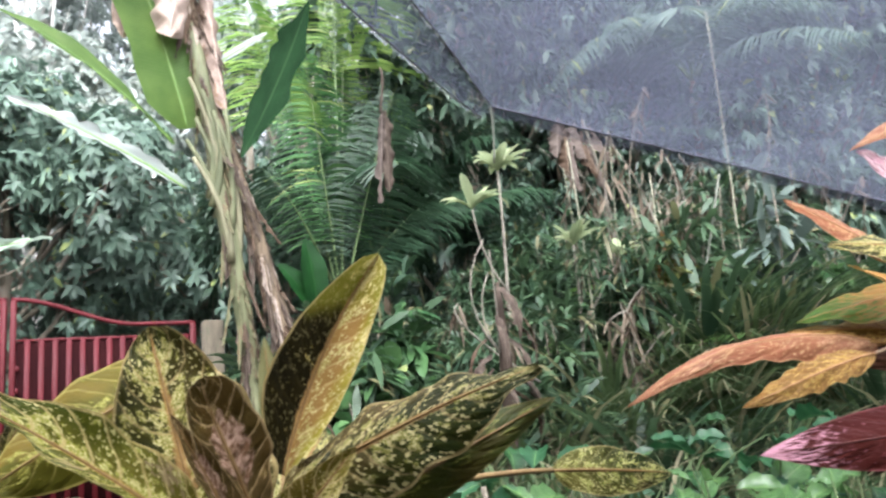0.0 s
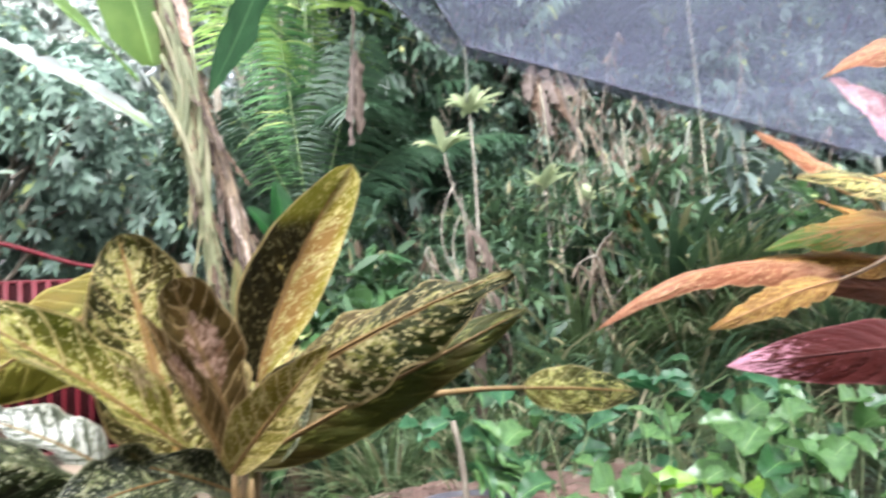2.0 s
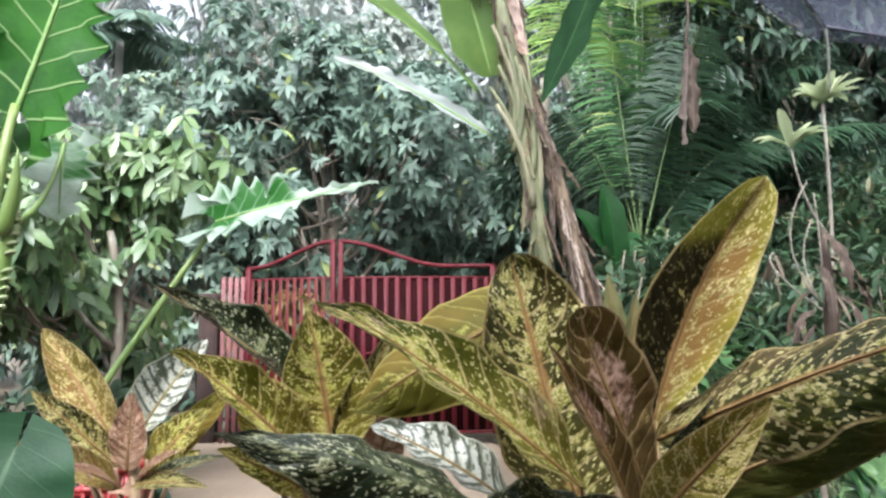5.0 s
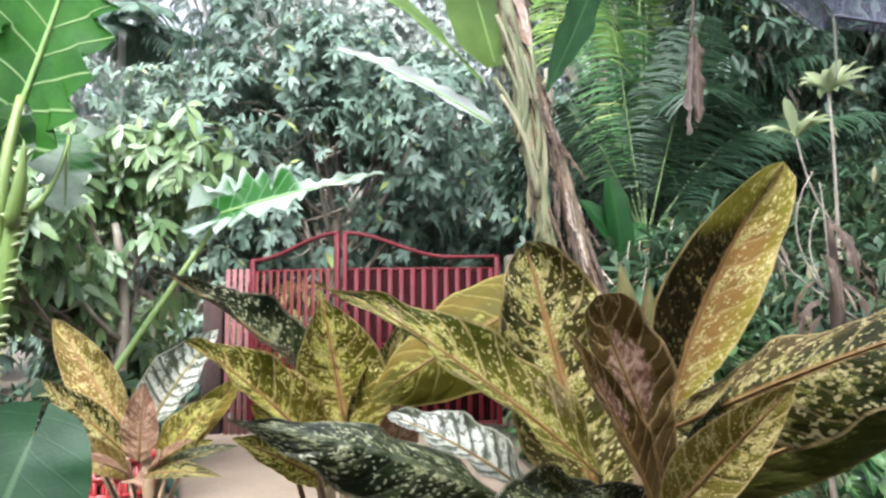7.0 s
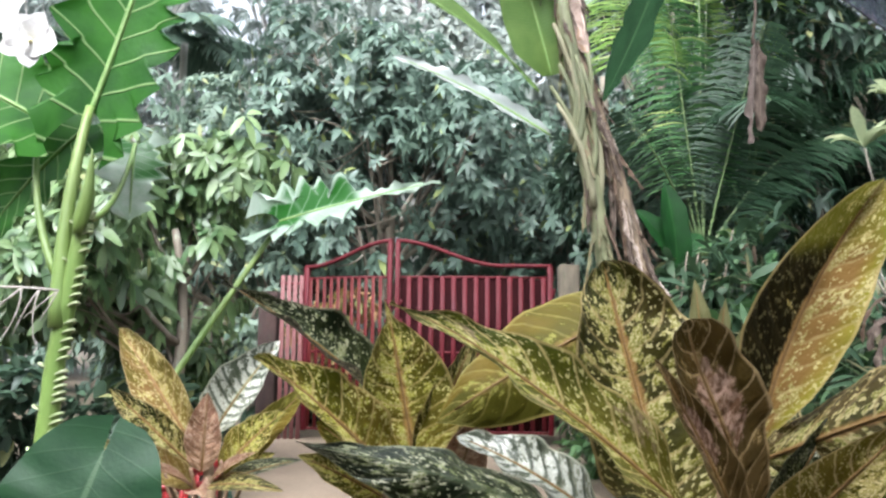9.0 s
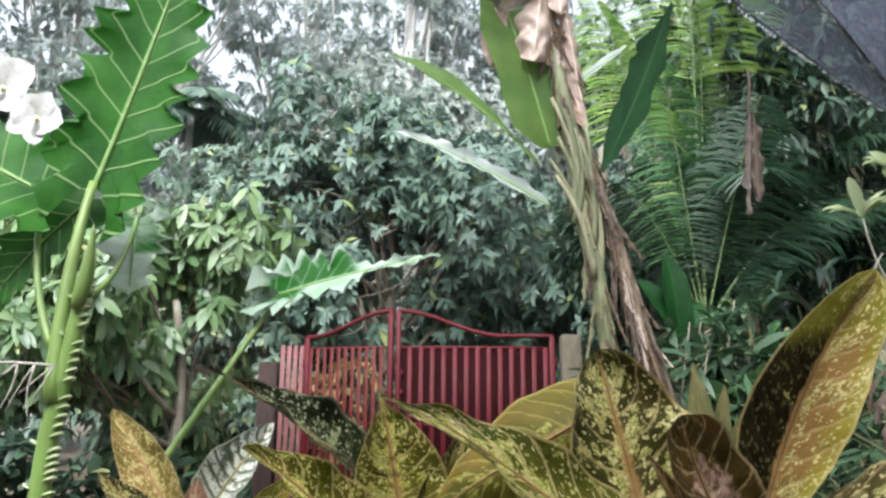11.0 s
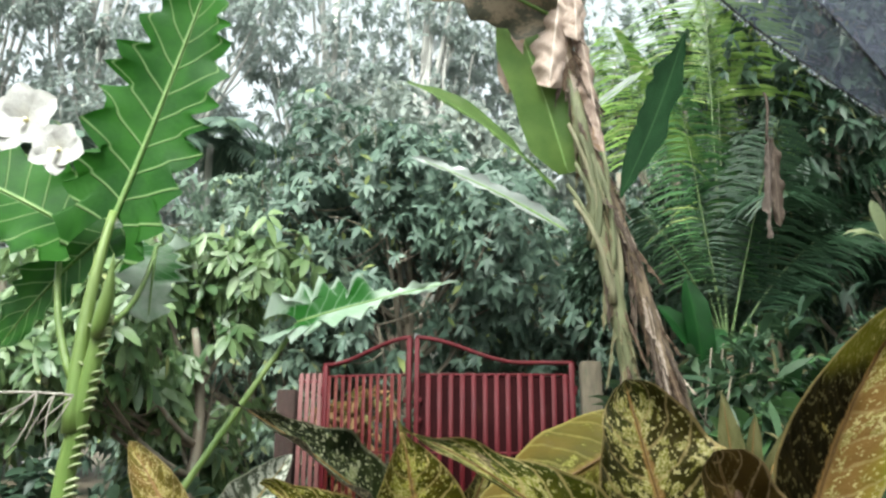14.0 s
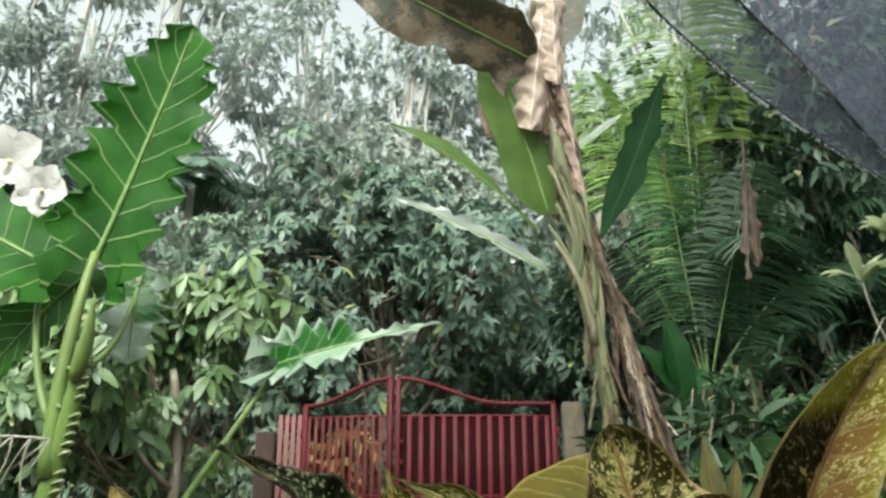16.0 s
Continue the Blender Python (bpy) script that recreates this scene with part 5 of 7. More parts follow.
# ---- banana plant ----
def banana():
    ob = thing("banana_plant", (1.45, 5.85, 0), "banana plant with a green stem and brown withered sheaths", "banana plant")
    green = [(1.40, 5.80, -0.02), (1.32, 5.78, 0.9), (1.25, 5.72, 1.7), (1.17, 5.66, 2.2), (1.09, 5.64, 2.67), (1.02, 5.64, 3.2), (0.95, 5.70, 3.72), (0.90, 5.76, 4.1)]
    part("green_stem", Geo().tube(green, [0.066, 0.063, 0.060, 0.060, 0.064, 0.062, 0.048, 0.028], 14), M["pseudostem"], ob, "yellow-green fibrous stem")
    brown = [(1.85, 5.72, -0.02), (1.70, 5.7, 0.9), (1.58, 5.7, 1.48), (1.43, 5.7, 2.0), (1.286, 5.7, 2.57), (1.12, 5.72, 3.15), (0.968, 5.75, 3.65), (0.90, 5.76, 4.3), (0.93, 5.78, 5.1)]
    part("brown_stem", Geo().tube(brown, [0.09, 0.086, 0.08, 0.072, 0.062, 0.056, 0.048, 0.04, 0.028], 12), M["sheath"], ob, "brown stem wrapped in dead sheaths")
    rng = np.random.RandomState(12)
    for line, r, mat, n in ((brown, 0.080, ("sheath_dry", "old_brown", "pale_chip", "old_brown", "old_brown", "sheath_dry", "old_brown", "old_brown"), 150), (green, 0.064, ("green_sheath", "green_sheath", "sheath_dry", "green_sheath", "old_brown"), 80)):
        p = np.array(line)
        for i in range(n):
            f = rng.uniform(0.16, 0.88) * (len(p) - 1)
            c = np.array([np.interp(f, np.arange(len(p)), p[:, k]) for k in range(3)])
            a = rng.uniform(np.pi, 2 * np.pi)
            o = np.array([np.cos(a), np.sin(a), 0])
            top = c + o * r * rng.uniform(0.75, 1.0) * (1 - 0.25 * f / len(p))
            low = top + o * rng.choice([0.0, 0.02, 0.04, 0.07, 0.13]) + np.array([0.16 if line is brown else 0.1, 0, -1]) * rng.uniform(0.10, 0.5)
            leaf(ob, "dead_sheath", mat[i % len(mat)], top, low, rng.uniform(0.015, 0.06), o + np.array([rng.uniform(-0.6, 0.6), 0, 0]), None, fold=-0.5, wave=0.3, shape=strap, nu=6, nv=20, seed=i, curl=0.3, crumple=0.05, torn=0.6, twist=rng.uniform(-0.9, 0.9))
    for i in range(9):
        f = (i % 8) / 7
        s = np.array([1.15 - 0.13 * f + rng.uniform(-0.03, 0.03), 5.60 + 0.04 * (i % 3), 2.25 + 0.45 * f])
        e = np.array([0.82 + 0.30 * rng.rand(), 5.60, s[2] + rng.uniform(0.6, 1.1)])
        part("leaf_stalk", Geo().tube(bow(s, e, (0.05, -0.03, 0), 8), np.linspace(0.030, 0.014, 8), 7), M["pseudostem" if i % 4 else "old_stalk"], ob)
    dry = dict(shape=strap, nu=8, nv=26)
    # living leaves
    leaf(ob, "leaf", "banana", (0.88, 5.80, 3.25), (0.45, 5.82, 4.70), 0.58, (0.3, -1, 0.1), "rib_green", 0.007, "broad fresh green banana leaf", fold=0.2, arch=0.03, wave=0.04, **dry)
    leaf(ob, "leaf", "banana", (0.78, 5.78, 3.12), (-0.30, 5.60, 3.90), 0.24, (0.35, -1, 0.9), "rib_green", 0.006, "narrow arching green leaf", fold=0.35, arch=0.06, wave=0.06, seed=4, **{**dry, "shape": lambda v: np.interp(v, [0, 0.25, 0.42, 0.6, 0.85, 1], [0.10, 0.30, 0.62, 1.0, 0.75, 0.05])})
    leaf(ob, "leaf", "banana_pale", (0.86, 5.78, 2.80), (-0.26, 5.66, 3.34), 0.15, (-0.2, -1, 0.6), "rib_green", 0.010, "banana leaf with white wet sky shine put into its colour", fold=0.5, arch=0.04, wave=0.12, lobes=(8, 0.5), **dry)
    leaf(ob, "leaf", "banana_dark", (1.24, 5.76, 3.05), (1.79, 5.74, 4.35), 0.36, (-0.4, -1, 0.1), None, 0.010, "dark green upright banana leaf with a torn edge", fold=0.2, arch=-0.06, wave=0.04, torn=0.45, seed=23, **{**dry, "shape": lambda v: np.interp(v, [0, 0.15, 0.4, 0.6, 0.76, 0.84, 1], [0.12, 0.42, 0.88, 1.0, 0.92, 0.5, 0.04])})
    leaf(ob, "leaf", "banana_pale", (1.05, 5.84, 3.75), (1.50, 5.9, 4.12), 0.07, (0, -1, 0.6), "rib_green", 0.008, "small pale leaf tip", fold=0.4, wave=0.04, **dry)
    leaf(ob, "leaf", "banana_old", (0.80, 5.74, 4.50), (-0.75, 5.25, 5.10), 0.62, (0.1, -0.75, -0.55), "rib_green", 0.014, "large dull brown-green leaf hanging overhead", fold=0.35, arch=0.10, wave=0.09, torn=0.3, seed=31, **{**dry, "nu": 14, "nv": 60})
    leaf(ob, "leaf", "banana_old", (0.95, 5.76, 4.6), (1.2, 5.9, 6.2), 0.45, (0, -1, 0.1), "rib_green", 0.012, fold=0.3, wave=0.05, **dry)
    # crumpled dead hood round the stem
    folds = dict(shape=lambda v: np.interp(v, [0, 0.1, 0.5, 0.85, 0.96, 1], [0.6, 0.9, 1.0, 0.85, 0.5, 0.1]), nu=24, nv=110, crumple=0.026, torn=0.25)
    leaf(ob, "dead_leaf", "hood", (0.93, 5.70, 5.3), (0.74, 5.62, 3.86), 0.40, (-0.2, -1, 0), None, label="pinkish-brown crumpled dead leaf", fold=-0.45, wave=0.14, curl=0.5, twist=0.3, seed=2, **folds)
    leaf(ob, "dead_leaf", "hood", (0.96, 5.68, 5.3), (0.95, 5.6, 4.22), 0.26, (0.3, -1, 0), None, fold=-0.45, wave=0.14, curl=0.5, twist=-0.3, seed=5, **folds)
    leaf(ob, "dead_leaf", "banana_dry", (0.99, 5.69, 4.35), (1.12, 5.63, 3.35), 0.17, (0.1, -1, 0), None, fold=-0.5, wave=0.12, curl=0.5, twist=0.4, seed=7, **folds)
    leaf(ob, "dead_leaf", "banana_dry", (0.50, 5.74, 4.55), (0.44, 5.70, 3.84), 0.20, (-0.2, -1, 0), None, fold=-0.4, wave=0.2, shape=strap, nu=6, nv=20, twist=0.4)


banana()


def hanging_leaf(x, y, z_top, z_low, width, label, seed):
    """A withered leaf hanging on a thin twig between the fronds."""
    ob = thing("withered_leaf", (x, y, z_low), label, "dead leaf", "hanging dead leaves")
    part("twig", Geo().tube(bow((x, y + 0.05, z_top - 0.03), (x + 0.1, y + 0.25, z_top + 0.5), (0.03, 0, 0.1)), [0.012] * 9, 6), M["old_brown"], ob)
    leaf(ob, "blade", "dead_tan", (x, y, z_top), (x - 0.06, y - 0.02, z_low), width, (-0.4, -1, 0), None, fold=-0.8, wave=0.5, curl=0.5, crumple=0.03, torn=0.4, shape=strap, nu=8, nv=44, twist=1.2, seed=seed)
    leaf(ob, "blade", "old_brown", (x + 0.05, y + 0.04, z_top), (x + 0.04, y + 0.03, z_low + 0.1), width * 1.3, (0.2, -1, 0), None, fold=-0.3, wave=0.4, shape=strap, nu=8, nv=24, twist=-0.4, seed=seed + 1)


hanging_leaf(2.68, 6.6, 3.86, 2.96, 0.10, "pale brown withered leaf hanging among fronds", 3)


def young_banana(x, y, z, size, label):
    g = float(ground_z(x, y))
    ob = thing("young_banana", (x, y, g), label, "banana plant")
    part("stem", Geo().tube([(x, y, g - 0.02), (x, y, g + 0.6), (x - 0.02, y, z)], [0.04, 0.035, 0.03], 9), M["sheath"], ob)
    leaf(ob, "leaf", "blue_blade", (x, y - 0.02, z), (x - 0.12, y - 0.1, z + 1.1 * size), 0.40 * size, (0.2, -1, 0.3), None, shape=strap, fold=0.3, arch=0.05, wave=0.03, nu=8, nv=20)
    leaf(ob, "leaf", "blue_blade", (x, y, z), (x - 0.55 * size, y - 0.1, z + 0.75 * size), 0.36 * size, (0.1, -0.8, 0.6), None, shape=strap, fold=0.3, arch=0.08, wave=0.03, nu=8, nv=20)
    leaf(ob, "leaf", "blue_blade", (x, y, z), (x + 0.4 * size, y + 0.2, z + 0.5 * size), 0.3 * size, (0, -0.8, 0.6), None, shape=strap, fold=0.3, arch=0.08, wave=0.03, nu=8, nv=20)


young_banana(2.22, 7.4, 2.0, 0.7, "young banana plant with blue-green leaves")


# ---- net canopy ----
NET_Z = 2.57


def net():
    ob = thing("shade_net", (1.9, 3.21, NET_Z), "grey-blue translucent shade net stretched as a canopy", "shade net")
    a, b = np.array([1.903, 3.213, NET_Z]), np.array([6.9, 4.6, NET_Z])
    c, d = np.array([0.45, 1.62, NET_Z + 0.02]), np.array([6.2, -1.8, NET_Z + 0.25])
    n = 40
    u, v = np.meshgrid(np.linspace(0, 1, n), np.linspace(0, 1, n))
    p = (a * (1 - u[..., None]) + b * u[..., None]) * (1 - v[..., None]) + (c * (1 - u[..., None]) + d * u[..., None]) * v[..., None]
    sag = -0.16 * np.sin(np.pi * u) * np.sin(np.pi * v) + 0.02 * np.sin(u * 17 + v * 5) * np.sin(np.pi * v)
    p[..., 2] += sag
    part("cloth", Geo().grid(p), M["net"], ob)
    # doubled hem along both free edges
    hem = p[0].copy()
    drop = np.array([0, 0.02, -0.05])
    low = hem + drop + np.stack([0 * hem[:, 0], 0 * hem[:, 0], 0.015 * np.sin(np.arange(n) * 0.9)], -1)
    part("hem", Geo().grid(np.stack([hem, (hem + low) / 2 + np.array([0, 0.015, 0]), low], 1)), M["net"], ob, "doubled dark hem of the net")
    side = p[:, 0].copy()
    flap = side + np.array([-0.09, 0.06, -0.12]) * (0.3 + 0.7 * np.sin(np.pi * np.linspace(0.05, 0.75, n)))[:, None]
    part("flap", Geo().grid(np.stack([side, (side + flap) / 2 + np.array([0, 0, -0.02]), flap], 1)), M["net"], ob, "loose hanging flap of the net")
    part("edge_cord", Geo().tube(side, 0.006, 6), M["cord"], ob)
    part("edge_cord", Geo().tube(hem, 0.006, 6), M["cord"], ob)
    part("edge_cord", Geo().tube(flap, 0.004, 6), M["cord"], ob)
    part("hanging_cord", Geo().tube(bow((1.905, 3.216, NET_Z - 0.004), (1.902, 3.22, 2.30), (0.006, 0, 0), 10), np.linspace(0.006, 0.004, 10), 7), M["bamboo"], ob, "grey cord hanging from the net corner")
    rng = np.random.RandomState(4)
    g = Geo()
    for line, m in ((side, 70), (flap, 120), (low, 90)):
        for _ in range(m):
            f = rng.uniform(0, n - 1.01)
            q = line[int(f)] * (1 - f % 1) + line[int(f) + 1] * (f % 1)
            r = rng.uniform(0.004, 0.0085)
            ang = np.linspace(-np.pi / 2, np.pi / 2, 5)
            g.tube(np.stack([0 * ang, 0 * ang, np.sin(ang) * r], -1) + q - np.array([0, 0, r + 0.004]), np.cos(ang) * r + 1e-5, 6, False)
    drops = thing("rain_drops", (1.9, 3.2, NET_Z), "clear rain drops hanging along the net edge", "water drops", kind="stuff")
    part("drops", g, M["drop"], drops)


net()


def pole(x, y, z, r, label, lean=(0, 0)):
    g = float(ground_z(x, y))
    p = bow((x + lean[0], y + lean[1], g - 0.05), (x, y, z), (0.01, 0, 0), 14)
    tagged(part("net_pole", Geo().tube(p, np.linspace(r * 1.15, r, 14) * (1 + 0.06 * (np.arange(14) % 3 == 0)), 9), M["bamboo"]), label, "pole", "poles of the net")


pole(6.85, 4.6, NET_Z + 0.01, 0.03, "bamboo pole at the far end of the net", (0.1, 0))
pole(6.2, -1.8, NET_Z + 0.26, 0.03, "bamboo pole at the far end of the net")


# ---- dracaena, crowned weeds and dry vines in the thicket ----
def dracaena(x, y, z_top, label, seed, size=0.42, mat="bright_leaf", low=0.5, n=16, wide=0.07, side=-0.22):
    rng = np.random.RandomState(seed)
    z = float(ground_z(x, y))
    ob = thing("dracaena", (x, y, z), label, "plant", "slender crowned plants")
    stalk = bow((x - 0.12, y, z - 0.02), (x, y, z_top), (0.05, 0, 0), 9)
    part("stem", Geo().tube(stalk, np.linspace(0.02, 0.011, 9), 7), M["twig"], ob)
    for top, m in ((np.array([x, y, z_top]), n), (np.array([x + side, y - 0.05, z_top - low]), n // 2)):
        g = Geo()
        a = rng.uniform(0, 6.28, m)
        d = np.stack([np.cos(a), np.sin(a), rng.uniform(0.5, 2.0, m)], -1)
        g.leaves(np.repeat(top[None], m, 0), d, np.tile([0, 0, 1.0], (m, 1)) + d * [-0.6, -0.6, 0], size * rng.uniform(0.7, 1.1, m), wide, rng.uniform(0.2, 0.6, m), 0.5)
        part("leaf_rosette", g, M[mat], ob)
    part("side_stem", Geo().tube(bow(stalk[5], (x + side, y - 0.05, z_top - low), (-0.04, 0, -0.05), 6), np.linspace(0.012, 0.008, 6), 6), M["twig"], ob)


dracaena(3.44, 5.9, 3.10, "slender dracaena with pale green leaf rosettes", 21, 0.42, "pale_rosette", 0.36, 18, 0.09, -0.3)
dracaena(3.80, 5.4, 2.36, "pale fern-like plant with drooping crown", 22, 0.36, "pale_rosette", 0.12, 18, 0.075, 0.40)
dracaena(5.3, 6.0, 2.7, "slender dark plant with leaf rosettes", 23, 0.4, "bush_leaf")


def dry_vines(x0, x1, y, z_low, z_high, n, label, seed):
    rng = np.random.RandomState(seed)
    ob = thing("dry_vines", ((x0 + x1) / 2, y, float(ground_z((x0 + x1) / 2, y))), label, "dead vines", "dead vines", "stuff")
    g, h = Geo(), Geo()
    pos, way = [], []
    for _ in range(n):
        x = rng.uniform(x0, x1)
        s = np.array([x, y + rng.uniform(-0.4, 0.4), z_low + rng.uniform(-0.3, 0.3)])
        e = s + np.array([rng.normal() * 0.35, rng.normal() * 0.2, (z_high - z_low) * rng.uniform(0.6, 1.1)])
        line = bow(s, e, rng.normal(size=3) * 0.15, 9)
        g.tube(line, np.linspace(0.007, 0.0035, 9) * rng.uniform(0.5, 1.4), 5)
        for _ in range(13):
            pos.append(line[rng.randint(1, 9)])
            way.append((rng.normal() * 0.5, rng.normal() * 0.5, -1))
    part("stalks", g, M["twig"], ob)
    m = len(pos)
    h.leaves(np.array(pos), np.array(way), rng.normal(size=(m, 3)), rng.uniform(0.08, 0.28, m), rng.uniform(0.01, 0.035, m), 0.2, 0.6)
    part("dead_leaves", h, M["dry"], ob)


dry_vines(4.2, 6.3, 5.9, 1.7, 3.5, 40, "tangle of dead brown vines and stalks", 31)
dry_vines(3.0, 4.0, 5.0, 1.0, 1.9, 6, "tangled brown dead stems low in the thicket", 32)
dry_vines(5.8, 7.6, 6.2, 1.4, 3.2, 26, "tangle of dead brown vines and stalks", 33)




def dead_hanging(x, y, z, label, seed):
    ob = thing("dead_leaf_bundle", (x, y, z - 0.6), label, "dead leaves", "dead vines")
    for i in range(7):
        leaf(ob, "blade", "sheath_dry" if i % 3 == 1 else "dead_tan", (x + 0.08 * i - 0.25, y + 0.03 * i, z - 0.06 * (i % 3)), (x + 0.10 * i - 0.32, y - 0.05, z - 0.40 - 0.13 * (i % 3)), 0.17, (0.5 * i - 0.7, -1, 0.1), None, fold=-0.6, wave=0.2, crumple=0.02, curl=0.4, nu=10, nv=36, twist=0.8 - 0.5 * i, seed=seed + i)
    part("stalk", Geo().tube(bow((x, y, z), (x + 0.3, y + 0.3, float(ground_z(x, y)) - 0.05), (0.2, 0, 0.1), 9), np.linspace(0.012, 0.02, 9), 6), M["twig"], ob)


dead_hanging(4.15, 5.6, 3.52, "bundle of pinkish dead leaves under the net edge", 5)


def canes(x0, x1, y, n, label, seed):
    """Thin straight dry canes standing in the thicket."""
    rng = np.random.RandomState(seed)
    for i in range(n):
        x, yy = x0 + (x1 - x0) * (i + rng.uniform(0.1, 0.9)) / n, y + rng.uniform(-0.3, 0.3)
        z = float(ground_z(x, yy))
        ob = thing("dry_cane", (x, yy, z), label, "cane", "dry canes in the thicket")
        line = bow((x, yy, z - 0.03), (x + rng.normal() * 0.13, yy + 0.1, rng.uniform(2.5, 3.3)), (rng.normal() * 0.04, 0, 0), 9)
        part("stalk", Geo().tube(line, np.linspace(0.009, 0.005, 9) * rng.uniform(0.5, 1.1), 6), M["cane"], ob)
        g = Geo()
        m = 5
        g.leaves(line[rng.randint(4, 9, m)], np.stack([rng.normal(size=m) * 0.5, rng.normal(size=m) * 0.3, -np.ones(m)], -1), rng.normal(size=(m, 3)), rng.uniform(0.12, 0.3, m), 0.022, 0.3, 0.6)
        part("dead_leaves", g, M["dry"], ob)


M["cane"] = surface("dry_cane", (0.17, 0.17, 0.12), (0.28, 0.275, 0.205), 8, 80, 0.7, (0.15, 0.16, 0.07), 0.4, (1, 1, 0.15))
canes(3.85, 5.0, 5.35, 9, "thin straight pale dry cane in the thicket", 71)
canes(5.2, 6.6, 5.6, 5, "thin straight pale dry cane in the thicket", 72)
shrub("olive_bush", (4.72, 5.2), 1.42, 0.42, "olive_leaf", (0.15, 0.035), 8, 150, "fine-leaved yellow-olive bush with reddish old leaves", 46, group="")
shrub("silvery_shrub", (5.45, 5.1), 1.75, 0.42, "silver_leaf", (0.34, 0.10), 5, 44, "shrub with silvery wet drooping leaves", 47, group="", hang=0.7)


def leaning_pole(a, b, r, label):
    tagged(part("leaning_pole", Geo().tube(bow(a, b, (0.02, 0, 0.03), 10), np.linspace(r, r * 0.8, 10), 8), M["bamboo"]), label, "pole")


leaning_pole((4.30, 5.02, float(ground_z(4.3, 5.02)) - 0.03), (5.05, 5.0, 2.90), 0.011, "pale bare pole leaning in the thicket")


def tall_cane(x, y, top, label):
    z = float(ground_z(x, y))
    ob = thing("dry_cane", (x, y, z), label, "cane", "dry canes in the thicket")
    part("stalk", Geo().tube(bow((x, y, z - 0.03), (x - 0.02, y, top), (0.02, 0, 0), 10), np.linspace(0.008, 0.005, 10), 7), M["cane"], ob)
    part("side_twig", Geo().tube(bow((x, y, top - 0.55), (x + 0.20, y, top - 0.62), (0, 0, 0.02), 6), np.linspace(0.007, 0.004, 6), 6), M["cord"], ob, "short dark side twig")


tall_cane(5.22, 5.05, 4.42, "tall thin pale cane standing behind the net")


def dead_heap(x, y, label, seed):
    rng = np.random.RandomState(seed)
    z = float(ground_z(x, y))
    ob = thing("dead_stump", (x, y, z), label, "stump")
    part("stump", Geo().tube(bow((x, y, z - 0.03), (x + 0.03, y, 1.95), (0.03, 0, 0), 9), [0.04, 0.035, 0.03, 0.032, 0.04, 0.045, 0.04, 0.03, 0.012], 11), M["old_brown"], ob)
    for i in range(15):
        a = rng.uniform(3.0, 6.4)
        s = np.array([x + 0.06 * np.cos(a), y + 0.06 * np.sin(a), rng.uniform(1.25, 1.95)])
        leaf(ob, "dead_blade", ("sheath_dry", "old_brown", "old_brown")[i % 3], s, s + np.array([0.16 * np.cos(a), 0.16 * np.sin(a) - 0.05, -rng.uniform(0.15, 0.45)]), rng.uniform(0.03, 0.08), (np.cos(a), np.sin(a) - 0.3, 0.4), None, fold=-0.4, arch=0.2, wave=0.25, crumple=0.015, nu=6, nv=18, seed=seed + i, shape=strap)
    for i in range(3):
        e = np.array([x - 0.10 + rng.uniform(0, 0.16), y - 0.02, rng.uniform(1.95, 2.25)])
        part("bare_stalk", Geo().tube(bow((x - 0.02, y - 0.05, 1.5), e, (rng.uniform(-0.15, 0.05), 0, 0), 8), np.linspace(0.007, 0.004, 8), 6), M["twig"], ob)


dead_heap(2.60, 4.6, "withered brown stump hung with dead leaves", 9)


# ---- low bright plants on the near ground ----
def broadleaf_clump(x, y, h, n, size, mat, label, seed, spread=0.45):
    rng = np.random.RandomState(seed)
    z = float(ground_z(x, y))
    ob = thing("broadleaf_clump", (x, y, z), label, "plant", "bright ground plants")
    for i in range(n):
        a, f = rng.uniform(0, 6.28), rng.uniform(0.55, 1.0)
        e = np.array([x + np.cos(a) * spread * rng.uniform(0.2, 1), y + np.sin(a) * spread * rng.uniform(0.2, 1), z + h * f])
        d = unit((np.cos(a) * 0.8, np.sin(a) * 0.8 - 0.2, rng.uniform(-0.5, 0.35)))
        s = size * rng.uniform(0.6, 1.35)
        ob2 = leaf(ob, "leaf", mat if i % 6 else "lush_dark", e, e + d * s, s * rng.uniform(0.5, 0.72), (rng.uniform(-0.4, 0.4), -0.35 - 0.5 * rng.rand(), 1.0), "rib_green", 0.0016, fold=0.25, arch=0.10, shape=lance if (seed // 20 + i // 5) % 3 else broad, wave=0.10, nu=6, nv=16, back=0.10, cup=0.3, seed=seed + i)
        part("stalk", Geo().tube(bow((x + np.cos(a) * 0.04, y + np.sin(a) * 0.04, z - 0.01), e, (0, 0, 0.05), 7), np.linspace(0.006, 0.003, 7), 6), M["dark_stalk"], ob2)


M["dark_stalk"] = surface("dark_stalk", (0.05, 0.07, 0.025), (0.09, 0.12, 0.045), 10, 90, 0.6)
M["speckled"] = croton("white_speckled_leaf", (0.05, 0.09, 0.035), (0.40, 0.43, 0.36), (0.34, 0.40, 0.26), 0.66, 0.3, (0.62, 0.64, 0.58), warm=(0.12, 0.16, 0.09))
M["lemon"] = blade("lemon_blade", (0.42, 0.40, 0.07), (0.48, 0.46, 0.16), (0.30, 0.32, 0.05), 9, 0.4, 0.4, slant=0.3, strength=0.2, fine_vein=0.5)
M["lush_dark"] = blade("lush_dark_blade", (0.025, 0.085, 0.026), (0.06, 0.14, 0.05), (0.014, 0.05, 0.014), 9, 0.35, 0.3, coat=0.15, slant=0.3, strength=0.2, fine_vein=0.5)
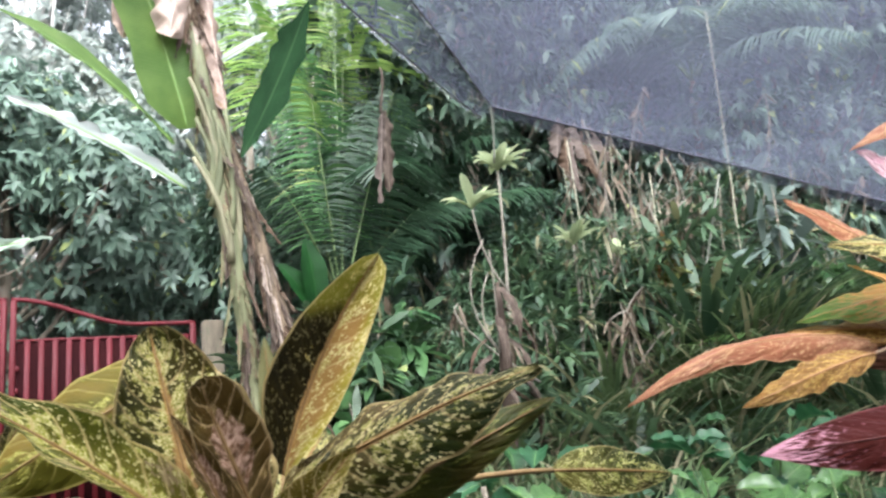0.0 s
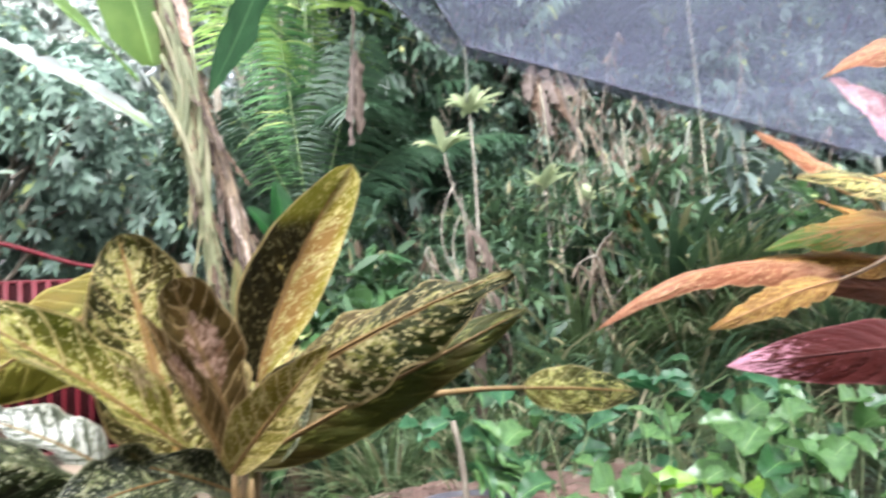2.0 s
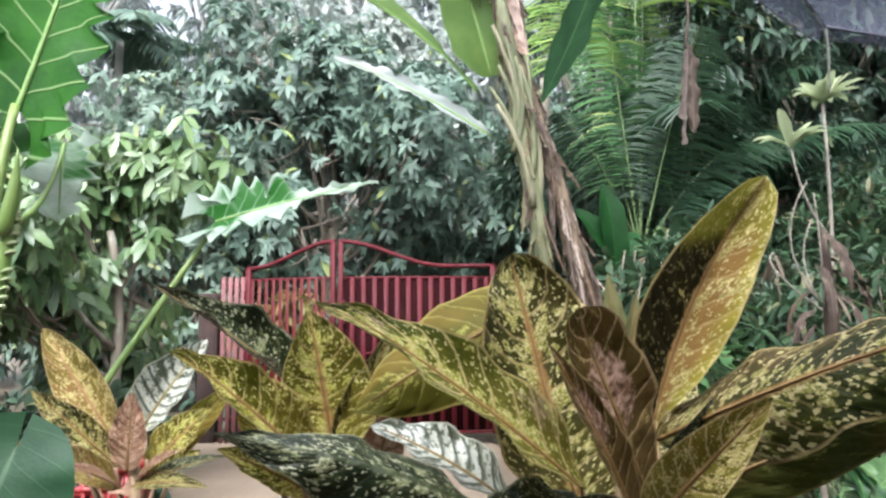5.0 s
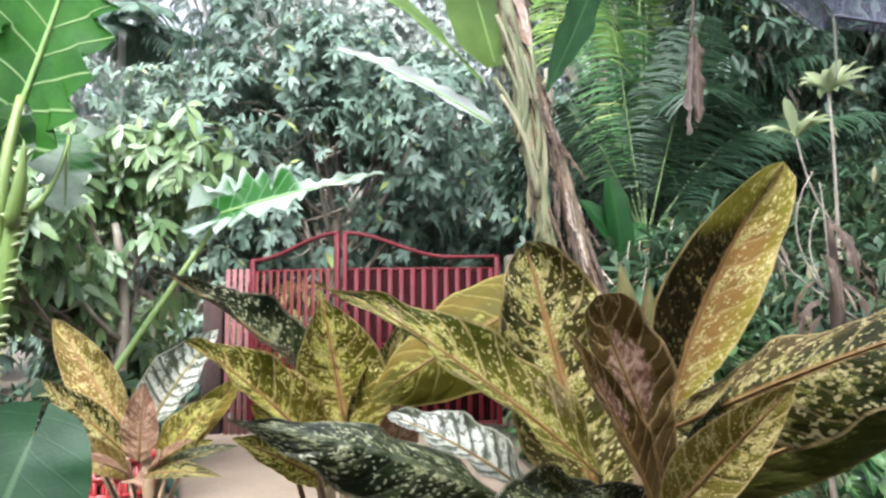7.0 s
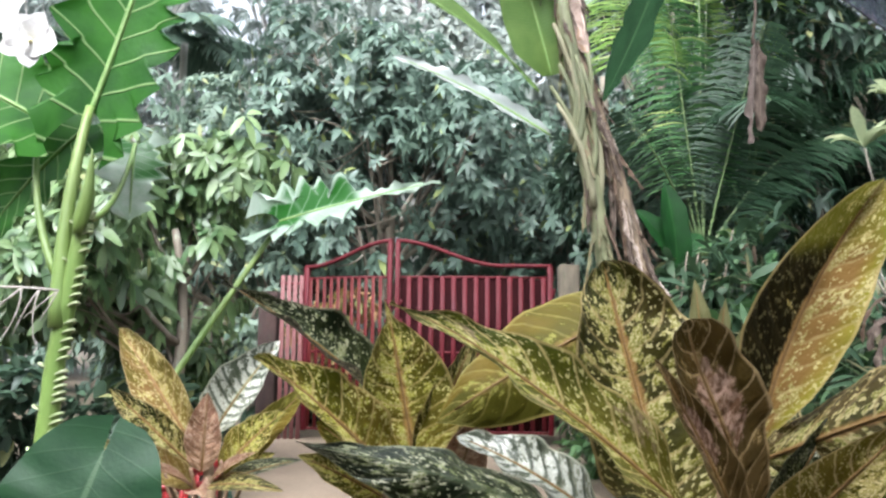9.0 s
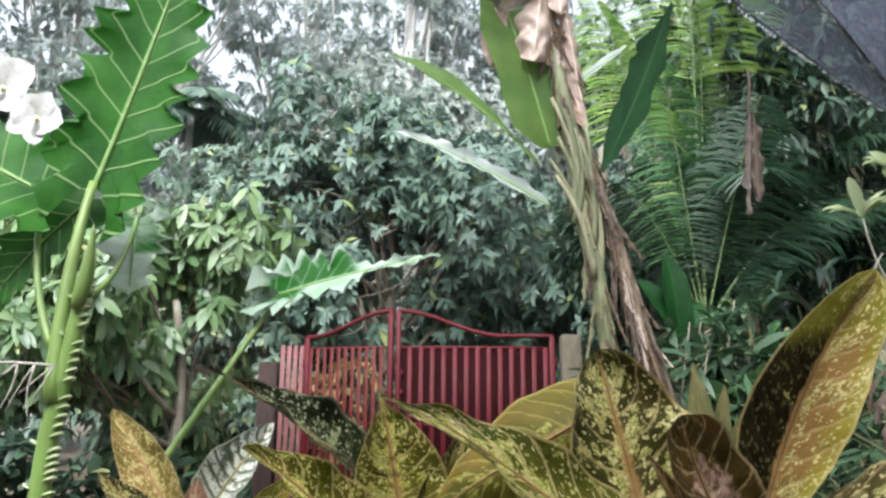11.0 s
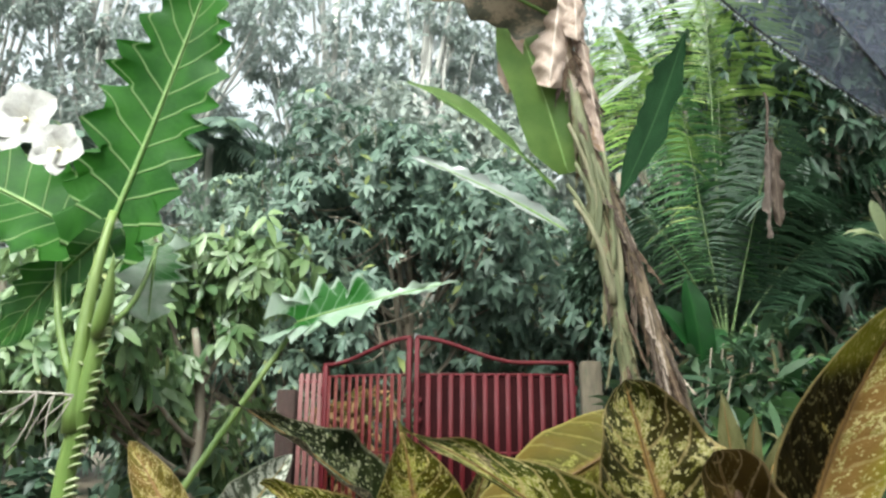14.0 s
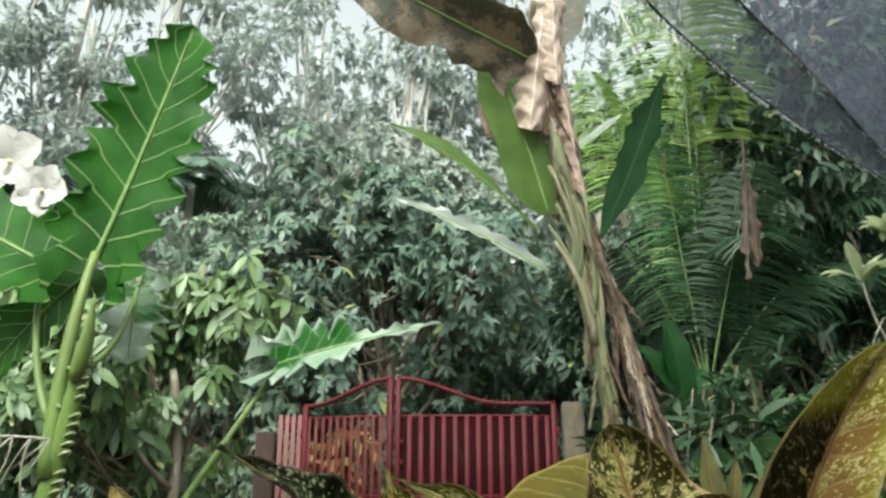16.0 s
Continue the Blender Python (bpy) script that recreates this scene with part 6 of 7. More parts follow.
M["lush"] = blade("lush_blade", (0.095, 0.19, 0.06), (0.15, 0.25, 0.10), (0.045, 0.11, 0.03), 9, 0.35, 0.4, coat=0.2, slant=0.3, strength=0.25, fine_vein=0.5)
M["lime"] = blade("lime_blade", (0.22, 0.40, 0.04), (0.34, 0.48, 0.11), (0.15, 0.30, 0.025), 9, 0.35, 0.45, coat=0.1, slant=0.3, strength=0.2, fine_vein=0.5)
for i, (x, y, h, n, s, mat) in enumerate([(1.75, 2.0, 0.92, 15, 0.17, "lush"), (1.62, 1.8, 0.9, 10, 0.15, "lush"), (2.15, 2.1, 0.9, 14, 0.17, "lush"), (1.62, 1.6, 0.84, 7, 0.15, "lime"),
                                          (2.5, 2.6, 0.95, 14, 0.2, "lush"), (1.9, 3.1, 0.95, 16, 0.17, "taro"), (2.9, 2.9, 1.0, 12, 0.2, "taro"), (2.2, 3.6, 0.9, 16, 0.18, "taro"), (1.95, 1.7, 0.92, 13, 0.16, "lush"), (2.4, 1.9, 0.95, 13, 0.18, "lush"), (2.75, 2.3, 0.95, 14, 0.18, "lush"), (3.2, 2.5, 1.0, 14, 0.2, "lush"), (3.4, 3.3, 1.0, 14, 0.2, "taro"), (2.1, 2.75, 0.95, 12, 0.16, "lush")]):
    broadleaf_clump(x, y, h, int(n * 1.35), s * 0.92, mat, "clump of glossy bright green broad leaves" if mat != "taro" else "clump of dull blue-green broad leaves", 100 + 20 * i)
M["pale_stalk"] = surface("croton_pale_stalk", (0.24, 0.19, 0.11), (0.36, 0.30, 0.18), 14, 120, 0.55, (0.25, 0.14, 0.08), 0.4, (1, 1, 0.2))
M["red_soil"] = surface("reddish_soil", (0.085, 0.048, 0.036), (0.16, 0.095, 0.072), 5, 60, 0.85, (0.07, 0.05, 0.03), 1.0, None, 0, 0.04)


def raised_bed():
    a, k = np.meshgrid(np.linspace(0, 2 * np.pi, 97)[:-1], np.linspace(0, 1, 34))
    ring = 1 + 0.10 * np.sin(2 * a + 0.6) + 0.06 * np.sin(5 * a) + 0.03 * np.sin(11 * a + 1)
    x, y = 1.66 + 1.0 * k * ring * np.cos(a), 2.78 + 0.62 * k * ring * np.sin(a)
    lump = np.array([[noise.noise(Vector((q * 3.1, w * 3.1, 0.3))) * 0.035 + noise.noise(Vector((q * 13, w * 13, 1.7))) * 0.014 for q, w in zip(r, s)] for r, s in zip(x, y)])
    p = np.stack([x, y, -0.03 + smooth_step((1 - k) / 0.22) * (0.68 + lump)], -1)
    tagged(part("soil_mound", Geo().grid(p, None, True), M["red_soil"]), "raised mound of bare reddish soil", "soil", kind="structure")


raised_bed()


def litter(x0, x1, y0, y1, z, n, label, seed):
    rng = np.random.RandomState(seed)
    ob = thing("leaf_litter", ((x0 + x1) / 2, (y0 + y1) / 2, z), label, "leaf litter", kind="stuff")
    g = Geo()
    p = np.stack([rng.uniform(x0, x1, n), rng.uniform(y0, y1, n), z + rng.uniform(0, 0.02, n)], -1)
    d = np.stack([rng.normal(size=n), rng.normal(size=n), rng.uniform(-0.1, 0.35, n)], -1)
    g.leaves(p, d, np.tile([0, 0, 1.0], (n, 1)) + rng.normal(size=(n, 3)) * 0.4, rng.uniform(0.03, 0.10, n), rng.uniform(0.012, 0.035, n), 0.3, 0.5)
    part("leaves", g, M["dry"], ob)


litter(0.85, 2.5, 2.25, 3.2, 0.655, 240, "scattered dead leaves on the soil", 5)


def black_pot(x, y, z, r, label):
    ob = thing("nursery_pot", (x, y, z), label, "plant pot")
    a = np.linspace(0, 2 * np.pi, 29)[:-1]
    prof = [(0.001, -0.06), (0.8, -0.06), (0.95, 0.09), (1.06, 0.092), (1.06, 0.112), (0.97, 0.112), (0.95, 0.08)]
    part("body", Geo().grid(np.array([[(x + np.cos(t) * r * k, y + np.sin(t) * r * k, z + h) for t in a] for k, h in prof]), None, True), M["cord"], ob)
    part("potting_soil", Geo().grid(np.array([[(x + np.cos(t) * r * k, y + np.sin(t) * r * k, z + 0.095) for t in a] for k in (0.955, 0.5, 0.001)]), None, True), M["red_soil"], ob)
    plant = thing("potted_plant", (x, y, z + 0.09), "potted plant with a pale stem and drooping green leaves", "plant")
    part("stem", Geo().tube(bow((x, y, z + 0.07), (x - 0.03, y, z + 0.36), (0.01, 0, 0), 7), np.linspace(0.012, 0.009, 7), 8), M["bark"], plant)
    rng = np.random.RandomState(8)
    for i in range(16):
        g = rng.uniform(-0.8, 2.2)
        s = np.array([x + 0.03, y - 0.02, z + rng.uniform(0.18, 0.36)])
        leaf(plant, "leaf", "lush" if i % 3 else "lush_dark", s, s + np.array([0.13 * np.cos(g) + 0.04, -0.1 * abs(np.sin(g)), -rng.uniform(0.02, 0.14)]), 0.06, (0.2, -0.8, 0.6), "rib_green", 0.0015, fold=0.3, arch=0.15, wave=0.08, seed=i)


broadleaf_clump(1.36, 1.52, 1.0, 9, 0.15, "lush", "leafy plant with long glossy green leaves", 610, 0.2)
broadleaf_clump(1.56, 1.55, 1.05, 8, 0.13, "lime", "plant with bright lime-yellow heart leaves", 630, 0.14)
broadleaf_clump(1.50, 1.40, 0.97, 5, 0.13, "lemon", "low plant with pale lemon-yellow leaves", 652, 0.1)
broadleaf_clump(1.22, 1.45, 0.98, 10, 0.13, "speckled", "low plant with white-speckled leaves", 670, 0.15)
black_pot(1.38, 2.48, 0.645, 0.145, "black plastic nursery pot on the soil mound")
for i, (x, y, m) in enumerate([(1.35, 3.0, 1), (2.6, 3.3, 0), (1.9, 3.9, 3), (2.2, 4.6, 0), (1.6, 4.4, 1), (1.2, 3.7, 3), (2.9, 3.7, 3)]):
    spaced(TUFTS[m], x, y, i * 77, 0.95)


G = np.random.RandomState(15)
for i in range(44):
    x, y = G.uniform(2.0, 5.6), G.uniform(3.3, 5.0)
    spaced(TUFTS[G.choice([0, 1, 3, 2], p=[0.45, 0.33, 0.12, 0.10])], x, y, G.uniform(0, 360), G.uniform(0.9, 1.55))
for i in range(16):
    x, y = G.uniform(2.4, 4.6), G.uniform(2.2, 3.3)
    spaced(TUFTS[G.choice([0, 1, 2])], x, y, G.uniform(0, 360), G.uniform(0.7, 1.0))
for i in range(34):
    x, y = G.uniform(2.9, 5.8), G.uniform(4.5, 5.2)
    spaced(TUFTS[G.choice([0, 1, 2, 3], p=[0.4, 0.32, 0.04, 0.24])], x, y, G.uniform(0, 360), G.uniform(1.3, 2.0))
shrub("leafy_shrub", (2.75, 6.75), 2.0, 0.5, "shrub_leaf", (0.24, 0.11), 6, 66, "leafy shrub with broad fresh green leaves", 45, group="")
spaced(TUFTS[2], 1.9, 5.2, 40, 1.15)
for x, y, s in ((2.15, 7.0, 1.5), (1.95, 6.6, 1.45), (2.35, 6.8, 1.6), (2.5, 6.9, 1.2), (2.9, 6.5, 1.1)):
    spaced(SHRUBS[0], x, y, 90 * x, s)
    spaced(SHRUBS[3], x + 0.1, y - 0.3, 70 * x, s * 0.75)


# ---- alocasia with the orchid ----
LOBED = dict(shape=lambda v: np.interp(v, [0, 0.12, 0.3, 0.6, 0.85, 0.95, 1], [0.70, 0.95, 1.0, 0.86, 0.60, 0.36, 0.03]), nu=18, nv=150, back=0.20, wave=0.06)
UPRIGHT = {**LOBED, "shape": lambda v: np.interp(v, [0, 0.12, 0.3, 0.6, 0.85, 0.95, 1], [0.62, 0.86, 0.96, 0.96, 0.68, 0.40, 0.03])}


def alocasia():
    ob = thing("alocasia", (-1.02, 2.52, 0.0), "tall alocasia with scalloped bright green leaves", "alocasia")
    stem = [(-1.02, 2.52, -0.02), (-1.0, 2.52, 0.5), (-0.97, 2.52, 1.0), (-0.95, 2.51, 1.27), (-0.90, 2.51, 1.62), (-0.885, 2.51, 1.75)]
    part("stem", Geo().tube(stem, [0.034, 0.034, 0.030, 0.027, 0.023, 0.018], 12), M["petiole"], ob)
    p = np.array(stem)
    for i in range(46):
        f = 1.2 + 3.3 * i / 46
        c = np.array([np.interp(f, np.arange(6), p[:, k]) for k in range(3)])
        r = np.interp(f, np.arange(6), [0.034, 0.034, 0.030, 0.027, 0.023, 0.018])
        a0 = -0.25 if i % 6 else np.pi + 0.25
        a = np.linspace(a0 - 0.85, a0 + 0.85, 7)
        out = r * (0.9 + 0.55 * np.cos(np.linspace(-1.57, 1.57, 7)))
        frill = c + np.stack([np.cos(a) * out, np.sin(a) * out, 0.012 * np.cos(np.linspace(-1.57, 1.57, 7))], -1)
        part("leaf_scar", Geo().tube(frill, [0.001, 0.003, 0.0045, 0.005, 0.0045, 0.003, 0.001], 6), M["scar"], ob)
    part("petiole", Geo().tube(bow((-0.945, 2.50, 1.36), (-0.935, 2.59, 2.02), (-0.010, -0.02, 0), 14), np.linspace(0.026, 0.013, 14), 9), M["petiole"], ob)
    leaf(ob, "leaf", "alocasia", (-0.935, 2.6, 2.01), (-0.706, 2.6, 2.815), 0.42, (0.12, -1, 0.1), "rib_green", 0.010, "large upright leaf with toothed scalloped edges", cup=0.16, fold=0.10, arch=-0.015, teeth=(10.0, 0.52, 1.8), seed=3, **UPRIGHT)
    part("petiole", Geo().tube(bow((-0.955, 2.5, 1.5), (-1.10, 2.62, 1.99), (-0.03, 0, -0.02), 10), np.linspace(0.013, 0.008, 10), 9), M["petiole"], ob)
    leaf(ob, "leaf", "alocasia", (-1.08, 2.62, 1.98), (-1.62, 2.60, 2.22), 0.42, (0.1, -0.9, 0.5), "rib_green", 0.008, fold=0.2, arch=0.05, teeth=(8.0, 0.36, 2.2), seed=5, **LOBED)
    leaf(ob, "leaf", "alocasia", (-1.02, 2.78, 2.02), (-1.30, 2.70, 1.62), 0.30, (-0.1, -0.9, 0.4), "rib_green", 0.008, fold=0.2, arch=0.05, teeth=(8.0, 0.4, 2.0), seed=6, **LOBED)
    leaf(ob, "leaf", "alocasia_pale", (-0.93, 2.92, 1.99), (-0.91, 2.86, 1.72), 0.27, (0.25, -0.8, 0.6), "rib_green", 0.006, "leaf with painted wet shine hanging behind the stalk", fold=0.1, arch=0.08, teeth=(5.0, 0.85, 1.2), seed=12, **LOBED)
    part("petiole", Geo().tube(bow((-0.905, 2.53, 1.66), (-0.93, 2.92, 1.99), (0, 0.03, -0.05), 10), np.linspace(0.010, 0.007, 10), 9), M["petiole"], ob)
    part("young_leaf", Geo().tube(bow((-0.90, 2.48, 1.62), (-0.86, 2.46, 1.86), (0.01, 0, 0), 9), [0.012, 0.02, 0.022, 0.02, 0.018, 0.014, 0.01, 0.006, 0.002], 8), M["petiole"], ob)
    root = bow((-0.92, 2.44, 1.46), (-1.35, 2.40, 1.43), (0, 0, 0.02), 10)
    part("aerial_root", Geo().tube(root, np.linspace(0.0045, 0.0025, 10), 6), M["root"], ob, "pale branching aerial root")
    rng = np.random.RandomState(3)
    for i in range(8):
        s = root[rng.randint(0, 3)]
        part("rootlet", Geo().tube(bow(s, s + np.array([rng.uniform(-0.13, 0.02), -0.01, -rng.uniform(0.05, 0.17)]), (rng.uniform(-0.02, 0.03), 0, 0), 6), np.linspace(0.003, 0.0012, 6), 5), M["root"], ob)


def small_alocasia():
    """A lower plant whose one leaf is held out on a long slanting stalk."""
    ob = thing("alocasia", (-1.48, 2.70, 0.0), "young alocasia with one wet scalloped leaf on a slanting stalk", "alocasia")
    stalk = bow((-1.48, 2.70, -0.02), (-0.512, 3.3, 1.775), (0.01, 0.0, 0.02), 18)
    part("petiole", Geo().tube(stalk, np.linspace(0.020, 0.010, 18), 10), M["petiole"], ob)
    spear = {**LOBED, "shape": lambda v: np.interp(v, [0, 0.1, 0.3, 0.46, 0.58, 0.8, 1], [0.7, 0.95, 1.0, 0.72, 0.28, 0.16, 0.03]), "back": 0.22, "wave": 0.08}
    leaf(ob, "leaf", "alocasia_pale", (-0.512, 3.3, 1.785), (0.11, 3.2, 1.925), 0.33, (0.0, -0.85, 0.5), "rib_green", 0.005, "scalloped leaf held flat, wet shine in its colour", fold=0.42, arch=0.02, teeth=(10.0, 0.80, 1.2), seed=8, **spear)


alocasia()
small_alocasia()


def orchid():
    ob = thing("orchid", (-1.28, 2.22, 1.9), "white orchid blossoms on an arching green stem", "orchid")
    stalk = [(-1.42, 2.35, 0.0), (-1.42, 2.33, 0.9), (-1.38, 2.3, 1.6), (-1.28, 2.25, 2.02), (-1.12, 2.22, 2.2), (-0.97, 2.20, 2.14), (-0.87, 2.19, 2.05)]
    part("flower_stem", Geo().tube(stalk, [0.009, 0.008, 0.007, 0.006, 0.005, 0.004, 0.003], 7), M["petiole"], ob)
    for c, s, turn in (((-0.985, 2.17, 2.14), 0.10, 0.2), ((-0.885, 2.16, 2.055), 0.075, -0.5), ((-1.12, 2.18, 2.12), 0.09, 0.4)):
        c = np.array(c)
        flower = part("blossom", Geo().tube([c + (0, 0.02, 0), c + (0, -0.012, 0)], [0.008, 0.006], 7), M["lip"], ob, "white blossom with a cream lip")
        for k in range(5):
            a = turn + k * 2 * np.pi / 5 + np.pi / 2
            d = np.array([np.cos(a), -0.25, np.sin(a)])
            leaf(flower, "petal", "petal", c, c + d * s, s * (1.25 if k in (1, 4) else 0.95), (0.05, -1, 0.1), None, fold=0.15, arch=0.06, shape=broad, nu=6, nv=10, wave=0.04, seed=k)
        leaf(flower, "lip", "lip", c + (0, -0.012, 0), c + (0, -0.045, -0.03), 0.03, (0, -1, 0.5), None, fold=0.6, nu=4, nv=8)


orchid()


# ---- taro leaf and small plants at the left ----
def taro():
    ob = thing("taro_plant", (-0.13, 1.0, 0), "taro plant with a large smooth blue-green leaf", "taro")
    part("stalk", Geo().tube(bow((-0.16, 1.0, -0.02), (-0.104, 0.91, 1.245), (-0.05, 0, 0), 12), np.linspace(0.014, 0.007, 12), 8), M["petiole"], ob)
    leaf(ob, "leaf", "taro", (-0.104, 0.90, 1.250), (-0.125, 0.86, 1.140), 0.110, (0.1, -1, 0.35), None, fold=0.1, arch=0.05, shape=broad, nu=12, nv=30, back=0.22, wave=0.035, seed=4)


taro()


# ---- crotons ----
def croton_plant(at, tops, label, group="crotons in front"):
    """Woody stems from a pot up to the leaf heads."""
    ob = thing("croton", (*at, 0.0), label, "croton", group)
    for i, top in enumerate(tops):
        root = (at[0] + 0.02 * i, at[1], 0.24)
        part("stem", Geo().tube(bow(root, top, (0.02, 0.02, 0), 12), np.linspace(0.014, 0.007, 12), 8), M["stem"], ob)
    return ob


def pot(x, y, r, label):
    ob = thing("plant_pot", (x, y, 0), label, "plant pot", "clay pots")
    prof = [(0.72, 0.0), (0.8, 0.1), (0.95, 0.24), (1.06, 0.245), (1.06, 0.285), (0.96, 0.285), (0.92, 0.25)]
    a = np.linspace(0, 2 * np.pi, 29)[:-1]
    g = Geo().grid(np.array([[(x + np.cos(t) * r * k, y + np.sin(t) * r * k, z) for t in a] for k, z in [(0.001, 0.0), *prof]]), None, True)
    part("body", g, M["clay"], ob)
    g = Geo().grid(np.array([[(x + np.cos(t) * r * k, y + np.sin(t) * r * k, 0.252 + 0.01 * np.sin(3 * t)) for t in a] for k in (0.92, 0.5, 0.001)]), None, True)
    part("potting_soil", g, M["soil"], ob)


A = croton_plant((0.33, 0.90), [(0.33, 0.90, 1.21), (0.335, 0.87, 1.24), (0.36, 0.98, 1.24)], "croton with olive leaves splashed yellow, large head")
pot(0.34, 0.90, 0.16, "clay pot holding a croton")
UP = (0, -0.7, 0.7)
leaf(A, "leaf", "gold", (0.362, 0.88, 1.265), (0.446, 0.855, 1.444), 0.084, (-0.30, -1, 0.2), fold=0.70, arch=-0.03, wave=0.07, twist=-0.18, seed=69, cup=0.25, bend=-0.05, skew=0.10, nv=40, shape=lambda v: np.interp(v, [0, 0.08, 0.2, 0.32, 0.45, 0.6, 0.75, 0.88, 0.95, 1], [0.16, 0.42, 0.78, 0.97, 1.0, 0.92, 0.74, 0.52, 0.34, 0.04]), label="tall leaf, one half dark and one half gold")
leaf(A, "leaf", "olive", (0.305, 0.88, 1.20), (0.262, 0.913, 1.392), 0.118, (0.15, -1, 0.25), fold=0.22, arch=-0.02, wave=0.11, twist=0.15, seed=11, cup=0.45, nu=12, nv=36, shape=broad, label="broad upright leaf densely spotted yellow")
leaf(A, "leaf", "brown", (0.336, 0.815, 1.215), (0.284, 0.80, 1.345), 0.078, (0.12, -1, 0.15), fold=0.16, arch=0.04, curl=-0.5, wave=0.07, hook=1.1, shape=lambda v: rounded(v) * np.clip(0.30 + 1.3 * v, 0, 1), nu=12, nv=40, label="brown curled leaf with a pinkish scar")
leaf(A, "leaf", "olive_dark", (0.360, 0.87, 1.252), (0.515, 0.72, 1.338), 0.082, (-0.15, -0.9, 0.5), fold=-0.2, arch=0.05, wave=0.13, twist=0.25, seed=31, cup=-0.35, nu=10, nv=34, label="long spotted leaf reaching outwards")
leaf(A, "leaf", "plain_green", (0.335, 0.84, 1.205), (0.578, 0.80, 1.312), 0.060, (-0.1, -1, 0.35), fold=-0.25, arch=0.05, wave=0.12, twist=-0.1, seed=42, cup=-0.3, nu=10, nv=34, label="dark green leaf with a brownish base")
leaf(A, "leaf", "looped", (0.314, 0.755, 1.216), (0.370, 0.71, 1.294), 0.040, (-0.25, -1, 0.5), fold=0.2, arch=0.04, wave=0.08, twist=-0.17, seed=29, cup=0.6, nu=12, nv=34, label="small front leaf with pale outlined veins")
leaf(A, "leaf", "yellow", (0.305, 0.985, 1.365), (0.135, 0.97, 1.265), 0.10, (0.2, -1, 0.4), fold=-0.25, arch=0.05, wave=0.08, twist=-0.22, seed=91, cup=-0.25, label="plain yellow-green leaf")
leaf(A, "leaf", "scarred", (0.300, 0.85, 1.222), (0.125, 0.84, 1.350), 0.058, (0.4, -0.8, 0.6), fold=0.3, arch=0.04, wave=0.12, twist=-0.02, seed=70, cup=0.4, drip=0.08, hook=-0.6, nu=10, nv=36, label="long leaf with pale scars near its tip")
leaf(A, "leaf", "brown", (0.318, 0.795, 1.215), (0.266, 0.785, 1.322), 0.026, (0.35, -1, 0.2), fold=0.5, arch=0.05, wave=0.10, twist=0.3, seed=33, cup=0.4, nu=10, nv=34, label="narrow brown leaf with a pale rib")
leaf(A, "leaf", "young", (0.416, 1.15, 1.27), (0.406, 1.15, 1.398), 0.034, (0, -1, 0.2), fold=0.35, wave=0.06, twist=-0.02, seed=81, label="narrow pale young leaf")
leaf(A, "leaf", "young", (0.422, 1.152, 1.27), (0.434, 1.14, 1.378), 0.026, (0.2, -1, 0.2), fold=0.45, wave=0.08, twist=0.2, seed=82, label="narrow pale young leaf")
leaf(A, "leaf", "young", (0.426, 1.154, 1.27), (0.468, 1.14, 1.368), 0.024, (-0.2, -1, 0.3), fold=0.45, wave=0.08, arch=0.03, seed=83, label="narrow pale young leaf")
leaf(A, "leaf", "olive", (0.345, 0.90, 1.21), (0.44, 1.02, 1.29), 0.07, (0, -0.8, 0.6), fold=0.3, arch=0.06, wave=0.09, twist=0.25, seed=29)
leaf(A, "leaf", "deep", (0.31, 0.86, 1.20), (0.20, 0.80, 1.19), 0.07, (0.1, -0.7, 0.8), fold=0.3, arch=0.08, wave=0.09, twist=0.09, seed=66)
leaf(A, "leaf", "moss", (0.69, 1.0, 1.226), (0.86, 1.0, 1.205), 0.062, (0.05, -1, 0.25), fold=-0.2, arch=0.06, wave=0.08, label="small spotted leaf on a long stalk")
M["leaf_stalk"] = surface("croton_leaf_stalk", (0.17, 0.105, 0.045), (0.30, 0.20, 0.085), 14, 120, 0.55, (0.20, 0.19, 0.06), 0.4, (1, 1, 0.2))
part("leaf_stalk", Geo().tube(bow((0.345, 0.90, 1.215), (0.692, 1.0, 1.226), (0, 0, 0.012), 10), np.linspace(0.005, 0.003, 10), 6), M["leaf_stalk"], A)

def stalks(plant, root, ends, r, mat="leaf_stalk"):
    """Leaf stalks gathering on the top of a stem."""
    for i, e in enumerate(ends):
        s = np.array(root) + np.array([0.006 * (i % 3 - 1), -0.006 * (i % 2), 0.015 * (i % 4)])
        part("leaf_stalk", Geo().tube(bow(s, e, (0.12 * (e[0] - s[0]), -0.01, -0.012), 9), np.linspace(r * 1.3, r * 0.2, 9), 8), M[mat], plant)


stalks(A, (0.333, 0.86, 1.08), [(0.362, 0.88, 1.265), (0.305, 0.88, 1.20), (0.340, 0.815, 1.20), (0.360, 0.87, 1.252), (0.335, 0.84, 1.205), (0.318, 0.765, 1.215), (0.300, 0.85, 1.222)], 0.0085)

B = croton_plant((0.12, 1.08), [(0.12, 1.08, 1.20), (0.11, 1.04, 1.21)], "croton with yellow-spotted and dark glossy leaves")
pot(0.11, 1.25, 0.15, "clay pot holding a croton")
leaf(B, "leaf", "splashed", (0.116, 1.03, 1.225), (0.094, 1.02, 1.350), 0.088, (0.1, -1, 0.2), fold=0.3, arch=-0.03, wave=0.07, twist=-0.2, seed=75, cup=0.6, drip=0.12, hook=-1.2, nu=12, nv=38, shape=broad, label="broad yellow leaf with dark spots")
leaf(B, "leaf", "olive", (0.12, 1.04, 1.22), (0.168, 1.02, 1.335), 0.05, (0.3, -1, 0.3), fold=0.4, wave=0.09, twist=-0.32, seed=99)
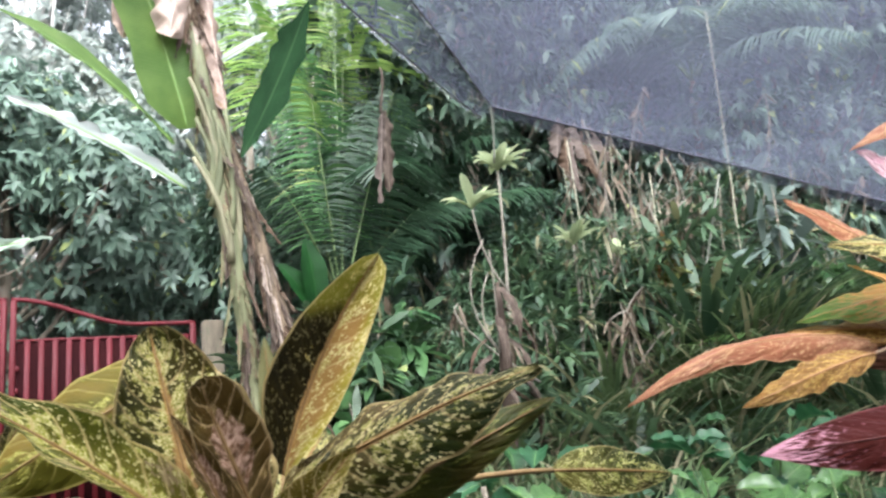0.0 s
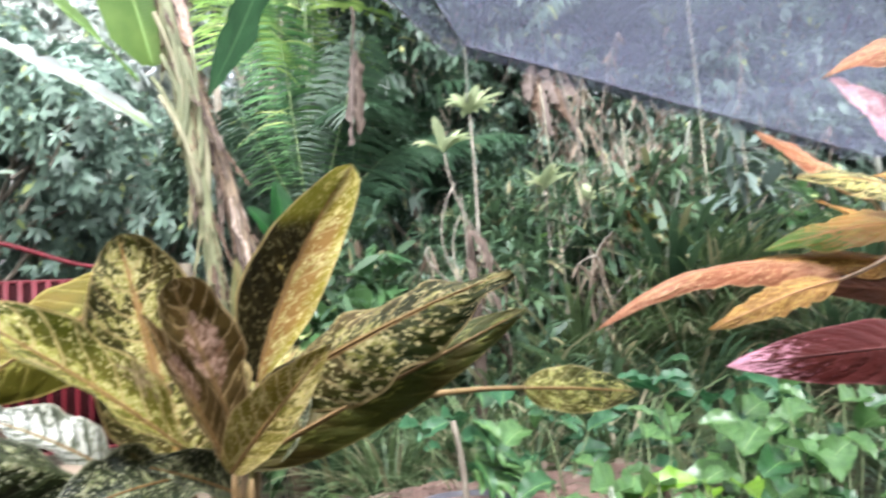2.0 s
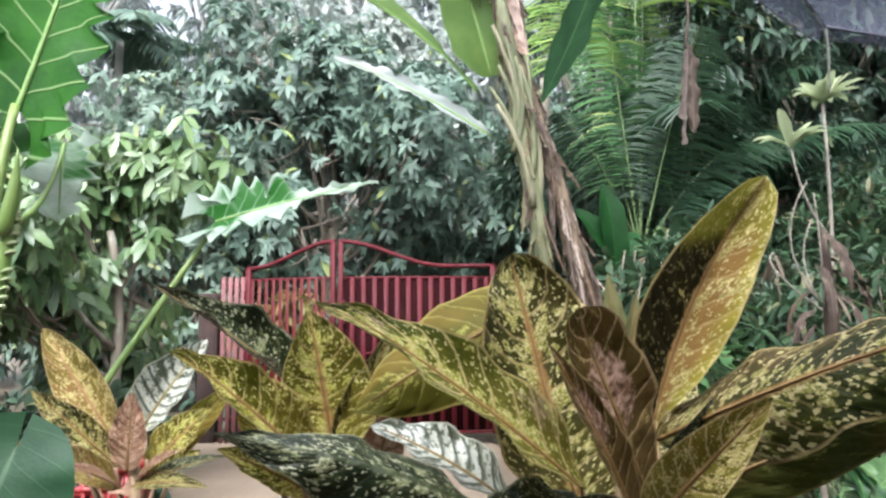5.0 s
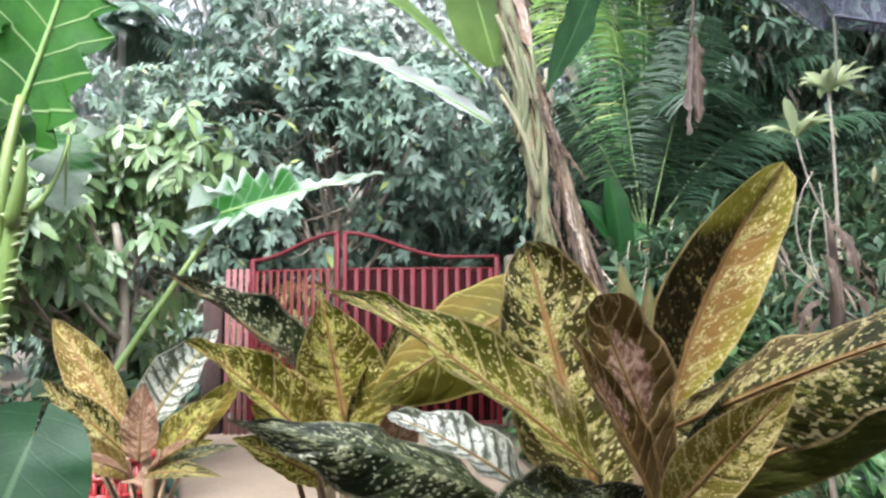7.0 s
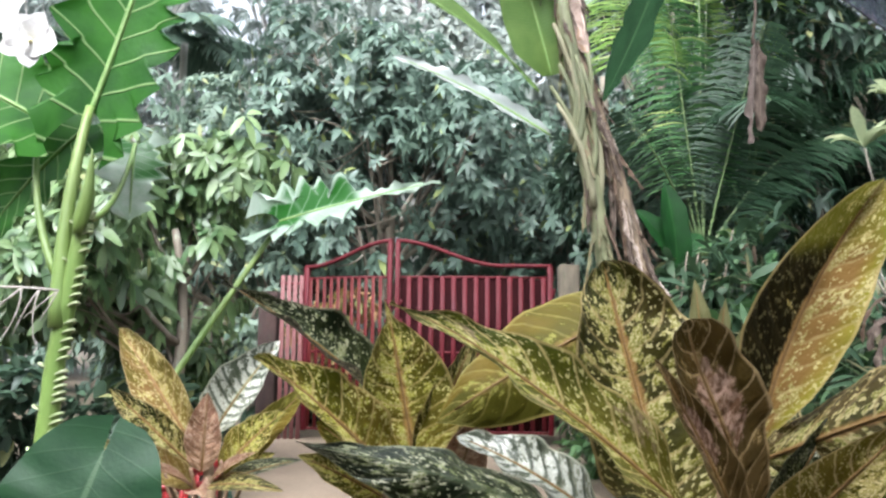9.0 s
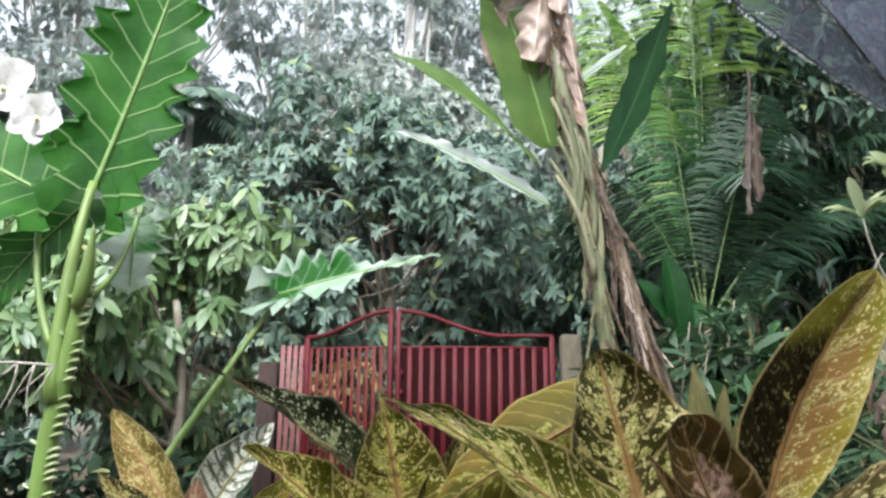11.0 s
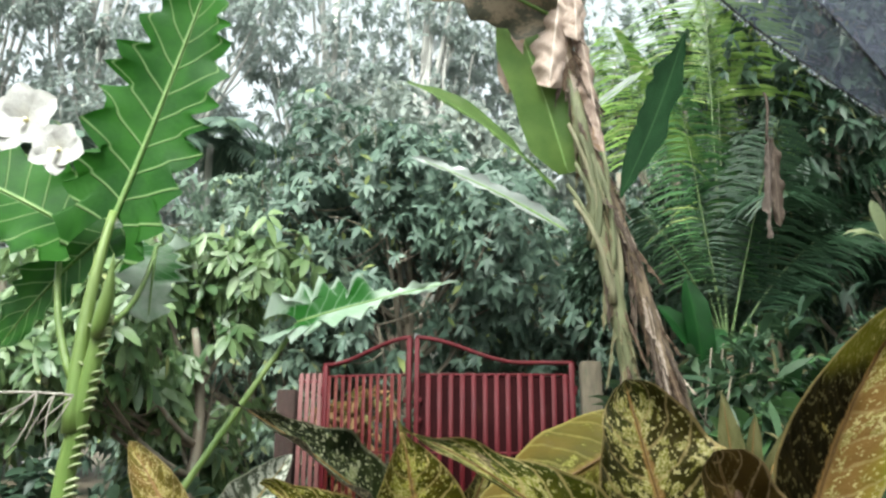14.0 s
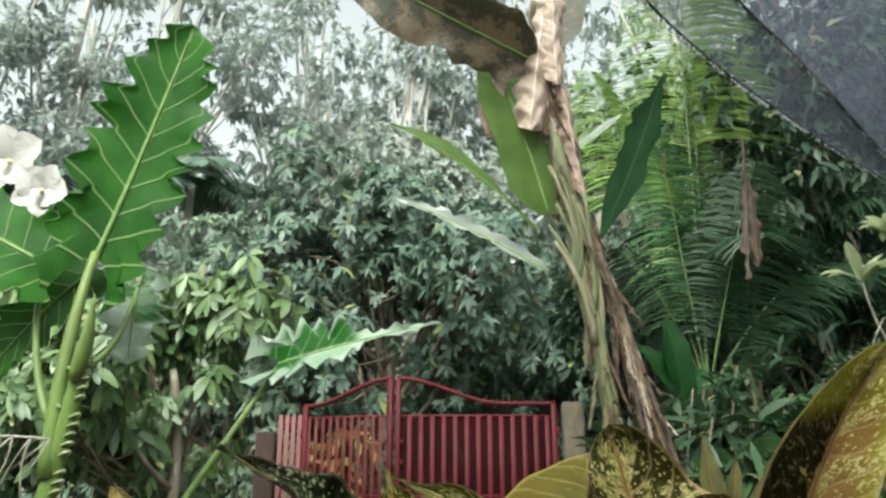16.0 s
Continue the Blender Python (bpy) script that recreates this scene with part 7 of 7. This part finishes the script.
leaf(B, "leaf", "splashed", (0.100, 1.0, 1.215), (-0.010, 0.95, 1.318), 0.058, (0.4, -0.9, 0.5), fold=0.35, arch=0.06, wave=0.10, twist=-0.33, seed=34, cup=0.5, nu=10, nv=34)
leaf(B, "leaf", "deep", (0.095, 1.05, 1.265), (-0.029, 0.987, 1.366), 0.055, (0.5, -0.7, 0.7), fold=0.35, arch=0.05, wave=0.14, twist=-0.02, seed=92, cup=0.6, drip=0.12, nu=10, nv=38, label="dark glossy leaf with a thin tip")
leaf(B, "leaf", "deep", (0.235, 0.84, 1.208), (0.069, 0.80, 1.266), 0.060, (0.15, -0.8, 0.6), None, fold=-0.35, arch=0.10, wave=0.14, twist=0.29, seed=49, cup=-0.45, drip=0.08, nu=10, nv=38, label="long dark drooping leaf with pale speckles")
leaf(B, "leaf", "silver", (0.256, 0.90, 1.203), (0.152, 0.93, 1.259), 0.052, (0.25, -0.6, 0.8), fold=0.2, arch=0.06, wave=0.10, twist=0.15, seed=54, cup=0.3, label="leaf with a wet white sky shine in its colour")
leaf(B, "leaf", "yellow", (0.10, 1.06, 1.20), (0.03, 1.02, 1.26), 0.055, (0.2, -1, 0.4), fold=0.3, wave=0.07, twist=-0.07, seed=73)
leaf(B, "leaf", "pink", (0.15, 1.02, 1.20), (0.17, 0.98, 1.27), 0.045, (0.1, -1, 0.4), fold=0.3, wave=0.07, twist=-0.04, seed=17)
leaf(B, "leaf", "deep", (0.14, 1.0, 1.19), (0.2, 0.9, 1.18), 0.06, (0, -0.8, 0.6), fold=0.3, arch=0.05, wave=0.07, twist=0.27, seed=12)

C = croton_plant((-0.16, 1.34), [(-0.16, 1.34, 1.17), (-0.17, 1.36, 1.2)], "small croton with yellow and pinkish leaves")
pot(-0.17, 1.50, 0.15, "clay pot holding a small croton")
leaf(C, "leaf", "bronze", (-0.180, 1.36, 1.185), (-0.304, 1.39, 1.346), 0.07, (0.1, -1, 0.2), fold=0.35, arch=0.04, wave=0.08, twist=-0.32, seed=63, cup=0.5, nu=10, nv=34, label="upright golden-brown leaf")
leaf(C, "leaf", "silver", (-0.172, 1.4, 1.205), (-0.086, 1.4, 1.33), 0.075, (0.0, -1, 0.45), fold=0.3, arch=0.06, wave=0.09, twist=-0.20, seed=86, cup=0.6, nu=10, nv=34, label="silvery leaf with wet shine in its colour and dark veins")
leaf(C, "leaf", "pink", (-0.165, 1.33, 1.165), (-0.155, 1.31, 1.265), 0.052, (0.05, -1, 0.3), fold=0.3, wave=0.07, twist=-0.04, seed=80, label="pinkish young leaf")
leaf(C, "leaf", "splashed", (-0.14, 1.33, 1.165), (-0.055, 1.30, 1.245), 0.06, (0, -1, 0.5), fold=0.3, arch=0.04, wave=0.07, twist=0.25, seed=53)
leaf(C, "leaf", "olive", (-0.18, 1.34, 1.17), (-0.275, 1.30, 1.27), 0.05, (0.3, -1, 0.3), fold=0.3, arch=0.04, wave=0.07, twist=0.01, seed=49)
leaf(C, "leaf", "yellow", (-0.13, 1.34, 1.17), (-0.03, 1.33, 1.275), 0.045, (0.2, -1, 0.4), fold=0.35, arch=0.04, wave=0.07, twist=0.05, seed=68)
leaf(C, "leaf", "pink", (-0.15, 1.32, 1.155), (-0.07, 1.22, 1.205), 0.022, (0, -0.8, 0.6), fold=0.4, arch=0.03)
leaf(C, "leaf", "deep", (-0.14, 1.31, 1.15), (-0.015, 1.2, 1.20), 0.028, (0, -0.8, 0.6), fold=0.4, arch=0.04)
leaf(C, "leaf", "olive", (-0.15, 1.31, 1.15), (-0.03, 1.18, 1.17), 0.03, (0, -0.8, 0.6), fold=0.4, arch=0.05)
leaf(C, "leaf", "pink", (-0.17, 1.31, 1.15), (-0.2, 1.2, 1.19), 0.03, (0, -0.8, 0.6), fold=0.4, arch=0.05)

leaf(C, "leaf", "bronze", (-0.17, 1.32, 1.15), (-0.27, 1.22, 1.215), 0.045, (0.2, -0.9, 0.5), fold=0.3, arch=0.05, wave=0.08, cup=0.3, seed=120)
leaf(C, "leaf", "splashed", (-0.13, 1.31, 1.15), (-0.055, 1.25, 1.20), 0.034, (0.1, -0.9, 0.5), fold=0.3, arch=0.05, wave=0.08, cup=0.3, seed=121)
leaf(C, "leaf", "pink", (-0.16, 1.30, 1.145), (-0.11, 1.17, 1.165), 0.034, (0, -0.8, 0.6), fold=0.35, arch=0.05, wave=0.06, seed=122)
leaf(B, "leaf", "splashed", (0.10, 1.02, 1.19), (0.02, 0.99, 1.235), 0.04, (0.2, -0.9, 0.5), fold=0.3, arch=0.06, wave=0.09, cup=0.3, seed=123)
# deep-toned fill leaves put the shadow inside the head into colour
leaf(A, "leaf", "deep", (0.345, 0.85, 1.20), (0.395, 0.84, 1.285), 0.045, (0.1, -1, 0.3), fold=0.4, arch=0.04, wave=0.08, cup=0.5, seed=125)
leaf(A, "leaf", "deep", (0.33, 0.82, 1.19), (0.26, 0.78, 1.225), 0.04, (0.2, -0.9, 0.5), fold=0.4, arch=0.05, wave=0.08, cup=0.4, seed=126)
for k in range(9):
    a = -2.6 + 0.65 * k
    part("leaf_stalk", Geo().tube(bow((-0.16, 1.34, 1.06), (-0.16 + 0.055 * np.sin(a), 1.32 - 0.05 * np.cos(a), 1.17 + 0.008 * (k % 3)), (0.012 * np.sin(a), 0, 0.01), 7), np.linspace(0.0035, 0.002, 7), 6), M["pink_stalk"], C)
stalks(B, (0.115, 1.04, 1.03), [(0.112, 1.03, 1.215), (0.12, 1.04, 1.22), (0.100, 1.0, 1.215), (0.095, 1.05, 1.265), (0.10, 1.06, 1.20)], 0.0062, "pale_stalk")
for k in range(8):
    a = -2.4 + 0.65 * k
    part("leaf_stalk", Geo().tube(bow((0.12, 1.05, 1.08), (0.115 + 0.05 * np.sin(a), 1.03 - 0.05 * np.cos(a), 1.21), (0.012 * np.sin(a), 0, 0.01), 7), np.linspace(0.004, 0.0022, 7), 6), M["pink_stalk"], B)

# ---- orange croton ----
D = croton_plant((1.50, 1.05), [(1.50, 1.05, 1.30), (1.48, 0.98, 1.36), (1.46, 0.95, 1.55)], "croton with orange, crimson and pink leaves", "orange croton")
pot(1.51, 1.05, 0.16, "clay pot holding an orange croton")
ragged = dict(torn=0.3, nu=14, nv=60, crumple=0.006)
leaf(D, "leaf", "orange", (1.34, 1.02, 1.328), (0.832, 1.0, 1.322), 0.072, (0.05, -0.6, 0.8), "rib_orange", fold=-0.35, arch=0.09, hook=-1.4, cup=-0.3, wave=0.035, twist=0.2, seed=3, label="long arching orange leaf with a drooping tip", **ragged)
leaf(D, "leaf", "rust", (1.20, 0.96, 1.330), (0.935, 0.95, 1.276), 0.054, (0.1, -0.8, 0.6), "rib_orange", fold=-0.3, arch=0.06, wave=0.04, twist=0.25, seed=6, **ragged)
leaf(D, "leaf", "rust", (1.56, 1.02, 1.335), (1.10, 1.02, 1.365), 0.085, (0.0, -0.75, 0.75), "rib_orange", fold=-0.3, arch=0.04, wave=0.035, twist=-0.1, seed=5, label="golden-orange leaf with wavy edges", **ragged)
# extra blade standing in for the golden-orange leaf's dark underside
leaf(D, "leaf", "crimson_dull", (1.56, 1.0, 1.285), (1.15, 1.0, 1.330), 0.062, (0.0, -0.9, 0.3), None, fold=-0.2, arch=0.04, wave=0.035, seed=16, label="added blade for the dark maroon underside of the orange leaf")
leaf(D, "leaf", "rust_green", (1.70, 1.02, 1.420), (1.125, 1.02, 1.380), 0.125, (0.0, -0.68, 0.75), "rib_orange", fold=-0.25, arch=0.05, wave=0.04, twist=-0.1, seed=12, label="broad orange leaf with a green tip", **ragged)
leaf(D, "leaf", "orange", (1.50, 1.1, 1.475), (1.229, 1.1, 1.582), 0.062, (0.2, -1, 0.5), "rib_orange", fold=-0.2, arch=0.02, wave=0.06, twist=0.2, seed=10, label="narrow salmon-orange leaf")
leaf(D, "leaf", "olive", (1.66, 1.10, 1.47), (1.29, 1.08, 1.505), 0.10, (0, -0.75, 0.7), fold=-0.3, arch=0.06, wave=0.05, twist=0.15, seed=13, label="yellow-green speckled leaf")
leaf(D, "leaf", "rust", (1.62, 0.99, 1.465), (1.36, 1.0, 1.492), 0.075, (0, -0.75, 0.7), "rib_orange", fold=-0.3, arch=0.06, wave=0.05, seed=17, **ragged)
leaf(D, "leaf", "crimson", (1.22, 0.79, 1.240), (0.748, 0.748, 1.249), 0.084, (0, -0.9, 0.45), "rib_red", fold=-0.3, arch=0.025, wave=0.05, twist=0.15, seed=7, label="dark crimson leaf with a pink streaked tip")
leaf(D, "leaf", "rose", (1.325, 0.87, 1.455), (1.106, 0.87, 1.585), 0.095, (0.2, -1, 0.15), "rib_rose", fold=0.15, arch=0.02, crumple=0.010, wave=0.035, nu=14, nv=60, torn=0.2, seed=8, label="pale pink crinkled leaf")
leaf(D, "leaf", "orange", (1.47, 0.9, 1.60), (1.118, 0.89, 1.592), 0.085, (-0.1, -0.85, 0.5), "rib_orange", fold=-0.3, arch=0.22, wave=0.05, twist=-0.2, seed=9, label="arching salmon-orange leaf", **ragged)
leaf(D, "leaf", "orange", (1.50, 0.92, 1.44), (1.46, 0.87, 1.60), 0.085, (-0.2, -1, 0.2), "rib_orange", fold=0.2, wave=0.035, twist=0.2, seed=14)
leaf(D, "leaf", "rose", (1.45, 0.92, 1.22), (1.22, 0.88, 1.185), 0.06, (0, -1, 0.4), "rib_rose", fold=0.2, arch=0.05, wave=0.035, seed=15)
leaf(D, "leaf", "rust", (1.50, 1.05, 1.36), (1.55, 1.25, 1.50), 0.08, (0, -0.9, 0.5), "rib_orange", fold=0.3, arch=0.05, wave=0.035, seed=18)
for k, e in enumerate([(1.34, 1.02, 1.328), (1.56, 1.02, 1.335), (1.66, 1.02, 1.425), (1.50, 1.1, 1.475), (1.325, 0.87, 1.455), (1.47, 0.9, 1.60), (1.22, 0.79, 1.240), (1.20, 0.96, 1.330)]):
    part("leaf_stalk", Geo().tube(bow((1.49, 1.0, 1.22 + 0.03 * k), e, (0.02, 0, -0.01), 8), np.linspace(0.005, 0.0025, 8), 7), M["pink_stalk"], D)


# ---- red basket ----
def basket(x, y, z, r, label):
    ob = thing("red_basket", (x, y, 0), label, "basket")
    a = np.linspace(0, 2 * np.pi, 25)
    for k in range(7):
        zz = z - 0.16 + 0.027 * k
        ring = np.stack([x + np.cos(a) * r * (0.8 + 0.03 * k), y + np.sin(a) * r * (0.8 + 0.03 * k), 0 * a + zz], -1)
        part("hoop", Geo().tube(ring, 0.005 if k < 6 else 0.009, 6), M["red_plastic"], ob)
    for t in a[:-1]:
        part("rib", Geo().tube([(x + np.cos(t) * r * 0.8, y + np.sin(t) * r * 0.8, z - 0.16), (x + np.cos(t) * r * 0.98, y + np.sin(t) * r * 0.98, z)], 0.004, 5), M["red_plastic"], ob)
    part("stand", Geo().tube([(x, y, -0.01), (x, y, z - 0.165)], 0.03, 8), M["bark"], ob)


basket(-0.30, 1.62, 1.13, 0.075, "red plastic lattice basket behind the croton")
